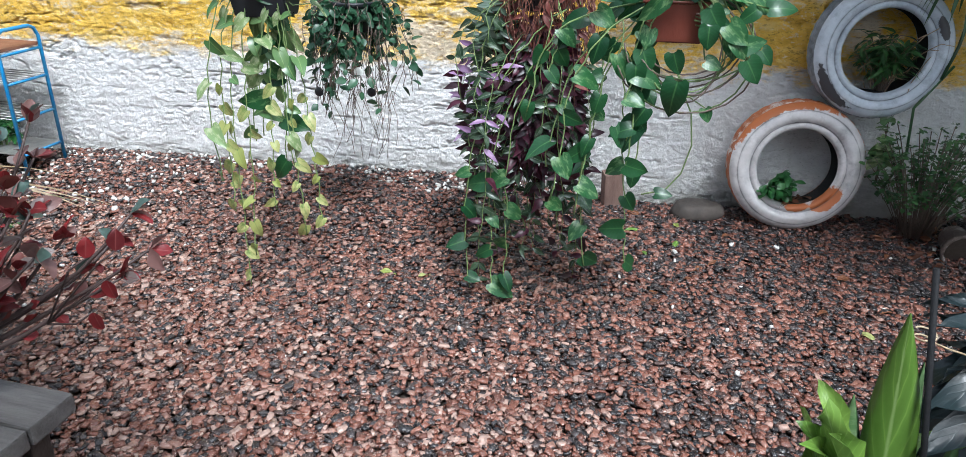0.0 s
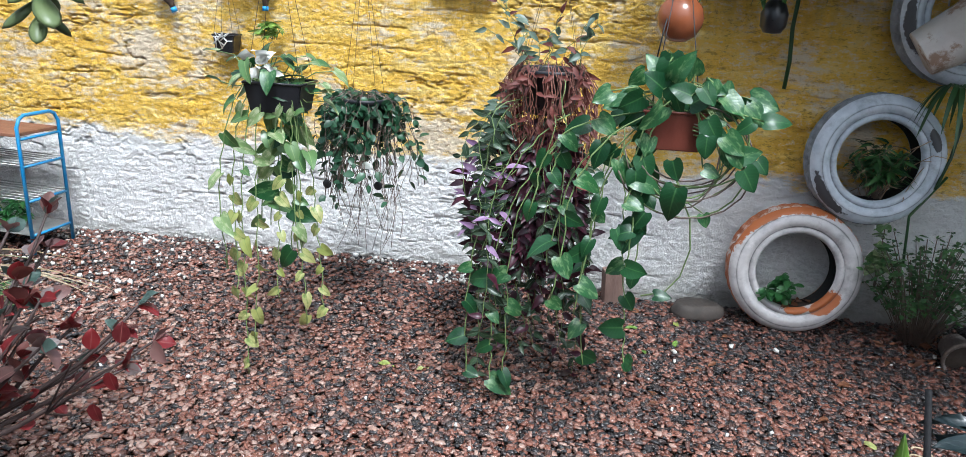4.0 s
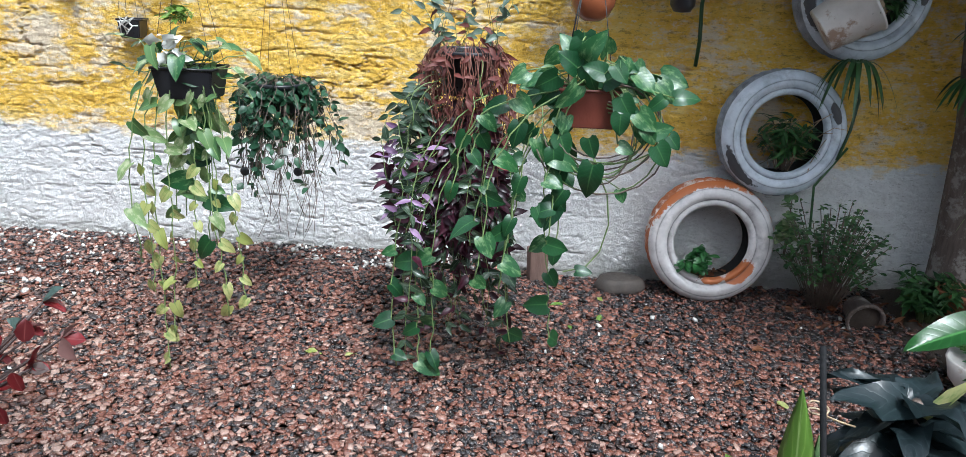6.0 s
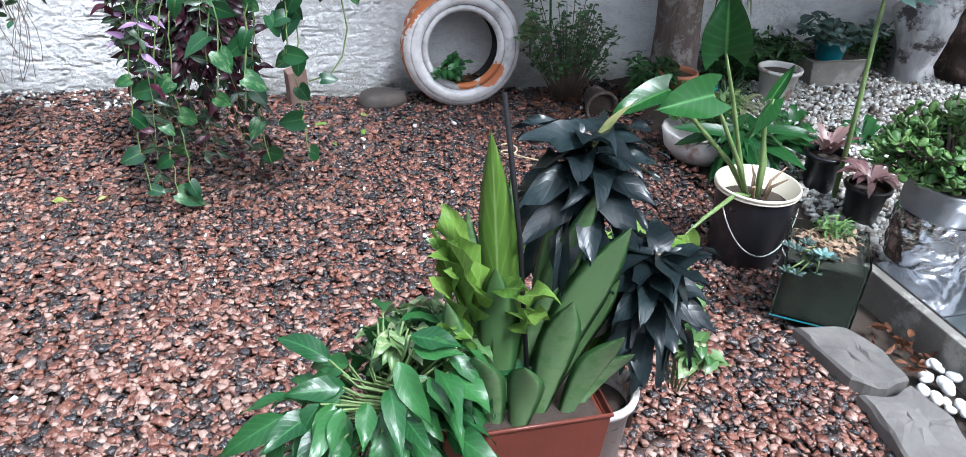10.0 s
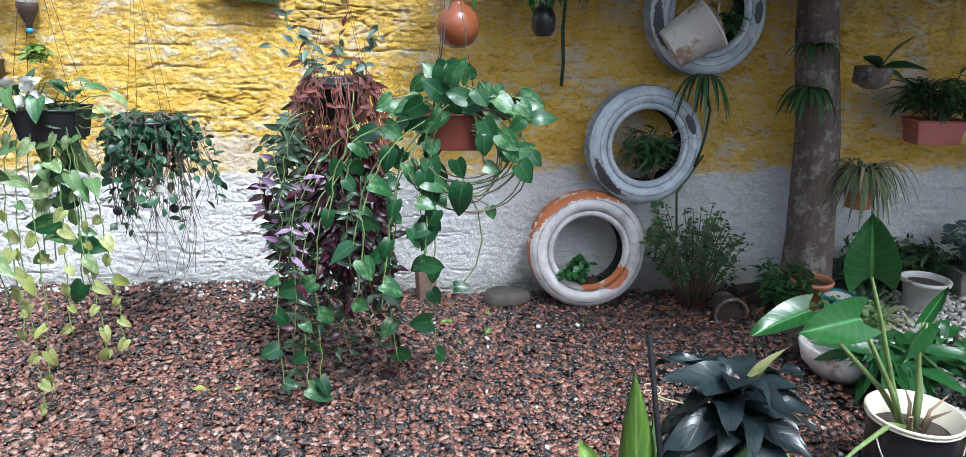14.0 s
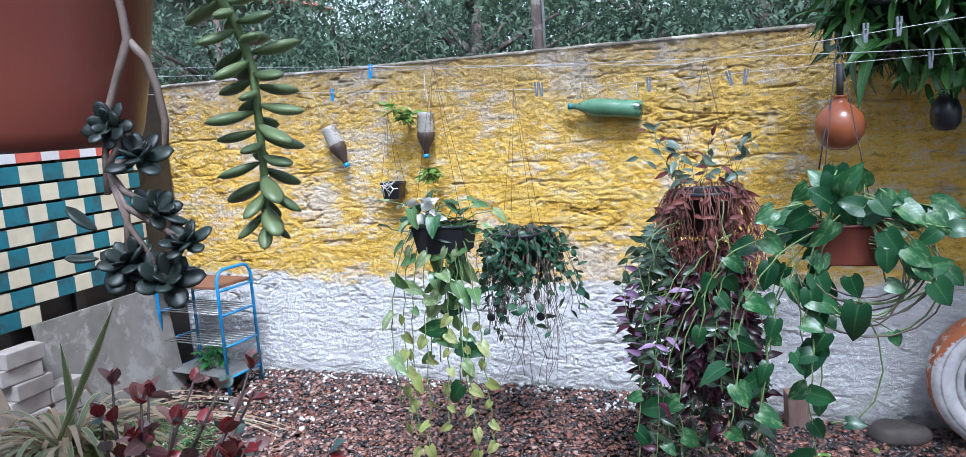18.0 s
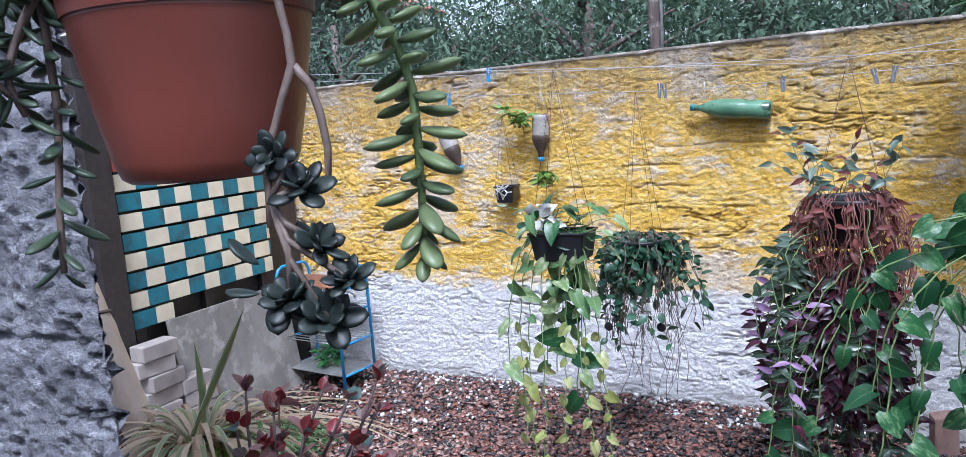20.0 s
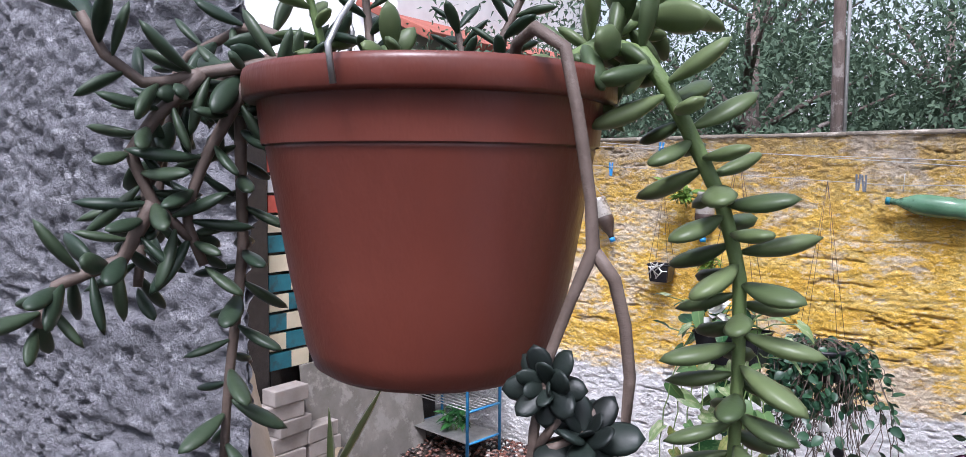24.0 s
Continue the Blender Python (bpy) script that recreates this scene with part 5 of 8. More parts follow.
# ---- hung things along the wall ----
gd = thing("clay_gourd", "round glazed terracotta jug hanging by the wall", "jug", (0.52, 3.03, 1.345))
part("body", lathe([(0.001, 0), (0.03, 0.002), (0.062, 0.022), (0.083, 0.06), (0.088, 0.09), (0.078, 0.13), (0.05, 0.16), (0.03, 0.172), (0.025, 0.178), (0.024, 0.192), (0.029, 0.197), (0.023, 0.199), (0.016, 0.18)], 36), GLAZE, gd)
b = Buf()
b.add(*tube([(0, 0, 0.19), (0, 0.0, 0.312)], 0.012, 8))
b.add(*tube([(-0.03, -0.03, 0.19), (-0.06, -0.08, 0.05), (-0.075, -0.09, -0.06)], 0.003, 5))
part("cord", b, RUBBER, gd)
gb = thing("green_bottle_planter", "green plastic bottle lying on its side, hung on the wall", "bottle", (-0.455, 3.55, 1.555))
gb.matrix_basis = pose(-0.275, 3.645, 1.533, 0, -84, 0)
part("bottle", lathe([(0.001, 0), (0.04, 0.0), (0.044, 0.012), (0.044, 0.08), (0.041, 0.1), (0.045, 0.12), (0.045, 0.21), (0.04, 0.25), (0.02, 0.3), (0.014, 0.315), (0.014, 0.34)], 28), PETGREEN, gb)
part("soil", lathe([(0.001, 0.004), (0.036, 0.004), (0.04, 0.02), (0.04, 0.21), (0.03, 0.26), (0.001, 0.28)], 20), PETSOIL, gb)
part("cap", lathe([(0.001, 0.34), (0.016, 0.34), (0.016, 0.358), (0.001, 0.36)], 18), TEALP, gb)
b = Buf()
for z in (0.03, 0.3):
    b.add(*tube([(0.046, 0, z), (0.12, 0, z + 0.004)], 0.0018, 4))
part("tie", b, CORD, gb)


def pet(at, tilt, label):
    o = thing("bottle_planter", label, "bottle", at, "clear bottle planters")
    o.matrix_basis = pose(*at, 0, tilt, 0)
    part("bottle", lathe([(0.012, 0), (0.013, 0.02), (0.03, 0.055), (0.044, 0.09), (0.046, 0.16), (0.043, 0.2), (0.046, 0.215), (0.04, 0.222)], 26), PET, o)
    part("soil", lathe([(0.001, -0.001), (0.0135, 0.001), (0.0145, 0.02), (0.0315, 0.055), (0.0455, 0.09), (0.0465, 0.115), (0.044, 0.118)], 26), PETSOIL, o)
    part("cap", lathe([(0.001, -0.02), (0.015, -0.02), (0.015, 0.002), (0.001, 0.003)], 16), PEGB, o)
    c = Buf()
    c.add(*tube([(-0.04, 0, 0.21), (0.0, 0, 0.34), (0.0, 0, 0.42)], 0.0016, 4))
    c.add(*tube([(0.04, 0, 0.21), (0.0, 0, 0.34)], 0.0016, 4))
    part("cord", c, CORD, o)
    return o


pet((-1.9, 3.645, 1.34), -24, "clear upturned bottle with dark soil and a blue cap")
pet((-1.41, 3.645, 1.37), 3, "clear upturned bottle holding soil, hung upright")
mp = thing("mini_pot", "tiny square black pot with a dry white plant", "pot", (-1.615, 3.635, 0))
box_pot(mp, 0.11, 0.09, 1.14, 1.225, BLACKP, name="pot")
b = Buf()
for i in range(9):
    b.add(*tube([(0.0, -0.05, 1.22), (random.Random(i).uniform(-0.05, 0.05), -0.07, 1.2 + 0.02 * (i % 3)), (random.Random(i + 9).uniform(-0.06, 0.06), -0.06, 1.16 + 0.02 * (i % 4))], 0.003, 4))
part("dry_plant", b, WHITEFLOWER, mp)
hanger(mp, (0, 0, 1.225), 0.05, 0.04, 1.6)
tuft("wall_seedling", "thin green seedling hanging by the upturned bottle", "plant", (-1.5, 3.58, 1.53), leaf("lance", 0.07, 0.02, 0.2, 0.3, 0.02, 5), LIME, 7, 0.07, 0.1, 28, GSTEM)
tuft("wall_seedling", "thin green seedling below the upturned bottle", "plant", (-1.34, 3.58, 1.22), leaf("lance", 0.06, 0.02, 0.2, 0.3, 0.02, 5), LIME, 6, 0.06, 0.08, 29, GSTEM)

# clothes lines and pegs
LINES = [((-4.2, 2.8, 1.93), (-0.85, 2.8, 1.745), (3.2, 2.8, 1.56)), ((-4.2, 3.1, 1.86), (-0.5, 3.05, 1.64), (3.2, 2.98, 1.7)), ((-4.2, 2.6, 2.0), (0.0, 2.6, 1.68), (3.2, 2.6, 1.95))]
for ln in LINES:
    b = Buf()
    b.add(*tube(ln, 0.0011, 5))
    tagged(part("clothes_line", b, CORD), "thin white clothes line strung along the garden", "clothes line", "clothes lines")


def peg(at, material, tilt, label):
    o = thing("clothes_peg", label, "clothes peg", at, "pegs on the lines")
    o.matrix_basis = pose(*at, 0, tilt, 12) @ Matrix.Scale(0.78, 4)
    for s in (-1, 1):
        part("jaw", slab(-0.0045 + s * 0.006, 0.0045 + s * 0.006, -0.005, 0.005, -0.045, 0.03, 0.002), material, o, m=pose(0, 0, 0, 0, s * 4, 0))
    part("spring", lathe([(0.004, -0.008), (0.006, -0.008), (0.006, 0.008), (0.004, 0.008)], 12), WIRE, o, m=pose(0, 0, 0, 90, 0, 0))


# ---- the corner by the trunk ----
tk = thing("shade_tree", "grey-trunked tree with a leafy crown, widened out of view to shade the corner", "tree", (0, 0, 0))
v, f, _ = tube([(2.44, 3.5, -0.03), (2.41, 3.5, 0.12), (2.39, 3.5, 0.4), (2.36, 3.5, 0.9), (2.29, 3.5, 1.4), (2.24, 3.5, 1.9), (2.2, 3.5, 2.6), (2.25, 3.5, 3.4)], [0.16, 0.125, 0.11, 0.1, 0.095, 0.09, 0.085, 0.07], 22)
for q in v:
    q[:2] += np.array([q[0] - 2.35, q[1] - 3.5]) * 0.25 * (noise.noise((q[0] * 9, q[1] * 9, q[2] * 2.5)))
part("trunk", (v, f, None), BARK, tk)
rnd = random.Random(48)
b = Buf()
ml = lite(leaf("lance", 0.2, 0.055, 0.3, 0.4, 0.03, 2))
for i in range(174):
    a = rnd.uniform(0, 6.28)
    # Limbs before 160 are added, mostly out of view, to shade wall and corner.
    if i < 48:
        e, n = Vector((3.0 + 1.7 * math.cos(a) * rnd.uniform(0.2, 1), 2.9 + 1.1 * math.sin(a) * rnd.uniform(0.2, 1), rnd.uniform(2.15, 3.3))), 190
    elif i < 64:
        e, n = Vector((1.2 + 0.11 * (i - 48), rnd.uniform(3.05, 3.5), rnd.uniform(2.05, 2.35))), 190
    elif i < 160:
        e, n = Vector((rnd.uniform(1.95, 4.2), rnd.uniform(2.1, 3.45), rnd.uniform(2.15, 2.9))), 170
    else:
        # low sprays that hang before the wall top
        e, n = Vector((rnd.uniform(0.58, 0.98), rnd.uniform(3.15, 3.4), rnd.uniform(1.74, 2.0))), 50
    part("limb", tube([(2.2, 3.5, 1.95 + 0.005 * i), Vector((2.2, 3.5, 2.5)).lerp(e, 0.55), e], [0.03, 0.02, 0.006], 6), BARK, tk)
    for _ in range(n):
        p = e + Vector((rnd.gauss(0, 0.26), rnd.gauss(0, 0.24), rnd.gauss(-0.03, 0.17)))
        if i >= 160:
            p = e + Vector((rnd.gauss(0, 0.09), rnd.gauss(0, 0.08), rnd.gauss(-0.02, 0.09)))
        if p.x > 0.42 and p.z > (1.5 + 0.1 * math.sin(p.x * 11) if i >= 160 else (1.85 if p.y > 3.15 and p.x < 1.7 else 2.0)):
            b.put(ml, at_dir(p, (rnd.uniform(-1, 1), rnd.uniform(-1, 1), rnd.uniform(-1.2, 0.2)), rnd.uniform(-0.8, 0.8), rnd.uniform(0.7, 1.2) * (0.66 if i >= 160 else 1)))
tagged(part("crown", b, MANGO, tk), kind="stuff")
te = thing("trunk_epiphytes", "small ferns and orchids tied to the trunk", "plant", (2.22, 3.38, 1.15))
arching(te, 26, 0.2, 0.022, SHRUB, 51, 0.9, 0.5, 1.1)
arching(te, 18, 0.16, 0.02, SHRUB, 52, 0.9, 0.7, 1.0, z=0.2)
big = thing("trunk_orchid", "broad-leaved orchid in a dark basket beside the trunk", "plant", (2.52, 3.38, 1.22))
part("basket", lathe([(0.03, -0.06), (0.08, -0.03), (0.09, 0.04), (0.075, 0.045), (0.06, 0.0)], 16, 0.2), BARK, big)
for a, s in ((0.3, 1.2), (2.4, 1.0), (-0.4, 1.0), (1.4, 1.1), (3.4, 0.8)):
    part("leaf", piece_mesh(leaf("oval", 0.17, 0.065, 0.3, 0.3, 0.02, int(s * 10)), "leaf"), SHRUB, big, m=at_dir((0.02, -0.03, 0.04), (math.cos(a), -0.3, math.sin(a) * 0.8), 0.4, s))
sp = thing("spider_plant", "pale striped spider plant in a hanging clay pot", "potted plant", (2.58, 3.42, 0.56))
round_pot(sp, 0.08, 0.16, CLAY)
arching(sp, 120, 0.34, 0.017, SPIDER, 53, 0.8, 1.1, 1.4, z=0.15, mats=[SPIDER, SPIDER, SPIDER, SPIDER, STRAW])
pk = thing("pink_trough", "dusty red trough with a dark leafy plant on the wall", "potted plant", (2.97, 3.5, 0))
box_pot(pk, 0.27, 0.14, 0.875, 0.995, PINKP)
tuft("trough_plant", "dark bushy plant spilling from the red trough", "plant", (2.95, 3.47, 0.98), leaf("lance", 0.09, 0.016, 0.3, 0.4, 0.02, 3), SHRUB, 45, 0.2, 0.26, 54)
tuft("frosted_plant", "grey-green lacy plant hanging near the wall top", "plant", (3.3, 3.4, 0.95), leaf("lance", 0.06, 0.014, 0.3, 0.4, 0.02, 3), ROSETTE, 40, 0.22, 0.3, 55)
dw = thing("driftwood_stump", "silvery gnarled driftwood stump standing on the white gravel", "stump", (3.87, 3.38, 0.05))
v, f, _ = tube([(0.04, 0, -0.02), (0.02, 0, 0.1), (-0.02, 0, 0.25), (-0.03, 0, 0.4), (0.05, 0, 0.55), (0.02, 0, 0.68)], [0.17, 0.12, 0.14, 0.17, 0.15, 0.12], 28)
for q in v:
    q[:2] *= 1 + 0.7 * noise.noise((q[0] * 7, q[1] * 7, q[2] * 6)) + 0.25 * noise.noise((q[0] * 19, q[1] * 19, q[2] * 12))
part("stump", (v, f, None), DRIFT, dw)
rp = thing("terracotta_pot", "terracotta plastic pot of purple orchids on the driftwood stump", "pot", (3.62, 3.3, 0.7))
round_pot(rp, 0.12, 0.18, TERRA)
part("sticker", lathe([(0.001, 0), (0.022, 0.001), (0.023, -0.002)], 16), WHITEPAINT, rp, m=pose(-0.01, -0.117, 0.11, 90, 0, 0))
od = thing("purple_orchid", "orchid with lilac flowers leaning out of the pot", "orchid", (3.62, 3.28, 0.88))
stems = Buf()
rnd = random.Random(56)
pet2 = piece_mesh(leaf("oval", 0.06, 0.04, 0.2, 0.4, 0.1, 5), "petal")
pet2.materials.append(PURPLEFLOWER)
for i in range(15):
    tip = Vector((rnd.uniform(-0.62, 0.2), rnd.uniform(-0.3, 0.0), rnd.uniform(-0.12, 0.26)))
    stems.add(*tube([(0, 0, 0), tip * 0.5 + Vector((0, 0, 0.1)), tip], 0.003, 5))
    for k in range(5):
        part("petal", pet2, PURPLEFLOWER, od, m=at_dir(tip, (math.cos(k * 1.26), -0.4, math.sin(k * 1.26)), 0.2, rnd.uniform(0.7, 1.1)))
part("stem_tangle", stems, STEM, od)
tuft("orchid_foliage", "dark and cream leaves around the orchid pot", "plant", (3.64, 3.28, 0.85), leaf("oval", 0.06, 0.03, 0.2, 0.3, 0.02, 5), GOLDPOTHOS, 26, 0.17, 0.18, 57)
wp = thing("white_pot", "stained white plastic pot standing on the gravel", "pot", (2.88, 3.22, 0.075))
round_pot(wp, 0.105, 0.17, GREYP)
cp = thing("clay_pot", "rough orange clay pot at the trunk's foot", "pot", (2.33, 3.3, 0.06))
round_pot(cp, 0.095, 0.16, CLAY)
bt = thing("teal_pot", "teal plastic pot of white stones", "pot", (2.4, 3.17, 0.06))
round_pot(bt, 0.075, 0.13, TEALP)
part("pebble_fill", rough_rock((0.13, 0.13, 0.03), 5), WHITE_PEB, bt, m=pose(0, 0, 0.115))
tg = thing("stone_trough", "white stone bowl with a low green plant", "bowl", (2.14, 2.66, 0.04))
part("bowl", lathe([(0.001, 0), (0.11, 0), (0.16, 0.06), (0.175, 0.13), (0.165, 0.135), (0.14, 0.11), (0.001, 0.1)], 30, 0.08), GREYP, tg)
tuft("bowl_plant", "feathery light green plant in the stone bowl", "plant", (2.16, 2.7, 0.14), SMALL_OVAL, JADE, 45, 0.19, 0.2, 58, GSTEM)
bx = thing("concrete_trough", "grey concrete trough with a blue pot and succulents", "planter", (3.33, 3.42, 0.07))
box_pot(bx, 0.36, 0.2, 0, 0.16, CONCRETE)
ib = thing("blue_pot", "dark blue pot of pale succulents standing on the trough", "pot", (3.3, 3.4, 0.21))
round_pot(ib, 0.09, 0.12, TEALP)
tuft("pale_succulent", "pale blue-green succulent spilling over the pot", "plant", (3.3, 3.38, 0.31), leaf("spoon", 0.06, 0.03, 0.2, 0.2, 0.02, 4), ROSETTE, 26, 0.24, 0.12, 59, GSTEM)
st = thing("dark_stump", "wide dark brown stump used as a plant stand", "stump", (4.3, 3.4, 0.05))
part("stump", lathe([(0.001, 0)] + [(0.29 - 0.02 * math.sin(k * 0.7) + 0.008 * (k % 2), 0.021 * k) for k in range(23)] + [(0.001, 0.47)], 90, 0.22), BROWNBARK, st)
cc = thing("trailing_cactus", "trailing grey-green cactus hanging off the dark stump", "cactus", (4.4, 3.25, 0.56))
arching(cc, 110, 0.36, 0.022, ROSETTE, 60, 0.75, 0.9, 1.6, fold=0.8)
round_pot(cc, 0.12, 0.12, BLACKP, -0.09)
tuft("yellow_green_shrub", "yellow-green leafy shrub on the white gravel", "shrub", (4.65, 3.1, 0.06), leaf("oval", 0.05, 0.035, 0.2, 0.2, 0.02, 4), LIME, 40, 0.26, 0.32, 61, GSTEM)
lb = thing("lilac_pot", "lilac plastic trough on the stump at the wall", "pot", (5.3, 3.5, 0))
box_pot(lb, 0.4, 0.2, 0.48, 0.66, plain("lilac_plastic", (0.3, 0.24, 0.34), (0.42, 0.36, 0.45), 0.5, 8))
part("stand", slab(-0.25, 0.25, -0.13, 0.13, 0.0, 0.478, 0.02), DARKWOOD, lb)
tuft("wall_top_plant", "grey-green plant in the lilac trough", "plant", (5.3, 3.45, 0.64), leaf("lance", 0.05, 0.014, 0.3, 0.3, 0.02, 4), ROSETTE, 60, 0.35, 0.2, 62)

# low growth in the corner
grs = thing("grass_clump", "thin dark grass clump at the trunk's foot", "grass", (2.62, 3.25, 0.07))
arching(grs, 60, 0.32, 0.009, SHRUB, 171, 0.7, 1.1, 1.0)
for x, y, r, h, n, sd_ in ((3.05, 3.52, 0.24, 0.26, 60, 172), (3.6, 3.55, 0.2, 0.3, 50, 173), (2.75, 3.5, 0.16, 0.3, 40, 174), (2.2, 3.3, 0.14, 0.24, 40, 175)):
    tuft("wall_foot_plant", "low dark leafy plant crowding the wall's foot", "plant", (x, y, 0.05), leaf("lance", 0.06, 0.022, 0.3, 0.3, 0.02, sd_), SHRUB, n, r, h, sd_, GSTEM)
for x, y, sd_ in ((2.75, 2.85, 176), (3.0, 2.65, 177), (2.45, 2.75, 178)):
    o = thing("strap_leaf_plant", "strap-leaved green plant growing in the pale gravel", "plant", (x, y, 0.05), "strap-leaved plants")
    arching(o, 16, 0.3, 0.04, LILY, sd_, 0.6, 1.0, 0.8)

# pots beside the paving
bk = thing("paint_bucket", "black paint bucket with a cream rim and wire handle", "bucket", (1.93, 1.91, 0.0))
part("body", lathe([(0.001, 0.0), (0.116, 0.0), (0.121, 0.006), (0.138, 0.282)], 48), BLACKP, bk)
part("rim", lathe([(0.138, 0.282), (0.146, 0.283), (0.147, 0.287), (0.143, 0.289), (0.143, 0.292), (0.148, 0.294), (0.148, 0.302), (0.144, 0.305), (0.14, 0.302), (0.129, 0.21), (0.12, 0.2)], 48), WHITEP, bk, "cream plastic rim")
part("soil", lathe([(0.129, 0.225), (0.08, 0.24), (0.001, 0.245)], 24, 0.05), SOIL, bk)
b = Buf()
b.add(*tube([(0.15 * math.cos(a), 0.15 * math.sin(a), 0.24 - 0.15 * math.sin((a - 3.4) / 2.2 * math.pi) ** 0.9 if 3.4 <= a <= 5.6 else 0.24) for a in np.linspace(3.4, 5.599, 16)], 0.003, 5))
part("handle", b, WIRE, bk)
al = thing("elephant_ear", "elephant ear plant with large green leaves growing in the bucket", "plant", (1.93, 1.91, 0.235))


def ear(L, W, cup, seed):
    """A large heart-shaped blade along +X from its stalk: two lobes behind the stalk, ribs sunk, margin waved."""
    v, uv, n, m = [], [], 15, 13
    for i in range(n):
        a = i / (n - 1)
        wd = math.sin(math.pi * (0.2 + 0.8 * a) ** 0.82) ** 0.8 if a < 1 else 0.0
        for j in range(m):
            c = -1 + 2 * j / (m - 1)
            x = a * L - 0.2 * L * abs(c) ** 1.6 * (1 - a) ** 2.2
            y = c * wd * W / 2
            rib = abs(math.sin((a - 0.45 * abs(c)) * 19)) * 0.035 * W * abs(c) * (1 - abs(c))
            z = cup * abs(c) ** 1.4 * W - 0.16 * L * a * a + rib + 0.05 * W * math.sin(seed + a * 8 + c * 2) * abs(c) ** 2
            v.append((x, y, z))
            uv.append((a, 0.5 + 0.5 * c))
    f = [(i * m + j, (i + 1) * m + j, (i + 1) * m + j + 1, i * m + j + 1) for i in range(n - 1) for j in range(m - 1)]
    return np.array(v), f, np.array(uv)


EARS = [
    ((-0.304, -0.11, 0.573), (-0.37, -0.16, 0.794), 0.165),
    ((-0.317, -0.11, 0.445), (-0.563, -0.21, 0.449), 0.15),
    ((-0.413, -0.01, 0.429), (-0.647, -0.07, 0.385), 0.1),
    ((-0.031, -0.01, 0.381), (-0.12, -0.05, 0.236), 0.11),
    ((0.02, 0.07, 0.347), (0.09, 0.07, 0.487), 0.04),
    ((-0.362, -0.19, 0.006), (-0.312, -0.21, -0.08), 0.07),
]
for i, (base, tip, W) in enumerate(EARS):
    p, q = Vector(base), Vector(tip)
    mid = p * 0.5 + Vector((0.02 * (i - 2), 0.02, 0.03)) if i < 5 else Vector((p.x * 0.55, p.y * 0.5, 0.1))
    part("stalk", tube([(0.012 * i - 0.03, 0.01 * (i % 3), -0.01), mid * 0.6, p * 0.72 + Vector((0, 0.02, 0.01)), p], [0.011, 0.009, 0.007, 0.004], 8), GSTEM, al)
    face = (-0.5, -0.8, 0.36) if i in (0, 1) else ((0.1, -0.35, 0.9) if i == 2 else ((0.6, -0.75, 0.2) if i == 3 else (-0.4, -0.7, 0.5)))
    part("leaf", piece_mesh(ear((q - p).length * 0.86, W * (0.86 if i < 2 else 1.0), 0.16 if i != 4 else 0.5, i), "leaf"), ALOCASIA if i < 5 else LIME, al, m=Matrix.Translation(p) @ turn_to(q - p, 0, face))
for i in range(5):
    # dry brown leaf sheaths at the foot
    a = i * 1.3
    part("sheath", tube([(0.03 * math.cos(a), 0.03 * math.sin(a), -0.01), (0.05 * math.cos(a), 0.05 * math.sin(a), 0.07), (0.1 * math.cos(a), 0.1 * math.sin(a), 0.12 - 0.03 * (i % 2))], [0.008, 0.006, 0.002], 6), DRYROOT, al)

# glass tank with soil
ta = thing("glass_tank", "small rectangular glass tank filled with soil", "glass tank", (1.95, 1.53, 0.05), rz=-36)
for x0, x1, y0, y1 in ((-0.118, 0.118, -0.115, -0.109), (-0.118, 0.118, 0.109, 0.115), (-0.118, -0.112, -0.108, 0.108), (0.112, 0.118, -0.108, 0.108)):
    part("pane", slab(x0, x1, y0, y1, 0, 0.24, 0.001), GLASS, ta)
part("soil", slab(-0.11, 0.11, -0.107, 0.107, 0.002, 0.2, 0.006), plain("mossy_tank_soil", (0.016, 0.014, 0.011), (0.06, 0.055, 0.045), 0.6, 22), ta)
part("silicone", slab(-0.119, 0.119, -0.117, -0.1155, -0.002, 0.003, 0.0005), TEAL, ta)
lb2 = tuft("tank_litter", "dry leaves and a small fern on the tank soil", "plant", (1.95, 1.55, 0.25), leaf("lance", 0.03, 0.01, 0.3, 0.3, 0.02, 4), DRYROOT, 30, 0.11, 0.04, 63)
tuft("tank_fern", "bright green tuft growing in the tank", "plant", (2.0, 1.58, 0.26), leaf("lance", 0.04, 0.006, 0.3, 0.3, 0.02, 4), JADE, 12, 0.05, 0.08, 64, GSTEM)
rs = thing("trailing_rosettes", "blue-grey rosette succulents trailing over the tank's corner", "succulent", (1.83, 1.46, 0.3))
fl = piece_mesh(fat_leaf(0.028, 0.014, 0.007, 6, 5), "rosette_leaf")
fl.materials.append(ROSETTE)
fl2 = piece_mesh(fat_leaf(0.032, 0.016, 0.008, 6, 5), "rosette_leaf")
fl2.materials.append(BLUESED)
rnd = random.Random(65)
b = Buf()
for i in range(13):
    c = Vector((rnd.uniform(-0.09, 0.11), rnd.uniform(-0.1, 0.06), rnd.uniform(-0.08, 0.05)))
    b.add(*tube([(0, 0.03, -0.02), c * 0.5 + Vector((0, -0.02, 0.02)), c], 0.003, 5))
    for k in range(9):
        part("leaf", fl2 if i == 0 else fl, ROSETTE, rs, m=at_dir(c, (math.cos(k * 2.4), math.sin(k * 2.4) - 0.3, 0.25 + 0.06 * k), 0, 1.1 - 0.05 * k))
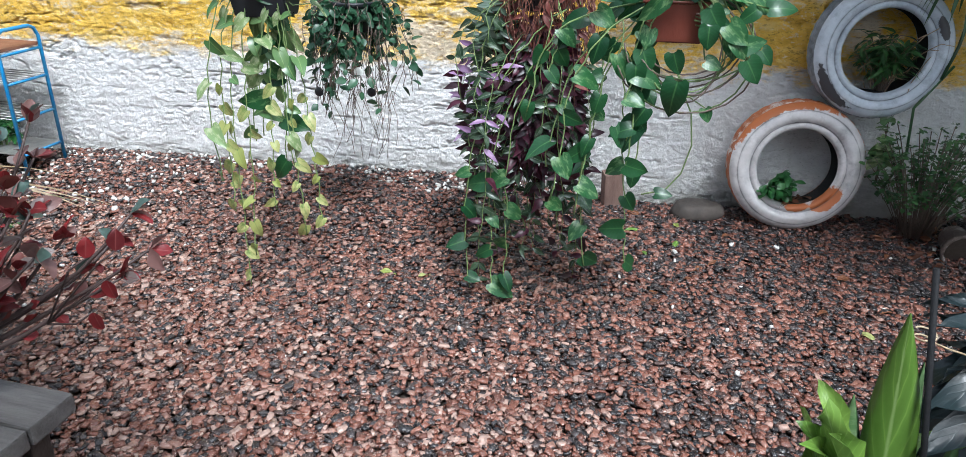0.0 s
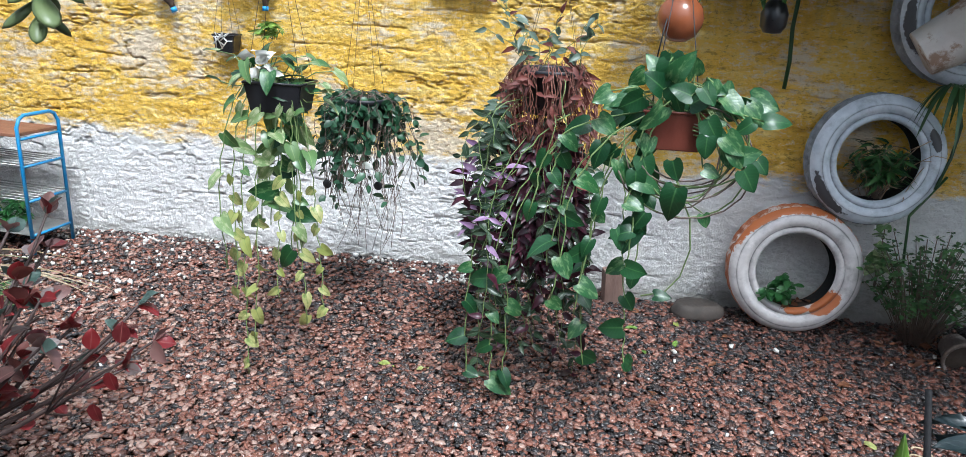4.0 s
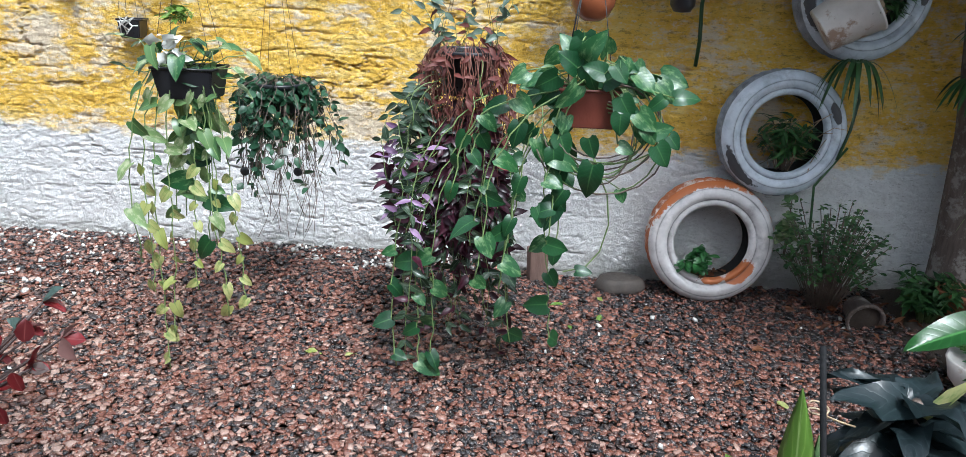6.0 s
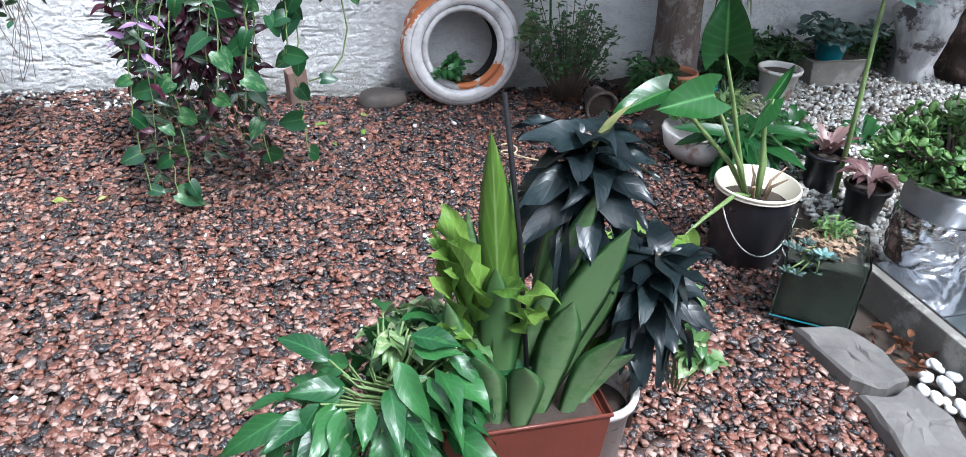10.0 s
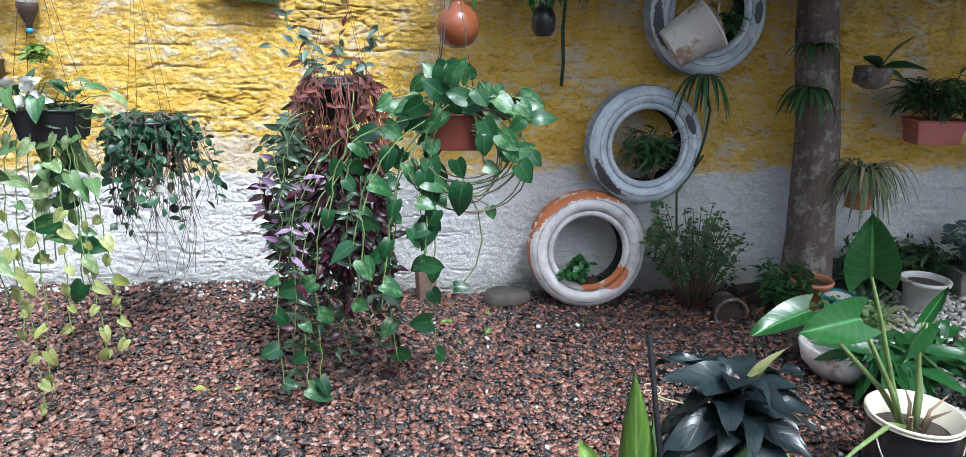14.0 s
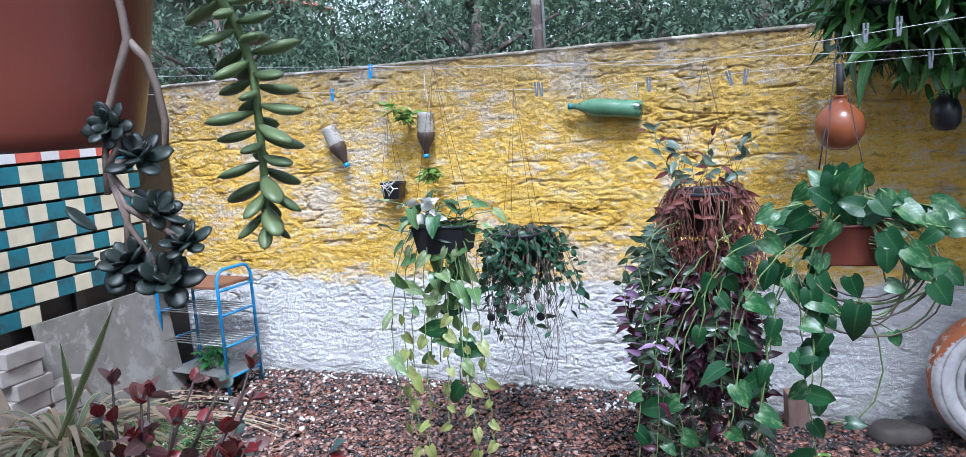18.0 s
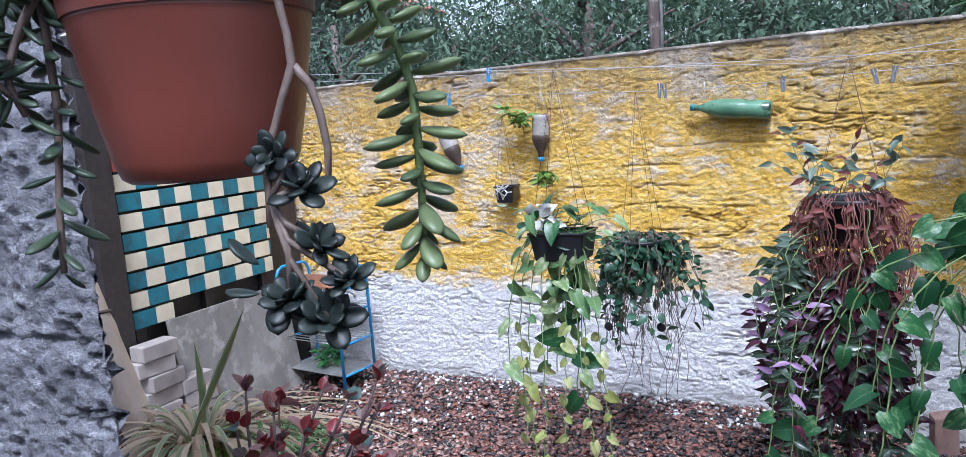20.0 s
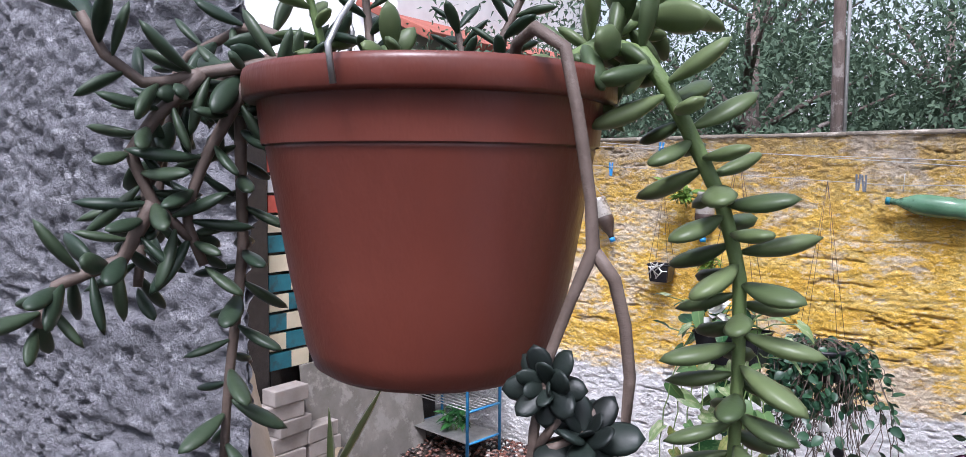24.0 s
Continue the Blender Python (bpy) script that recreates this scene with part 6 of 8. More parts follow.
part("stem_tangle", b, GSTEM, rs)

# foil wrapped pot and jade
fo = thing("foil_pot", "large pot wrapped in crumpled kitchen foil with a zinc rim", "pot", (2.45, 1.62, 0.105))
v, f, _ = lathe([(0.001, 0), (0.125, 0)] + [(0.128 + 0.016 * math.sin(k / 26 * 2.6), 0.2 * k / 26) for k in range(1, 27)], 96)
for q in v:
    crease = abs(noise.noise((q[0] * 12, q[1] * 12, q[2] * 9))) + 0.4 * abs(noise.noise((q[0] * 30, q[1] * 30, q[2] * 24)))
    q[:2] *= 1.04 - 0.2 * crease
me = piece_mesh((v, f, None), "foil", False)
part("foil", me, FOIL, fo)
part("zinc_rim", lathe([(0.134, 0.2), (0.14, 0.26), (0.143, 0.3), (0.15, 0.303), (0.15, 0.313), (0.143, 0.315), (0.137, 0.3), (0.13, 0.26)], 60, 0.09), ZINC, fo)
part("soil", lathe([(0.134, 0.28), (0.001, 0.29)], 24), SOIL, fo)
jd = thing("jade_plant", "dense jade plant with thick round leaves in the foil pot", "succulent", (2.43, 1.63, 0.41))
jl = fat_leaf(0.042, 0.029, 0.009, 7, 6)
b, s = Buf(), Buf()
rnd = random.Random(67)
for i in range(125):
    a, k = rnd.uniform(0, 6.28), math.sqrt(rnd.random())
    tip = Vector((0.28 * k * math.cos(a), 0.22 * k * math.sin(a), 0.03 + 0.26 * rnd.random() * (1 - 0.5 * k * k)))
    s.add(*tube([(tip.x * 0.15, tip.y * 0.15, -0.06), tip * 0.55, tip], [0.011, 0.007, 0.004], 6))
    for j in range(11):
        t = rnd.uniform(0.75, 1.03)
        b.put(jl, at_dir(tip * t, (rnd.uniform(-1, 1) + tip.x, rnd.uniform(-1, 1), rnd.uniform(-0.2, 1.0)), rnd.uniform(-1, 1), rnd.uniform(0.7, 1.15)))
part("branch_mass", s, STEM, jd)
part("foliage", b, JADE, jd)
for x, y, r, h in ((2.52, 2.3, 0.08, 0.17), (2.54, 2.05, 0.08, 0.17)):
    o = thing("nursery_pot", "black nursery pot standing on white gravel", "pot", (x, y, gz(x, y)), "black nursery pots")
    round_pot(o, r, h, BLACKP)
br = thing("bromeliad", "pinkish bromeliad rosette in a black nursery pot", "bromeliad", (2.54, 2.05, 0.19))
arching(br, 26, 0.2, 0.032, BROMEL, 68, 0.8, 0.75, 0.55)
br2 = thing("bromeliad", "pinkish bromeliad rosette with upright leaves", "bromeliad", (2.52, 2.3, 0.2))
arching(br2, 20, 0.19, 0.03, BROMEL, 69, 0.6, 1.0, 0.5)
pp = thing("sapling", "slender sapling with a grey-green leafy top", "sapling", (2.53, 2.2, 0.03))
b = Buf()
b.add(*tube([(0, 0, 0), (-0.02, 0, 0.4), (-0.045, 0, 0.7), (-0.055, 0, 0.9)], [0.011, 0.01, 0.008, 0.006], 8))
part("trunk", b, GSTEM, pp)
rnd = random.Random(70)
b = Buf()
ll = leaf("oval", 0.1, 0.035, 0.2, 0.25, 0.06, 8)
for i in range(46):
    a = rnd.uniform(0, 6.28)
    p = Vector((-0.05 + 0.06 * math.cos(a), 0.06 * math.sin(a), rnd.uniform(0.82, 0.98)))
    b.put(ll, at_dir(p, (math.cos(a), math.sin(a), rnd.uniform(-0.3, 0.7)), rnd.uniform(-0.5, 0.5), rnd.uniform(0.7, 1.2)))
part("foliage", b, ROSETTE, pp)
tuft("broad_leaf_clump", "broad yellow-green leaves growing between the pots", "plant", (2.3, 2.5, 0.05), leaf("strap", 0.2, 0.045, 0.2, 0.4, 0.02, 4), LILY, 9, 0.16, 0.25, 71, GSTEM)
ag = thing("striped_clump", "yellow-edged ribbon-leaved clump by the trunk", "plant", (2.55, 3.05, 0.08))
arching(ag, 34, 0.36, 0.022, STRIPED, 72, 0.7, 0.9, 0.9)
tuft("veranda_plant", "dark broad-leaved plant beside the post", "plant", (3.05, 1.75, 0.1), leaf("lance", 0.16, 0.05, 0.2, 0.4, 0.02, 4), LILY, 26, 0.24, 0.45, 73, GSTEM)

# ---- veranda edge ----
fl_ = thing("veranda_floor", "wet black glossy tiled veranda floor", "floor", kind="structure")
part("bed", slab(2.24, 6.0, -2.0, 1.62, -0.02, 0.108, 0.002), CONCRETE, fl_)
tile_me = {}
gap = 0.006
for i, (x0, x1) in enumerate(((2.243, 2.83), (2.83, 3.43), (3.43, 4.03), (4.03, 4.63), (4.63, 5.23))):
    for j, y1 in enumerate((1.62, 1.31, 0.71, 0.11, -0.49, -1.09)):
        y0 = (1.31, 0.71, 0.11, -0.49, -1.09, -1.69)[j]
        key = (round(x1 - x0, 3), round(y1 - y0, 3))
        if key not in tile_me:
            tile_me[key] = slab(0, key[0] - gap, 0, key[1] - gap, 0, 0.012, 0.0015)
            tile_me[key].materials.append(FLOOR_TILE)
        part("tile", tile_me[key], FLOOR_TILE, fl_, m=pose(x0 + gap / 2, y0 + gap / 2, 0.108))
tagged(part("kerb", slab(2.2, 2.238, -1.5, 1.62, -0.05, 0.119, 0.006), CONCRETE), "stained concrete edge of the veranda", "kerb", kind="structure")
po = thing("veranda_post", "weathered square grey wooden post on a white base", "post", (2.585, 1.318, 0.12), rz=-14)
part("shaft", slab(-0.048, 0.048, -0.048, 0.048, 0.012, 2.628, 0.012), GREYWOOD, po)
part("base_ring", lathe([(0.001, 0), (0.078, 0), (0.082, 0.01), (0.078, 0.04), (0.072, 0.044), (0.068, 0.03)], 36), GREYP, po)
for z in (1.02, 1.08):
    b = Buf()
    b.add(*tube([(-0.064, 0.02, z), (-0.09, 0.02, z - 0.01), (-0.085, 0.02, z - 0.05), (-0.068, 0.02, z - 0.045)], 0.004, 6))
    part("hook", b, RUBBER, po)


def flag(corners, z0, z1, seed):
    """An irregular split stone slab: cornered outline, chipped edge, uneven top."""
    bm = bmesh.new()
    n = len(corners)
    ring = []
    for k in range(n):
        a, c = Vector((*corners[k], 0)), Vector((*corners[(k + 1) % n], 0))
        for s in range(5):
            p = a.lerp(c, s / 5)
            ring.append(p + Vector((noise.noise(p * 14 + Vector((seed, 0, 0))), noise.noise(p * 14 + Vector((0, seed, 3))), 0)) * 0.014)
    mid = sum(ring, Vector()) / len(ring)
    loops = [[bm.verts.new((p.x, p.y, z0)) for p in ring], [bm.verts.new((p.x, p.y, z1 - 0.012 + 0.008 * noise.noise(p * 20))) for p in ring]]
    for k in (0.93, 0.6, 0.25):
        loops.append([bm.verts.new((*(mid.lerp(p, k)).xy, z1 + 0.012 * noise.noise(p * 9 + Vector((k * 4, 0, seed))))) for p in ring])
    for u, w in zip(loops, loops[1:]):
        for k in range(len(ring)):
            bm.faces.new((u[k], u[(k + 1) % len(ring)], w[(k + 1) % len(ring)], w[k]))
    bm.faces.new(loops[-1])
    bmesh.ops.recalc_face_normals(bm, faces=bm.faces[:])
    me = bpy.data.meshes.new("flag")
    bm.to_mesh(me)
    bm.free()
    return me


for i, c in enumerate((((1.82, 1.43), (1.97, 1.4), (2.025, 1.27), (2.015, 1.15), (1.93, 1.13), (1.85, 1.19)), ((1.835, 1.125), (1.925, 1.105), (2.0, 1.125), (2.02, 0.98), (1.97, 0.84), (1.79, 0.87)), ((1.77, 0.84), (1.97, 0.82), (1.98, 0.6), (1.78, 0.58)))):
    tagged(part("paving_stone", flag(c, -0.03, 0.06, i + 1), SLATE), "flat grey stone slab edging the gravel bed", "paving stone", "edging stones")
rnd = random.Random(74)
pebs = [rough_rock((0.06, 0.042, 0.035), 10 + i, 2, 0.1) for i in range(3)]
for me in pebs:
    me.materials.append(BIG_PEB)
for i in range(46):
    x, y = rnd.uniform(2.03, 2.18), 1.22 - i * 0.014
    tagged(part("white_pebble", pebs[i % 3], BIG_PEB, m=pose(x, y, 0.02 + 0.015 * rnd.random(), 0, rnd.uniform(-20, 20), rnd.uniform(0, 180)) @ Matrix.Scale(rnd.uniform(0.55, 0.95), 4)), "smooth white pebble in the channel by the kerb", "pebble", "channel pebbles")
lf = thing("dead_leaf_heap", "curled orange dead leaves in the channel", "dead leaves", (2.1, 1.3, 0.02))
for i in range(26):
    part("dead_leaf", dl, DEADLEAF, lf, m=at_dir((rnd.uniform(-0.08, 0.08), rnd.uniform(-0.12, 0.1), rnd.uniform(0.0, 0.04)), (rnd.uniform(-1, 1), rnd.uniform(-1, 1), rnd.uniform(-0.2, 0.5)), rnd.uniform(-2, 2), rnd.uniform(0.4, 0.85)))

# ---- planter near the camera ----
pl = thing("terracotta_planter", "terracotta trough crowded with snake plants", "planter", (0.77, 0.96, 0.0))
box_pot(pl, 0.34, 0.2, 0.0, 0.4, TERRA)
sn = thing("snake_plant", "broad upright snake plant leaves, some cut, in the trough", "snake plant", (0.77, 0.95, 0.38))


def blade(root, base, tip, W, material, bend, seed, name="leaf", twist=0.0):
    """An upright thick blade from base to tip, cupped across."""
    b0, t0 = Vector(base), Vector(tip)
    ax = (t0 - b0)
    side = Vector((math.cos(twist), math.sin(twist), 0))
    nrm = ax.cross(side).normalized()
    v, uv, f = [], [], []
    for i in range(11):
        t = i / 10
        w = W * (0.45 + 0.55 * math.sin(min(1, t * 1.25) * math.pi / 2)) * (1 if t < 0.55 else max(0.02, 1 - ((t - 0.55) / 0.45) ** 1.8)) / 2
        c = b0 + ax * t + nrm * bend * math.sin(t * 3.0) * 0.5
        for k, s in enumerate((-1, -0.5, 0, 0.5, 1)):
            v.append(tuple(c + side * w * s + nrm * 0.35 * w * s * s))
            uv.append((t, 0.5 + 0.5 * s))
        for k, s in enumerate((0.6, 0, -0.6)):
            v.append(tuple(c + side * w * s + nrm * (0.35 * w * s * s - 0.006 * (1 - t * 0.8))))
            uv.append((t, 0.5 + 0.5 * s))
    for i in range(10):
        for k in range(8):
            a, b2 = i * 8 + k, i * 8 + (k + 1) % 8
            f.append((a, b2, b2 + 8, a + 8))
    part(name, (np.array(v), f, np.array(uv)), material, root)


BLADES = [(0.02, -0.02, 0.16, -0.06, 0.43, 0.105, 0.05, 0.35), (-0.03, 0.01, -0.075, 0.03, 0.585, 0.08, 0.03, 0.15), (0.0, 0.02, 0.12, -0.01, 0.49, 0.075, 0.03, 0.5), (-0.01, 0.04, -0.03, 0.05, 0.5, 0.055, -0.02, 0.9), (-0.05, -0.02, -0.065, -0.01, 0.34, 0.092, 0.02, 0.1), (-0.1, 0.0, -0.15, 0.0, 0.27, 0.06, 0.02, 0.2), (0.06, 0.0, 0.17, -0.03, 0.3, 0.075, 0.04, 0.3), (-0.02, -0.07, -0.03, -0.11, 0.19, 0.08, 0.03, 0.0), (-0.13, -0.02, -0.22, -0.03, 0.2, 0.055, 0.03, 0.3), (0.08, 0.03, 0.1, 0.06, 0.36, 0.06, 0.02, 0.6), (-0.07, 0.04, -0.1, 0.07, 0.42, 0.055, 0.02, 0.3), (0.12, -0.03, 0.2, -0.08, 0.16, 0.07, 0.03, 0.4), (0.03, -0.04, 0.06, -0.08, 0.3, 0.085, 0.03, 0.2), (-0.06, -0.05, -0.12, -0.1, 0.22, 0.075, 0.03, 0.1), (0.09, -0.05, 0.15, -0.12, 0.24, 0.08, 0.03, 0.5), (0.05, 0.03, 0.06, 0.04, 0.44, 0.06, 0.02, 0.4)]
for i, (bx_, by, tx, ty, h, w, bd, tw_) in enumerate(BLADES):
    blade(sn, (bx_, by, 0), (tx, ty, h), w, LIME if i == 1 else SANSE, bd, i, twist=tw_ - 0.6)
lm = thing("lime_leaf_plant", "crinkled lime green leaves tied to a dark stick", "plant", (0.675, 0.975, 0.7))
rnd = random.Random(87)
for i in range(9):
    a = rnd.uniform(2.2, 4.6)
    part("leaf", piece_mesh(leaf("strap", 0.17, 0.055, 0.75, 0.1, 0.35, i), "leaf"), LIME, lm, m=at_dir((rnd.uniform(-0.03, 0.012), rnd.uniform(-0.02, 0.02), rnd.uniform(-0.16, -0.02)), (math.cos(a) * 0.28, math.sin(a) * 0.3, rnd.uniform(0.7, 1.2)), rnd.uniform(-0.9, 0.9), rnd.uniform(0.75, 1.1)))
for i in range(8):
    a = rnd.uniform(2.0, 4.8)
    part("leaf", piece_mesh(leaf("oval", 0.11, 0.06, 0.5, 0.5, 0.4, i + 40), "leaf"), LIME, lm, m=at_dir((rnd.uniform(-0.05, 0.02), rnd.uniform(-0.04, 0.02), rnd.uniform(-0.2, -0.06)), (math.cos(a), math.sin(a) * 0.6, rnd.uniform(-0.5, 0.5)), rnd.uniform(-0.8, 0.8), rnd.uniform(0.5, 0.75)))
for i, (x, z) in enumerate(((0.06, -0.1), (0.08, -0.06), (0.05, -0.04), (0.09, -0.12))):
    part("leaf", piece_mesh(leaf("oval", 0.1, 0.05, 0.35, 0.3, 0.3, i + 20), "leaf"), LIME, lm, m=at_dir((x, -0.02, z), (0.4 - 0.2 * i, -0.5, 0.5), 0.4 * i))
tuft("crumpled_leaf_clump", "pale crumpled lime leaves at the trough's edge", "plant", (0.6, 1.03, 0.42), leaf("oval", 0.05, 0.024, 0.4, 0.4, 0.25, 3), GOLDPOTHOS, 24, 0.12, 0.15, 88, GSTEM)
sk = Buf()
sk.add(*tube([(0.79, 0.93, 0.38), (0.752, 0.955, 0.766), (0.72, 1.0, 1.025)], 0.0048, 8))
tagged(part("plant_stake", sk, plain("black_stake_paint", (0.004, 0.004, 0.005), (0.01, 0.01, 0.011), 0.75, 30, spec=0.25)), "thin dark stake standing in the trough", "stake")
b = Buf()
b.add(*tube([(0.738 + 0.014 * math.cos(k), 1.012 + 0.014 * math.sin(k), 0.905 + 0.002 * k) for k in np.linspace(0, 9, 18)], 0.0016, 4))
b.add(*tube([(0.738, 0.998, 0.915), (0.76, 0.99, 0.91), (0.785, 0.99, 0.903)], 0.0016, 4))
tagged(part("straw_tie", b, STRAW), "straw tie knotted round the stake", "tie")
dp = thing("grey_pot", "grey pot behind the snake plants", "pot", (0.97, 1.02, 0.0))
round_pot(dp, 0.09, 0.33, GREYP)


def cordyline(at, n, L, W, seed, label, yellow=False):
    o = thing("cordyline", label, "cordyline", at)
    b = Buf()
    b.add(*tube([(0.02, 0.02, -0.45), (0, 0, -0.1), (0, 0, 0.03)], 0.009, 7))
    part("stem", b, STEM, o)
    rnd = random.Random(seed)
    for i in range(n):
        t = i / n
        a = i * 2.4
        el = -0.8 + 1.8 * t + rnd.uniform(-0.3, 0.3)
        me = piece_mesh(leaf("oval", L * (1.0 - 0.3 * t), W * (0.95 + 0.35 * rnd.random()), 0.3, 0.35 + 0.6 * rnd.random(), 0.28, i), "leaf")
        part("leaf", me, DARKLEAF, o, m=at_dir((0, 0, -0.13 + 0.15 * t), (math.cos(a), math.sin(a), el), rnd.uniform(-0.6, 0.6)))
    if yellow:
        part("leaf", piece_mesh(leaf("lance", 0.13, 0.03, 0.5, 0.15, 0.05, 3), "leaf"), YELLOWED, o, m=at_dir((0.0, -0.02, 0.0), (0.3, -0.25, 0.9), 0.5, 1.0))
    return o


cordyline((0.89, 1.03, 0.9), 50, 0.155, 0.05, 75, "glossy blackish cordyline rosette with one yellow leaf", True)
cordyline((1.04, 0.98, 0.66), 60, 0.14, 0.045, 76, "glossy blackish cordyline rosette lower down")
pc = thing("peace_lily_clump", "glossy broad-leaved clump spilling towards the gravel", "plant", (0.5, 0.95, 0.42))
rnd = random.Random(77)
b = Buf()
broad = leaf_set("lance", 0.115, 0.05, [LILY], 3, 0.35, 0.45, 0.14, 80)
for i in range(190):
    a = rnd.uniform(0, 6.28)
    tip = Vector((0.19 * math.cos(a) * rnd.uniform(0.3, 1), 0.12 * math.sin(a) * rnd.uniform(0.3, 1), rnd.uniform(-0.1, 0.18) - 0.12 * max(0, -math.cos(a))))
    b.add(*tube([(0.2, 0, -0.05), tip * 0.6, tip], 0.0025, 5))
    part("leaf", broad[i % 3], LILY, pc, m=at_dir(tip, (math.cos(a), math.sin(a) - 0.3, rnd.uniform(-0.9, 0.4)), rnd.uniform(-0.7, 0.7), rnd.uniform(0.6, 1.1)))
part("stem_tangle", b, GSTEM, pc)
tuft("pale_leaf_plant", "small pale green leaves between trough and gravel", "plant", (1.02, 1.15, 0.35), leaf("heart", 0.07, 0.055, 0.2, 0.3, 0.04, 3), LIME, 16, 0.16, 0.3, 78, GSTEM)
tuft("variegated_trailer", "cream-splashed trailing leaves beside the grey pot", "plant", (1.16, 1.0, 0.3), leaf("heart", 0.045, 0.035, 0.2, 0.3, 0.04, 3), GOLDPOTHOS, 8, 0.1, 0.24, 79, GSTEM)

# ---- left: bench, red euphorbia, striped clump ----
bn = thing("wooden_bench", "dark wet wooden bench with a worn edge", "bench", (-0.74, 1.15, -0.02), rz=-6)
for k in range(3):
    part("plank", slab(-0.62, 0.0, -0.35 + 0.12 * k, -0.236 + 0.12 * k, 0.5, 0.545, 0.006), BENCHWOOD, bn)
for sx in (-0.55, -0.08):
    for sy in (-0.3, -0.05):
        part("leg", slab(sx - 0.025, sx + 0.025, sy - 0.025, sy + 0.025, 0.0, 0.499, 0.004), DARKWOOD, bn)
rp2 = thing("euphorbia_pot", "dark pot of the red-leaved shrub on the bench", "pot", (-1.02, 1.02, 0.527))
round_pot(rp2, 0.1, 0.13, BLACKP)
re_ = thing("red_leaf_shrub", "sparse shrub with dark red and greyish leaves", "shrub", (-1.0, 1.04, 0.63))
rnd = random.Random(81)
RED = leaf_set("oval", 0.043, 0.028, [REDLEAF, GREYLEAF, BROWNLEAF, BROWNLEAF, REDLEAF, BROWNLEAF, DRYRED, TEALLEAF], 8, 0.25, 0.25, 0.06, 90)
for i in range(24):
    # stiff dark branches fanning out, leaves gathered towards their ends
    a = 0.34 + 1.25 * i / 23 + rnd.uniform(-0.08, 0.08)
    reach = rnd.uniform(0.4, 0.62) * (1.0 - 0.16 * math.sin(a))
    tip = Vector((reach * math.cos(a) * 0.95 - 0.02, rnd.uniform(0.0, 0.24), 0.03 + reach * math.sin(a) * 0.86))
    pts = [Vector((0.05 * math.cos(a), 0, 0)).lerp(tip, t) + Vector((0.012 * math.sin(7 * t + i), 0, -0.03 * math.sin(t * 3.14))) for t in (0, 0.25, 0.5, 0.7, 0.85, 1)]
    part("branch", tube(pts, [0.0075, 0.0062, 0.005, 0.004, 0.0032, 0.0025], 7), TWIG, re_)
    for k, p in enumerate(pts[2:]):
        for _ in range((1, 2, 2, 5)[k]):
            d = (tip - pts[2]).normalized() + Vector((rnd.uniform(-1, 1), rnd.uniform(-1, 0.7), rnd.uniform(-0.9, 0.9)))
            part("leaf", RED[0 if rnd.random() < 0.16 else rnd.randrange(8)], REDLEAF, re_, m=at_dir(p, d, rnd.uniform(-1.2, 1.2), rnd.uniform(0.65, 1.2)))
for x, z in ((0.43, 0.2), (0.4, 0.24), (0.46, 0.26), (0.39, 0.13)):
    stem(re_, [(0.3, 0.05, 0.1), (x - 0.04, 0.06, z - 0.03), (x, 0.06, z)], 0.002, TWIG)
    part("leaf", RED[0], REDLEAF, re_, m=Matrix.Translation((x, 0.06, z)) @ turn_to((0.2, 0, 1 if z > 0.22 else -1), 0.3, (0.3, -1, 0.3)) @ Matrix.Scale(1.05, 4))
sc = thing("striped_clump", "cream-striped ribbon-leaved clump with dry straw leaves", "plant", (-1.8, 1.62, 0.6))
arching(sc, 90, 0.5, 0.018, STRIPED, 82, 0.85, 0.9, 0.95, mats=[STRIPED, STRAW, STRAW])
arching(sc, 46, 0.85, 0.017, STRIPED, 182, 0.95, 0.5, 0.5, fan=2.6, phase=-1.3, mats=[STRIPED, STRAW, STRAW], seg=14)
round_pot(sc, 0.13, 0.6, CLAY, -0.6)
tall = thing("tall_striped_leaf", "tall cream-striped leaves rising above the clump", "plant", (-1.78, 1.6, 0.55))
blade(tall, (-0.06, 0, 0.05), (0.275, 0.0, 0.54), 0.03, STRIPED, 0.02, 1, twist=0.5)
blade(tall, (0.0, 0.02, 0), (-0.02, 0.05, 0.4), 0.035, STRIPED, 0.02, 2, twist=0.2)
tuft("green_weed", "small bright green weed among the striped leaves", "plant", (-1.6, 1.6, 0.52), leaf("lance", 0.09, 0.025, 0.2, 0.3, 0.02, 3), LIME, 9, 0.1, 0.16, 83, GSTEM)
tuft("ground_weeds", "low green weeds at the foot of the boards", "weeds", (-2.6, 2.75, 0.03), leaf("oval", 0.016, 0.01, 0.2, 0.2, 0.02, 31), SHRUB, 120, 0.36, 0.06, 84, GSTEM)

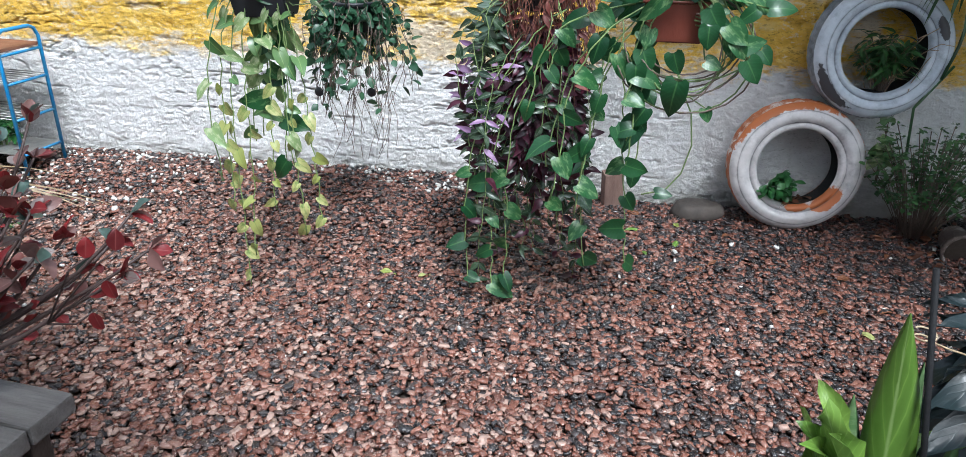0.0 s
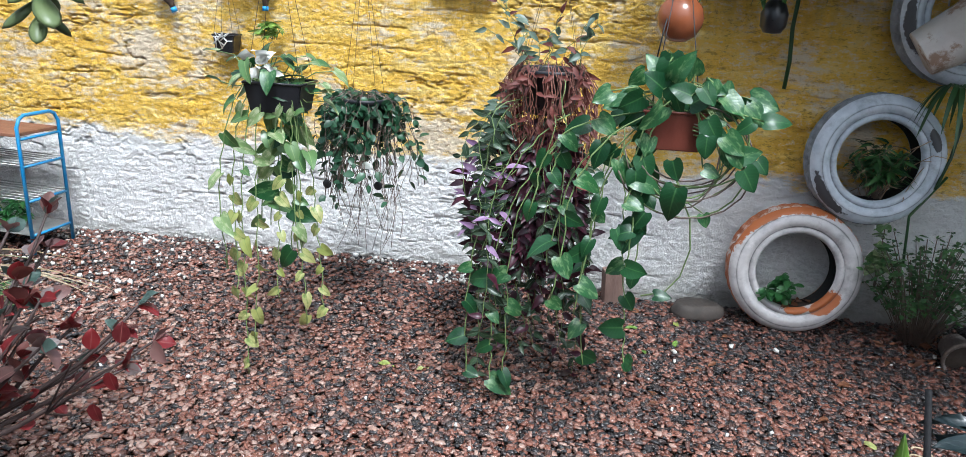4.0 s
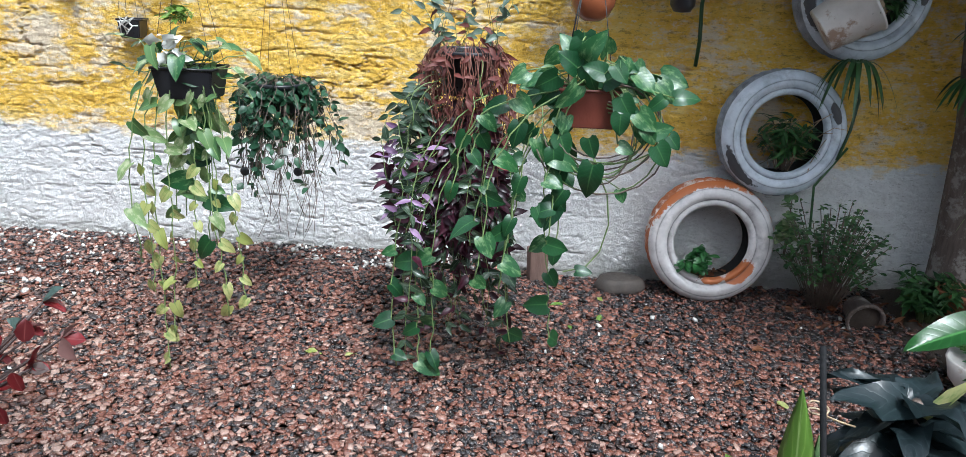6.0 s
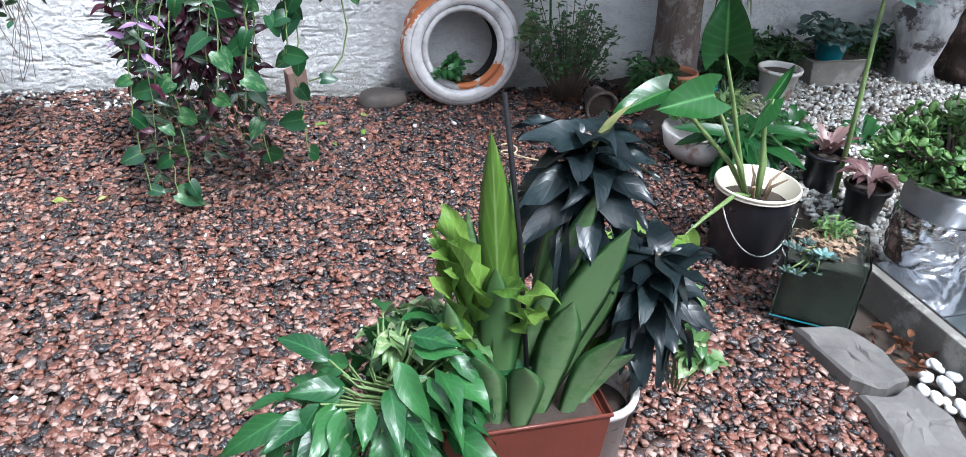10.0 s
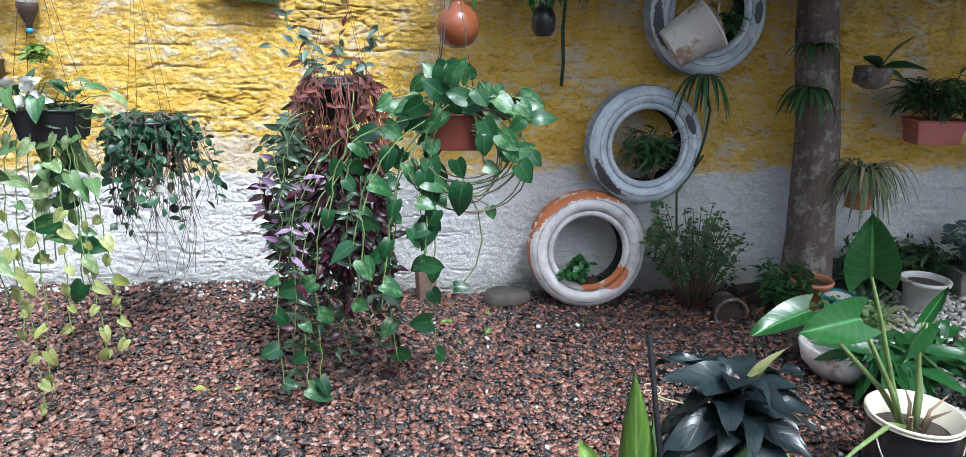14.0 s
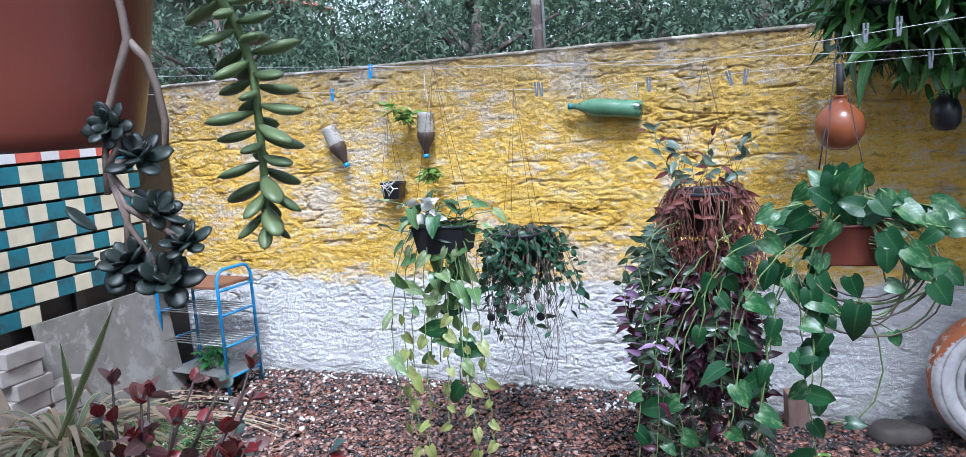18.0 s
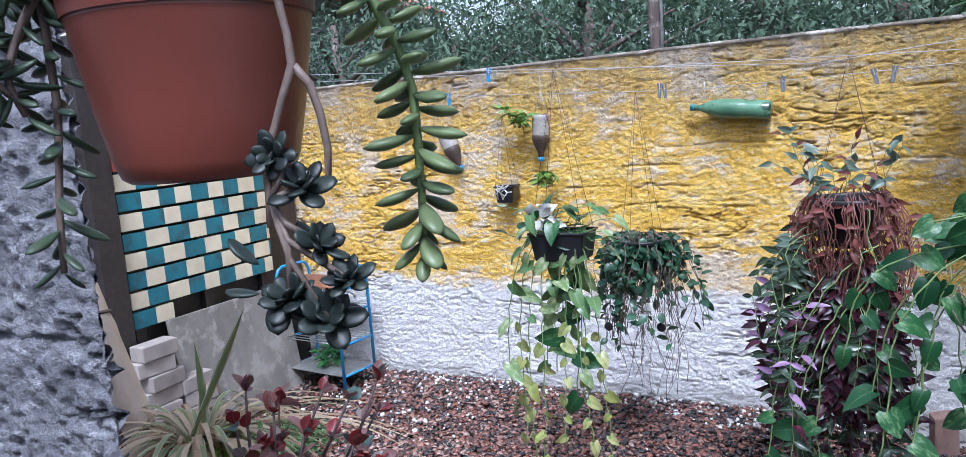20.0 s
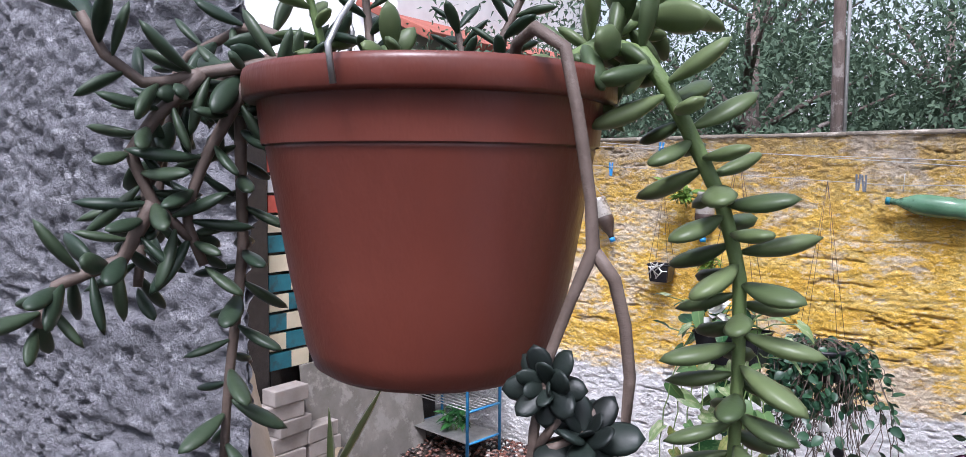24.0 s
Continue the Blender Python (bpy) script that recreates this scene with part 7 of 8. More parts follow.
# ---- far left: rack, boards, bricks, bamboo ----
rk = thing("shoe_rack", "blue tubular metal rack with a brown board on top", "rack", (-2.78, 3.42, 0.09), rz=-6)
W2, D2, H2 = 0.24, 0.13, 0.66
for sx in (-1, 1):
    b = Buf()
    x = sx * W2
    arc = [(x, -D2, 0), (x, -D2, H2), (x, -D2 + 0.02, H2 + 0.04), (x, -D2 + 0.05, H2 + 0.055), (x, D2 - 0.05, H2 + 0.055), (x, D2 - 0.02, H2 + 0.04), (x, D2, H2), (x, D2, 0)]
    b.add(*tube(arc, 0.0095, 8))
    for z in (0.1, 0.28, 0.46, 0.6):
        b.add(*tube([(x, -D2, z), (x, D2, z)], 0.007, 6))
    part("side_frame", b, BLUEM, rk)
for z in (0.28, 0.46):
    for y in np.linspace(-D2, D2, 8):
        part("shelf_wire", tube([(-W2, y, z + 0.01), (W2, y, z + 0.01)], 0.003, 5), WIRE, rk)
part("board", slab(-W2 - 0.01, W2 - 0.012, -D2 - 0.005, D2 + 0.005, 0.612, 0.628, 0.003), BOARD, rk)
part("wire_shelf", slab(-W2, W2, -D2, D2, 0.1, 0.106, 0.002), WIRE, rk)
tuft("rack_plant", "small green plant on the rack's lowest shelf", "plant", (-2.75, 3.38, 0.2), leaf("lance", 0.07, 0.025, 0.2, 0.3, 0.02, 3), LILY, 7, 0.09, 0.13, 85, GSTEM)
pb = thing("painted_board_fence", "boards painted in teal, cream and red checks", "fence", (-3.1, 2.38, 0))
rnd = random.Random(86)
rowz, n = 0.69, 0
while rowz < 1.95:
    y, k = 0.0 if n > 1 else 0.0, n
    length = 0.98 if n >= 1 else 0.24
    while y < length - 0.01:
        wd = min(rnd.uniform(0.1, 0.14), length - y)
        red = rowz > 1.42
        mt = (CREAM if k % 2 else TEAL) if not red else (WHITEPAINT if k % 2 else REDP)
        part("board_square", slab(-0.012, 0.012, y, y + wd - 0.0006, rowz, rowz + 0.083, 0.0015), mt, pb, m=pose(rnd.uniform(-0.002, 0.002), 0, 0))
        y += wd
        k += 1
    rowz += 0.098
    n += 1
for y in (0.05, 0.5, 0.93):
    part("batten", slab(-0.05, -0.014, y - 0.03, y + 0.03, 0.05, 1.95, 0.003), DARKWOOD, pb)
# Dark sheet added behind the boards, standing in for shade in their gaps.
part("shade_board", slab(-0.09, -0.055, -0.2, 1.3, 0.0, 2.0, 0.003), DARKWOOD, pb)
part("frame_post", slab(-0.05, 0.05, -0.16, -0.03, 0.0, 2.1, 0.006), DARKWOOD, pb, "dark drilled timber post")
sh = tagged(part("concrete_sheet", slab(-0.012, 0.012, 0, 0.85, 0, 0.66, 0.004), CONCRETE, m=pose(-2.98, 2.55, 0.04, 0, -8, 0)), "stained cement sheet leaning against the boards", "sheet")
bs = thing("brick_stack", "small stack of pale bricks under the boards", "bricks", (-2.98, 2.36, 0.02))
bme = slab(-0.05, 0.05, -0.1, 0.1, 0, 0.075, 0.006)
bme.materials.append(BRICKM)
for i in range(8):
    part("brick", bme, BRICKM, bs, m=pose(0.012 * (i % 2), 0.02 * (i % 3), 0.078 * i, 0, 0, 5 * (i % 3) - 5))
    if i < 5:
        part("brick", bme, BRICKM, bs, m=pose(0.0, 0.22 + 0.015 * (i % 2), 0.078 * i, 0, 0, 3 - 4 * (i % 2)))
bb_ = thing("bamboo_pole", "thick pale bamboo pole leaning beside the white wall", "pole", (0, 0, 0))
b = Buf()
A, B = Vector((-1.8, 1.6, 0.02)), Vector((-2.56, 1.62, 1.75))
pts, rad = [], []
for i in range(41):
    t = i / 40
    pts.append(A.lerp(B, t))
    rad.append(0.058 * (1 - 0.12 * t) * (1.07 if i % 9 == 4 else (0.97 if i % 9 == 5 else 1)))
b.add(*tube(pts, rad, 20))
part("pole", b, BAMBOO, bb_)
for i in (5, 14, 23, 32):
    d = (B - A).normalized()
    c = A.lerp(B, i / 40)
    part("node", tube([c - d * 0.006, c - d * 0.002, c + d * 0.002, c + d * 0.006], [0.0585, 0.0625, 0.0625, 0.0585], 20), BARK, bb_, "dark ring of the bamboo")
tagged(part("shed_wall", slab(-4.6, -3.3, 2.0, 2.1, 0, 2.4, 0.0), DARKWOOD), "dark timber shed wall beside the boards", "wall", kind="structure")
tagged(part("wall_west", slab(-3.6, -3.45, 2.1, 3.9, 0, 1.86, 0.0), GREYWALL), "grey cement wall closing the garden's side", "wall", kind="structure")

# white pillar wall
wp_ = thing("wall_white", "rough whitewashed masonry wall end beside the hanging pot", "wall", kind="structure")
px0, px1, py0 = -2.3, -0.72, 0.62
front = Matrix(((1, 0, 0, 0), (0, -1, 0, py0), (0, 0, 1, 0), (0, 0, 0, 1)))
endf = Matrix(((-1.7, 1, 0, px1 + 1.7 * py0), (1, 0, 0, 0), (0, 0, 1, 0), (0, 0, 0, 1)))
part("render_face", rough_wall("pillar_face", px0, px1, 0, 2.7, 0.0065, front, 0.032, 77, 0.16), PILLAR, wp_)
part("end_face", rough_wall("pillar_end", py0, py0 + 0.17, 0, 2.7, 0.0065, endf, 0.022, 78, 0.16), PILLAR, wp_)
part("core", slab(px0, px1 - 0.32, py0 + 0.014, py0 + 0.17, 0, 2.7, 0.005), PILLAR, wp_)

# ---- the hanging pot of succulents ----
HP = Vector((-0.337, 0.485, 1.556))
hpot = thing("hanging_succulent_pot", "large terracotta plastic pot hanging beside the white wall", "hanging pot", tuple(HP))
part("pot", lathe([(0.001, 0), (0.064, 0), (0.07, 0.004), (0.0745, 0.016), (0.083, 0.055), (0.0955, 0.127), (0.096, 0.1285), (0.0952, 0.1295), (0.0978, 0.1312), (0.1005, 0.154), (0.102, 0.1545)], 72), TERRA, hpot)
part("rim", lathe([(0.1, 0.1535), (0.1065, 0.154), (0.1078, 0.1555), (0.1085, 0.1665), (0.1075, 0.17), (0.105, 0.1705), (0.102, 0.167), (0.098, 0.13)], 72), TERRA, hpot)
part("soil", lathe([(0.001, 0.1), (0.088, 0.1), (0.0975, 0.145), (0.05, 0.153), (0.001, 0.157)], 24, 0.03), SOIL, hpot)
for k in range(3):
    a = k * 2.094 - 1.25
    b = Buf()
    x, y = 0.107 * math.cos(a), 0.107 * math.sin(a)
    b.add(*tube([(x * 1.06, y * 1.06, 0.155), (x * 1.1, y * 1.1, 0.172), (x, y, 0.185), (x * 0.9, y * 0.9, 0.195), (x * 0.85, y * 0.85, 0.21), (x * 0.9, y * 0.9, 0.22), (x * 0.96, y * 0.96, 0.21), (x * 0.9, y * 0.9, 0.2), (x * 0.5, y * 0.5, 0.6), (0, 0, 1.0)], 0.0016, 6))
    part("hook_wire", b, WIRE, hpot)
LEAF_A = piece_mesh(fat_leaf(0.049, 0.0225, 0.011, 8, 8), "succulent_leaf")
LEAF_A.materials.append(SEDUM)
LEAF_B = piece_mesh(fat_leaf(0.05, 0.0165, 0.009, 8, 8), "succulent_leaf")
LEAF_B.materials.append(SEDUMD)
LEAF_C = piece_mesh(fat_leaf(0.044, 0.027, 0.0085, 8, 7, 0.55, 0.2), "rosette_leaf")
LEAF_C.materials.append(DARKROSE)


def sedum(root, pts, mesh, n, seed, size=1.0, tip=True, bare=0.0, splay=0.75):
    """A succulent stem with plump pointed leaves set round it, closing in a tip rosette."""
    rnd = random.Random(seed)
    P = [Vector(p) for p in pts]
    L = [0.0]
    for a, b2 in zip(P, P[1:]):
        L.append(L[-1] + (b2 - a).length)

    def on(s):
        for i in range(len(P) - 1):
            if s <= L[i + 1] or i == len(P) - 2:
                t = (s - L[i]) / max(1e-6, L[i + 1] - L[i])
                return P[i].lerp(P[i + 1], t), (P[i + 1] - P[i]).normalized()
    part("stem", tube([on(L[-1] * i / 16)[0] for i in range(17)], [0.0058 * size - 0.0022 * size * i / 16 for i in range(17)], 8), GSTEM if mesh is LEAF_A else STEM, root)
    for i in range(n):
        t = bare + (1 - bare) * i / (n - 1)
        p, d = on(L[-1] * t)
        a = i * 2.4 + rnd.uniform(-0.3, 0.3)
        e1 = d.orthogonal().normalized()
        e2 = d.cross(e1)
        sd = e1 * math.cos(a) + e2 * math.sin(a)
        fwd = (splay * (1.9 * t - 0.55) if mesh is LEAF_A else splay) * rnd.uniform(0.6, 1.3) + (0.7 * max(0, (t - 0.85) / 0.15) if tip else 0)
        part("leaf", mesh, SEDUM, root, m=Matrix.Translation(p) @ turn_to(sd + d * fwd, rnd.uniform(-0.3, 0.3), -d + Vector((0, 0, 0.01))) @ Matrix.Scale(size * rnd.uniform(0.75, 1.1) * (1 - 0.25 * max(0, (t - 0.9) / 0.1)), 4))


sd1 = thing("trailing_succulent", "long grey-green succulent stem trailing beside the pot", "succulent", (0, 0, 0))
sedum(sd1, [(-0.29, 0.5, 1.702), (-0.25, 0.518, 1.745), (-0.22, 0.53, 1.735), (-0.204, 0.54, 1.7), (-0.188, 0.553, 1.66), (-0.178, 0.56, 1.62), (-0.177, 0.56, 1.575), (-0.178, 0.56, 1.52), (-0.181, 0.56, 1.478)], LEAF_A, 66, 91, 0.92, splay=0.5)
sedum(sd1, [(-0.28, 0.52, 1.702), (-0.25, 0.54, 1.75), (-0.225, 0.575, 1.775)], LEAF_A, 22, 92, 0.85, splay=0.5)
sd2 = thing("woody_succulent", "bare forked succulent stem hanging over the pot's rim", "succulent", (0, 0, 0))
part("stem", tube([(-0.285, 0.48, 1.685), (-0.255, 0.455, 1.735), (-0.235, 0.441, 1.738), (-0.222, 0.446, 1.729), (-0.217, 0.449, 1.702), (-0.215, 0.451, 1.686), (-0.211, 0.453, 1.658), (-0.21, 0.454, 1.636), (-0.218, 0.448, 1.612), (-0.226, 0.442, 1.585), (-0.231, 0.438, 1.55), (-0.232, 0.436, 1.52)], [0.0031, 0.0031, 0.0033, 0.0031, 0.003, 0.0032, 0.0029, 0.0036, 0.0028, 0.0027, 0.0026, 0.0024], 10), STEM, sd2)
part("branch", tube([(-0.21, 0.454, 1.636), (-0.203, 0.462, 1.622), (-0.199, 0.466, 1.6), (-0.197, 0.468, 1.575), (-0.198, 0.466, 1.55), (-0.21, 0.46, 1.556), (-0.228, 0.455, 1.566)], [0.0034, 0.0033, 0.0031, 0.003, 0.0028, 0.0026, 0.0022], 9), STEM, sd2)
rnd = random.Random(93)
for c, r in (((-0.226, 0.44, 1.572), 0.72), ((-0.212, 0.452, 1.548), 0.85), ((-0.2, 0.452, 1.505), 0.8), ((-0.195, 0.446, 1.452), 1.05), ((-0.222, 0.438, 1.468), 0.9), ((-0.178, 0.452, 1.48), 0.7)):
    part("branchlet", tube([(-0.231, 0.438, 1.54), (-0.22, 0.44, (1.54 + c[2]) / 2), c], 0.0026, 6), STEM, sd2)
    face_to = Matrix.Translation(c) @ pose(0, 0, 0, rnd.uniform(15, 80), rnd.uniform(-30, 30), rnd.uniform(-60, 60))
    for k in range(14):
        a = k * 2.4
        e = -0.4 + k * 0.11
        part("leaf", LEAF_C, DARKROSE, sd2, m=face_to @ at_dir((0, 0, 0), (math.cos(a), math.sin(a), e), rnd.uniform(-0.3, 0.3), r * (1.0 - 0.03 * k) * rnd.uniform(0.6, 0.85)))
for c, d in (((-0.245, 0.434, 1.492), (-0.8, -0.2, 0.5)), ((-0.248, 0.434, 1.47), (-0.9, -0.1, -0.1)), ((-0.23, 0.434, 1.47), (0.2, -0.3, -0.9))):
    part("leaf", LEAF_C, DARKROSE, sd2, m=at_dir(c, d, 0, 0.7))
sd3 = thing("shaded_succulent", "dense succulent stems spilling over the pot's wall side, shade put into their colour", "succulent", (0, 0, 0))
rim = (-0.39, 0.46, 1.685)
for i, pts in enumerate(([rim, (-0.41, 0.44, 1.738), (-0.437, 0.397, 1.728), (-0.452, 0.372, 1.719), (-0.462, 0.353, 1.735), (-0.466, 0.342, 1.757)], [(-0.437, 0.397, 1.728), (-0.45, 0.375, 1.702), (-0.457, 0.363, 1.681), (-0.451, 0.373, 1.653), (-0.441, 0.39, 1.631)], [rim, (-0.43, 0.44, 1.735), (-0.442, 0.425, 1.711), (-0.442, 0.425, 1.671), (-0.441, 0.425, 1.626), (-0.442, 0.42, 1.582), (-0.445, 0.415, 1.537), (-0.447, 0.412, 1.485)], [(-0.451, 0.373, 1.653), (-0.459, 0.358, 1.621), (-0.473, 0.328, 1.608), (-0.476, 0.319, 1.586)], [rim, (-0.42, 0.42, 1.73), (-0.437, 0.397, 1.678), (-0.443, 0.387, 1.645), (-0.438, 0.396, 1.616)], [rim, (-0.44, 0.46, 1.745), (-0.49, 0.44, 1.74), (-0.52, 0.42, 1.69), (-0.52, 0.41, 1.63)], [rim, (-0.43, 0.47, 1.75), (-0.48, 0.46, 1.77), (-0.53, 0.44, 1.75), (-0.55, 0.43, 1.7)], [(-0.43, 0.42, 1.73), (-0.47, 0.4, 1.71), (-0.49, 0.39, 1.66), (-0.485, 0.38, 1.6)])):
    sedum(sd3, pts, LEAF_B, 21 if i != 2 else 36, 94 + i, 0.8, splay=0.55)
sd4 = thing("upright_succulent", "upright succulent shoots growing out of the pot", "succulent", (0, 0, 0))
for i, pts in enumerate(([(-0.37, 0.47, 1.702), (-0.378, 0.473, 1.755), (-0.381, 0.471, 1.79)], [(-0.4, 0.47, 1.702), (-0.41, 0.46, 1.76), (-0.415, 0.45, 1.8)], [(-0.32, 0.52, 1.702), (-0.316, 0.526, 1.755), (-0.306, 0.537, 1.785)], [(-0.29, 0.53, 1.702), (-0.27, 0.545, 1.745), (-0.25, 0.565, 1.755)], [(-0.35, 0.53, 1.702), (-0.36, 0.54, 1.75), (-0.365, 0.54, 1.77)], [(-0.34, 0.45, 1.702), (-0.335, 0.445, 1.728), (-0.325, 0.44, 1.735)])):
    sedum(sd4, pts, LEAF_A if i % 2 else LEAF_B, 18, 110 + i, 0.6)

# ---- beyond the wall ----
def tree(at, h, crown_r, seed, label, leafm=HEDGE, n=2600, size=0.12, trunk=0.12, clear=0.35):
    """A tapered trunk with limbs and a crown of separate leaves with gaps."""
    rnd = random.Random(seed)
    root = thing("tree", label, "tree", at, "trees beyond the wall")
    w = Buf()
    w.add(*tube([(0, 0, 0), (0.05, 0, h * 0.4), (rnd.uniform(-0.2, 0.2), 0, h * 0.9)], [trunk, trunk * 0.75, trunk * 0.25], 8))
    tips = []
    for i in range(26):
        a, z = rnd.uniform(0, 6.28), h * rnd.uniform(clear, 0.85)
        r = crown_r * rnd.uniform(0.5, 1.0) * (1 - 0.5 * abs(z / h - 0.6))
        e = Vector((r * math.cos(a), r * math.sin(a), z + rnd.uniform(0, 0.35) * h * 0.4))
        w.add(*tube([(0, 0, z * 0.85), e * 0.55 + Vector((0, 0, z * 0.4)), e], [trunk * 0.3, trunk * 0.2, 0.01], 5))
        tips.append(e)
    part("trunk", w, BARK, root)
    b = Buf()
    lf_ = leaf("oval", size, size * 0.42, 0.2, 0.3, 0.02, seed)
    simple = (lf_[0][[0, 12, 10, 14, 32]], [(0, 2, 1), (0, 1, 3), (2, 4, 1), (1, 4, 3)], lf_[2][[0, 12, 10, 14, 32]])
    for i in range(n):
        e = tips[rnd.randrange(len(tips))]
        p = e + Vector((rnd.gauss(0, 1), rnd.gauss(0, 1), rnd.gauss(0, 0.8))) * crown_r * 0.24
        b.put(simple, at_dir(p, (rnd.uniform(-1, 1), rnd.uniform(-1, 1), rnd.uniform(-1, 0.5)), rnd.uniform(-1, 1), rnd.uniform(0.6, 1.4)))
    part("crown", b, leafm, root)


rnd = random.Random(120)
for i, x in enumerate((-9.5, -8, -6.4, -5, -3.7, -2.4, -1.0, 0.4, 1.9, 3.4, 5.0)):
    tree((x, 7.2 + rnd.uniform(-0.8, 1.4), 0), rnd.uniform(3.1, 3.8) if x > -3 else rnd.uniform(2.6, 3.1), 1.25, 130 + i, "dense dark green tree beyond the garden wall", n=9000, size=0.065, clear=0.12)
for i, x in enumerate((-3.4, -0.2, 2.6)):
    tree((x, 10.5, 0), rnd.uniform(5.2, 7.0), 1.5, 150 + i, "tall loose-crowned tree against the sky", n=4500, size=0.1, clear=0.4)
hg = thing("vine_hedge", "leafy creepers crowding behind the wall top", "hedge", (0, 0, 0), kind="stuff")
b = Buf()
lf_ = leaf("oval", 0.06, 0.03, 0.2, 0.3, 0.02, 1)
simple = (lf_[0][[0, 12, 10, 14, 32]], [(0, 2, 1), (0, 1, 3), (2, 4, 1), (1, 4, 3)], lf_[2][[0, 12, 10, 14, 32]])
for i in range(52000):
    x = rnd.uniform(-8, 5)
    deep = i % 3
    p = (x, 5.2 + deep * 1.1 + rnd.gauss(0, 0.3), rnd.uniform(0.8, 2.1 + 0.75 * deep + 0.3 * math.sin(x * 2.1 + deep * 2)))
    b.put(simple, at_dir(p, (rnd.uniform(-1, 1), rnd.uniform(-1, 1), rnd.uniform(-1, 0.5)), rnd.uniform(-1, 1), rnd.uniform(0.5, 1.1) * (1 + 0.25 * deep)))
part("foliage", b, HEDGE, hg)
bh = thing("back_hedge", "far dense hedge closing the view beyond the trees", "hedge", (0, 0, 0), kind="stuff")
b = Buf()
for i in range(72000):
    x = rnd.uniform(-11, 7)
    p = (x, 9.3 + rnd.gauss(0, 0.35), rnd.uniform(0.8, 3.0 + 0.4 * math.sin(x * 1.7)))
    b.put(simple, at_dir(p, (rnd.uniform(-1, 1), rnd.uniform(-1, 1), rnd.uniform(-1, 0.5)), rnd.uniform(-1, 1), rnd.uniform(1.3, 2.4)))
part("foliage", b, HEDGE, bh)
b = Buf()
b.add(*tube([(0, 0, 0), (0.01, 0, 2), (-0.02, 0, 4.6)], [0.04, 0.036, 0.03], 10))
up = thing("utility_pole", "rusty iron pole standing beyond the wall", "pole", (-1.15, 5.0, 0))
part("pole", b, BARK, up)
b = Buf()
b.add(*tube([(0.05, 0, 0.5), (0.06, 0, 4.5)], 0.012, 6))
part("cable", b, WIRE, up)
hs = thing("neighbour_house", "tall white house with a red tiled eave beyond the boards", "house", (-5.95, 6.2, 0))
part("wall", slab(-4.5, 0.0, 0.0, 4.0, 0, 5.6, 0.02), WHITEPAINT, hs)
part("eave", slab(-0.6, 0.62, -0.1, 3.5, -0.03, 0.06, 0.01), ROOFTILE, hs, m=pose(0, 0, 3.35, 0, 24, 0))
part("window", slab(-1.4, -0.6, -0.02, 0.02, 1.5, 2.6, 0.004), BLACKP, hs)

# overhanging leaves by the wall
mg = thing("hanging_fern", "long glossy leaves hanging from dark pots at the wall top", "hanging plant", (0.72, 3.3, 1.66))
round_pot(mg, 0.13, 0.2, BLACKP, 0.02)
rnd = random.Random(160)
LONG = leaf_set("lance", 0.2, 0.05, [MANGO], 3, 0.3, 0.45, 0.06, 170)
for i in range(170):
    a = rnd.uniform(0, 6.28)
    part("leaf", LONG[i % 3], MANGO, mg, m=at_dir((0.3 * math.cos(a) * rnd.random() + 0.08, -0.04 + 0.12 * math.sin(a), rnd.uniform(0.06, 0.42)), (math.cos(a), math.sin(a) * 0.6 - 0.3, rnd.uniform(-1.2, 0.5)), rnd.uniform(-0.6, 0.6), rnd.uniform(0.7, 1.15)))
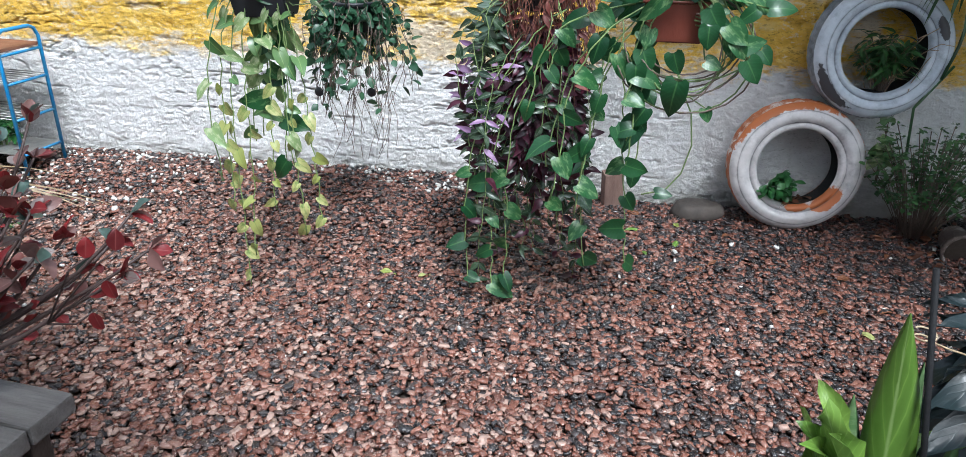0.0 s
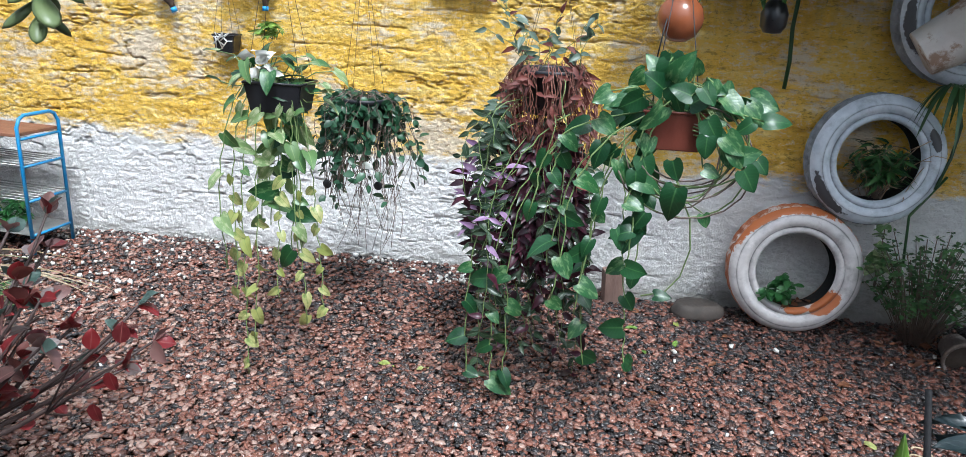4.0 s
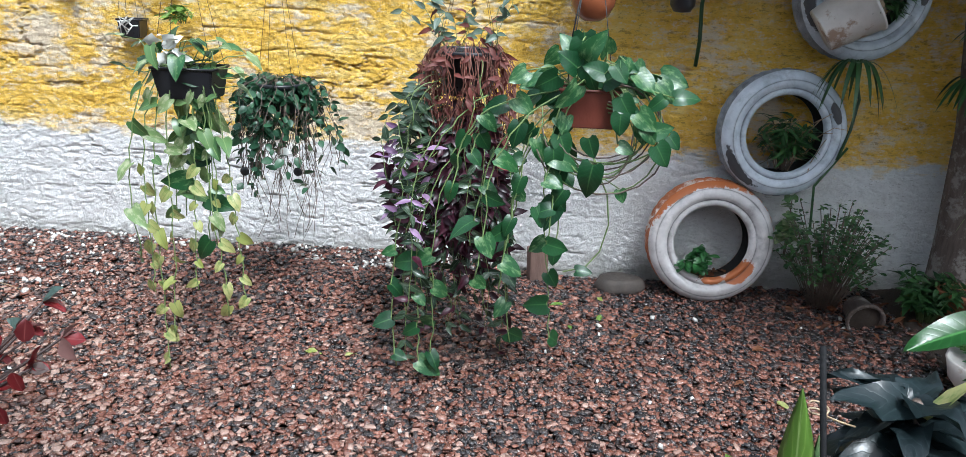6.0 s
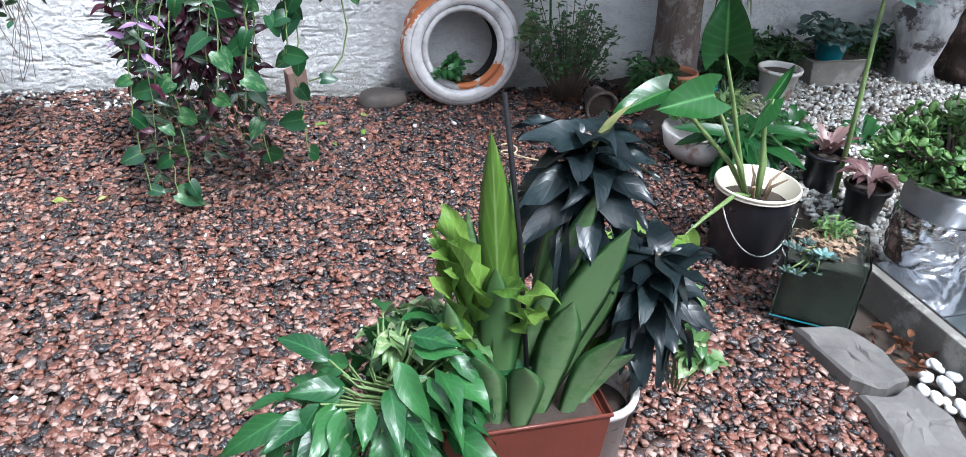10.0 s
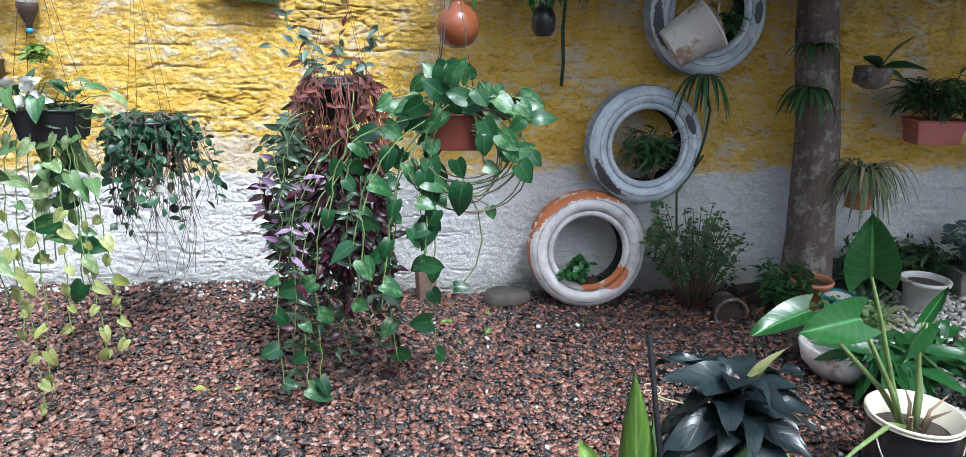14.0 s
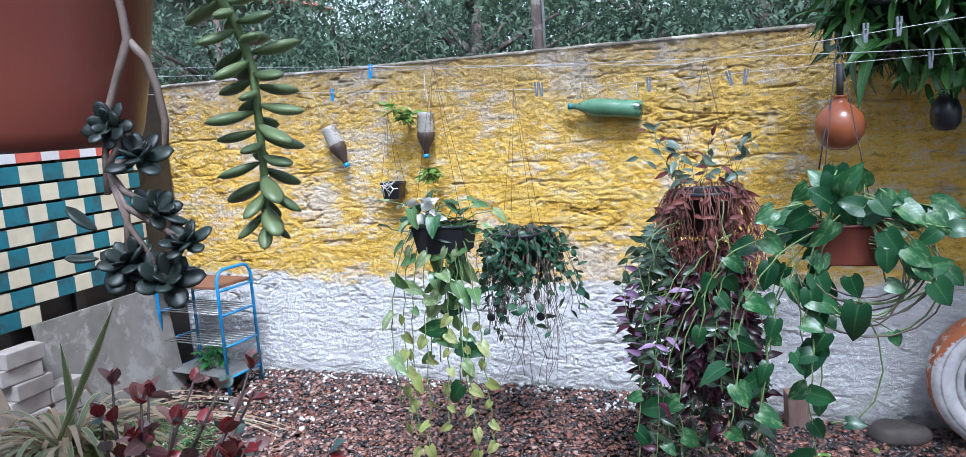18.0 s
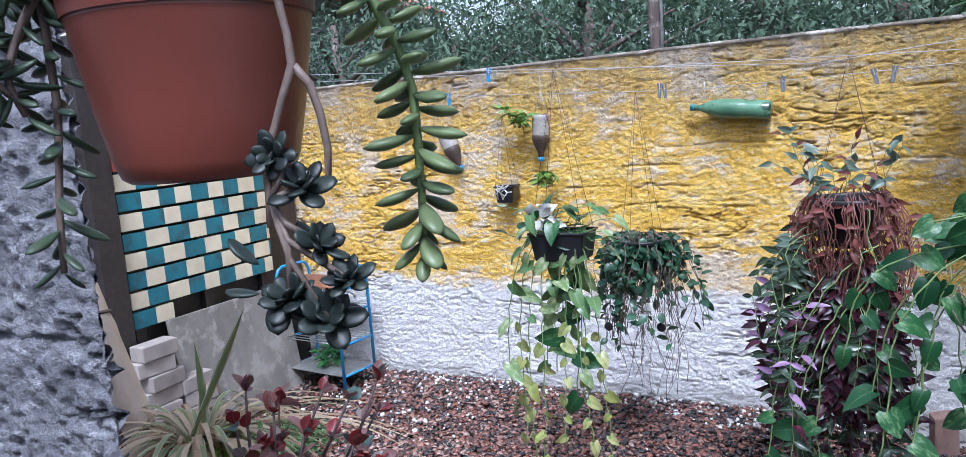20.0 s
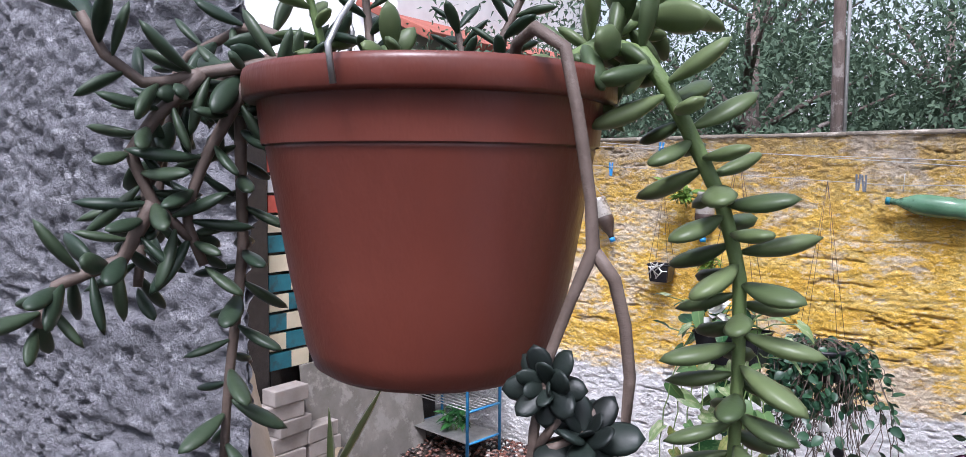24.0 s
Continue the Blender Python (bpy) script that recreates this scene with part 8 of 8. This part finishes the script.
for x, z in ((0.92, 1.44), (1.0, 1.62), (1.08, 1.66)):
    o = thing("dark_jar", "dark glass jar hung by the wall", "jar", (x, 3.35, z - 0.06), "dark jars")
    part("jar", lathe([(0.001, 0), (0.035, 0.004), (0.052, 0.03), (0.055, 0.08), (0.04, 0.12), (0.025, 0.135), (0.028, 0.16)], 20), BLACKP, o)
    b = Buf()
    b.add(*tube([(0, 0, 0.15), (0, 0, 0.5)], 0.002, 4))
    part("cord", b, CORD, o)

# pegs last
for x, y, z, mt, tl, lab in ((-1.25, 2.8, 1.77, PEGB, 8, "blue plastic clothes peg on the line"), (-0.62, 3.05, 1.655, PEGG, 2, "grey wooden clothes peg on the line"), (-0.6, 3.05, 1.652, PEGG, -3, "dark wooden clothes peg on the line"), (-0.16, 3.04, 1.64, PEGG, 0, "dark clothes peg on the line"), (0.14, 3.03, 1.64, PEGG, -14, "pale wooden clothes peg on the line"), (0.2, 3.03, 1.642, PEGG, 10, "dark wooden clothes peg on the line"), (0.55, 2.6, 1.735, PEGG, 0, "grey clothes peg on the line"), (0.64, 2.6, 1.745, PEGG, 0, "dark clothes peg on the line"), (0.8, 3.0, 1.65, PEGG, 0, "grey clothes peg on the line"), (0.9, 2.6, 1.78, PEGB, 0, "blue clothes peg on the line"), (-1.62, 3.1, 1.7, PEGB, 0, "blue clothes peg on the line")):
    peg((x, y, z), mt, tl, lab)

# fallen leaves on the gravel
rnd = random.Random(200)
fallen = []
for k, mt in enumerate((DEADLEAF, YELLOWED, DEADLEAF, LIME)):
    me = piece_mesh(leaf("lance", 0.085, 0.034, 0.4, 0.2, 0.15, 60 + k), "fallen_leaf")
    me.materials.append(mt)
    fallen.append(me)
for x0, x1, y0, y1, n in ((0.5, 2.1, 2.5, 3.5, 16), (-0.6, 0.6, 2.6, 3.5, 5), (1.3, 1.8, 1.9, 2.6, 4)):
    for i in range(n):
        x, y = rnd.uniform(x0, x1), rnd.uniform(y0, y1)
        k = rnd.randrange(4)
        tagged(part("fallen_leaf", fallen[k], DEADLEAF, m=at_dir((x, y, gz(x, y) + 0.022), (rnd.uniform(-1, 1), rnd.uniform(-1, 1), 0.08), rnd.uniform(-0.4, 0.4), rnd.uniform(0.5, 1.0))), "curled orange-brown fallen leaf lying on the gravel" if k in (0, 2) else "yellowish fallen leaf lying on the gravel", "fallen leaf", "fallen leaves")
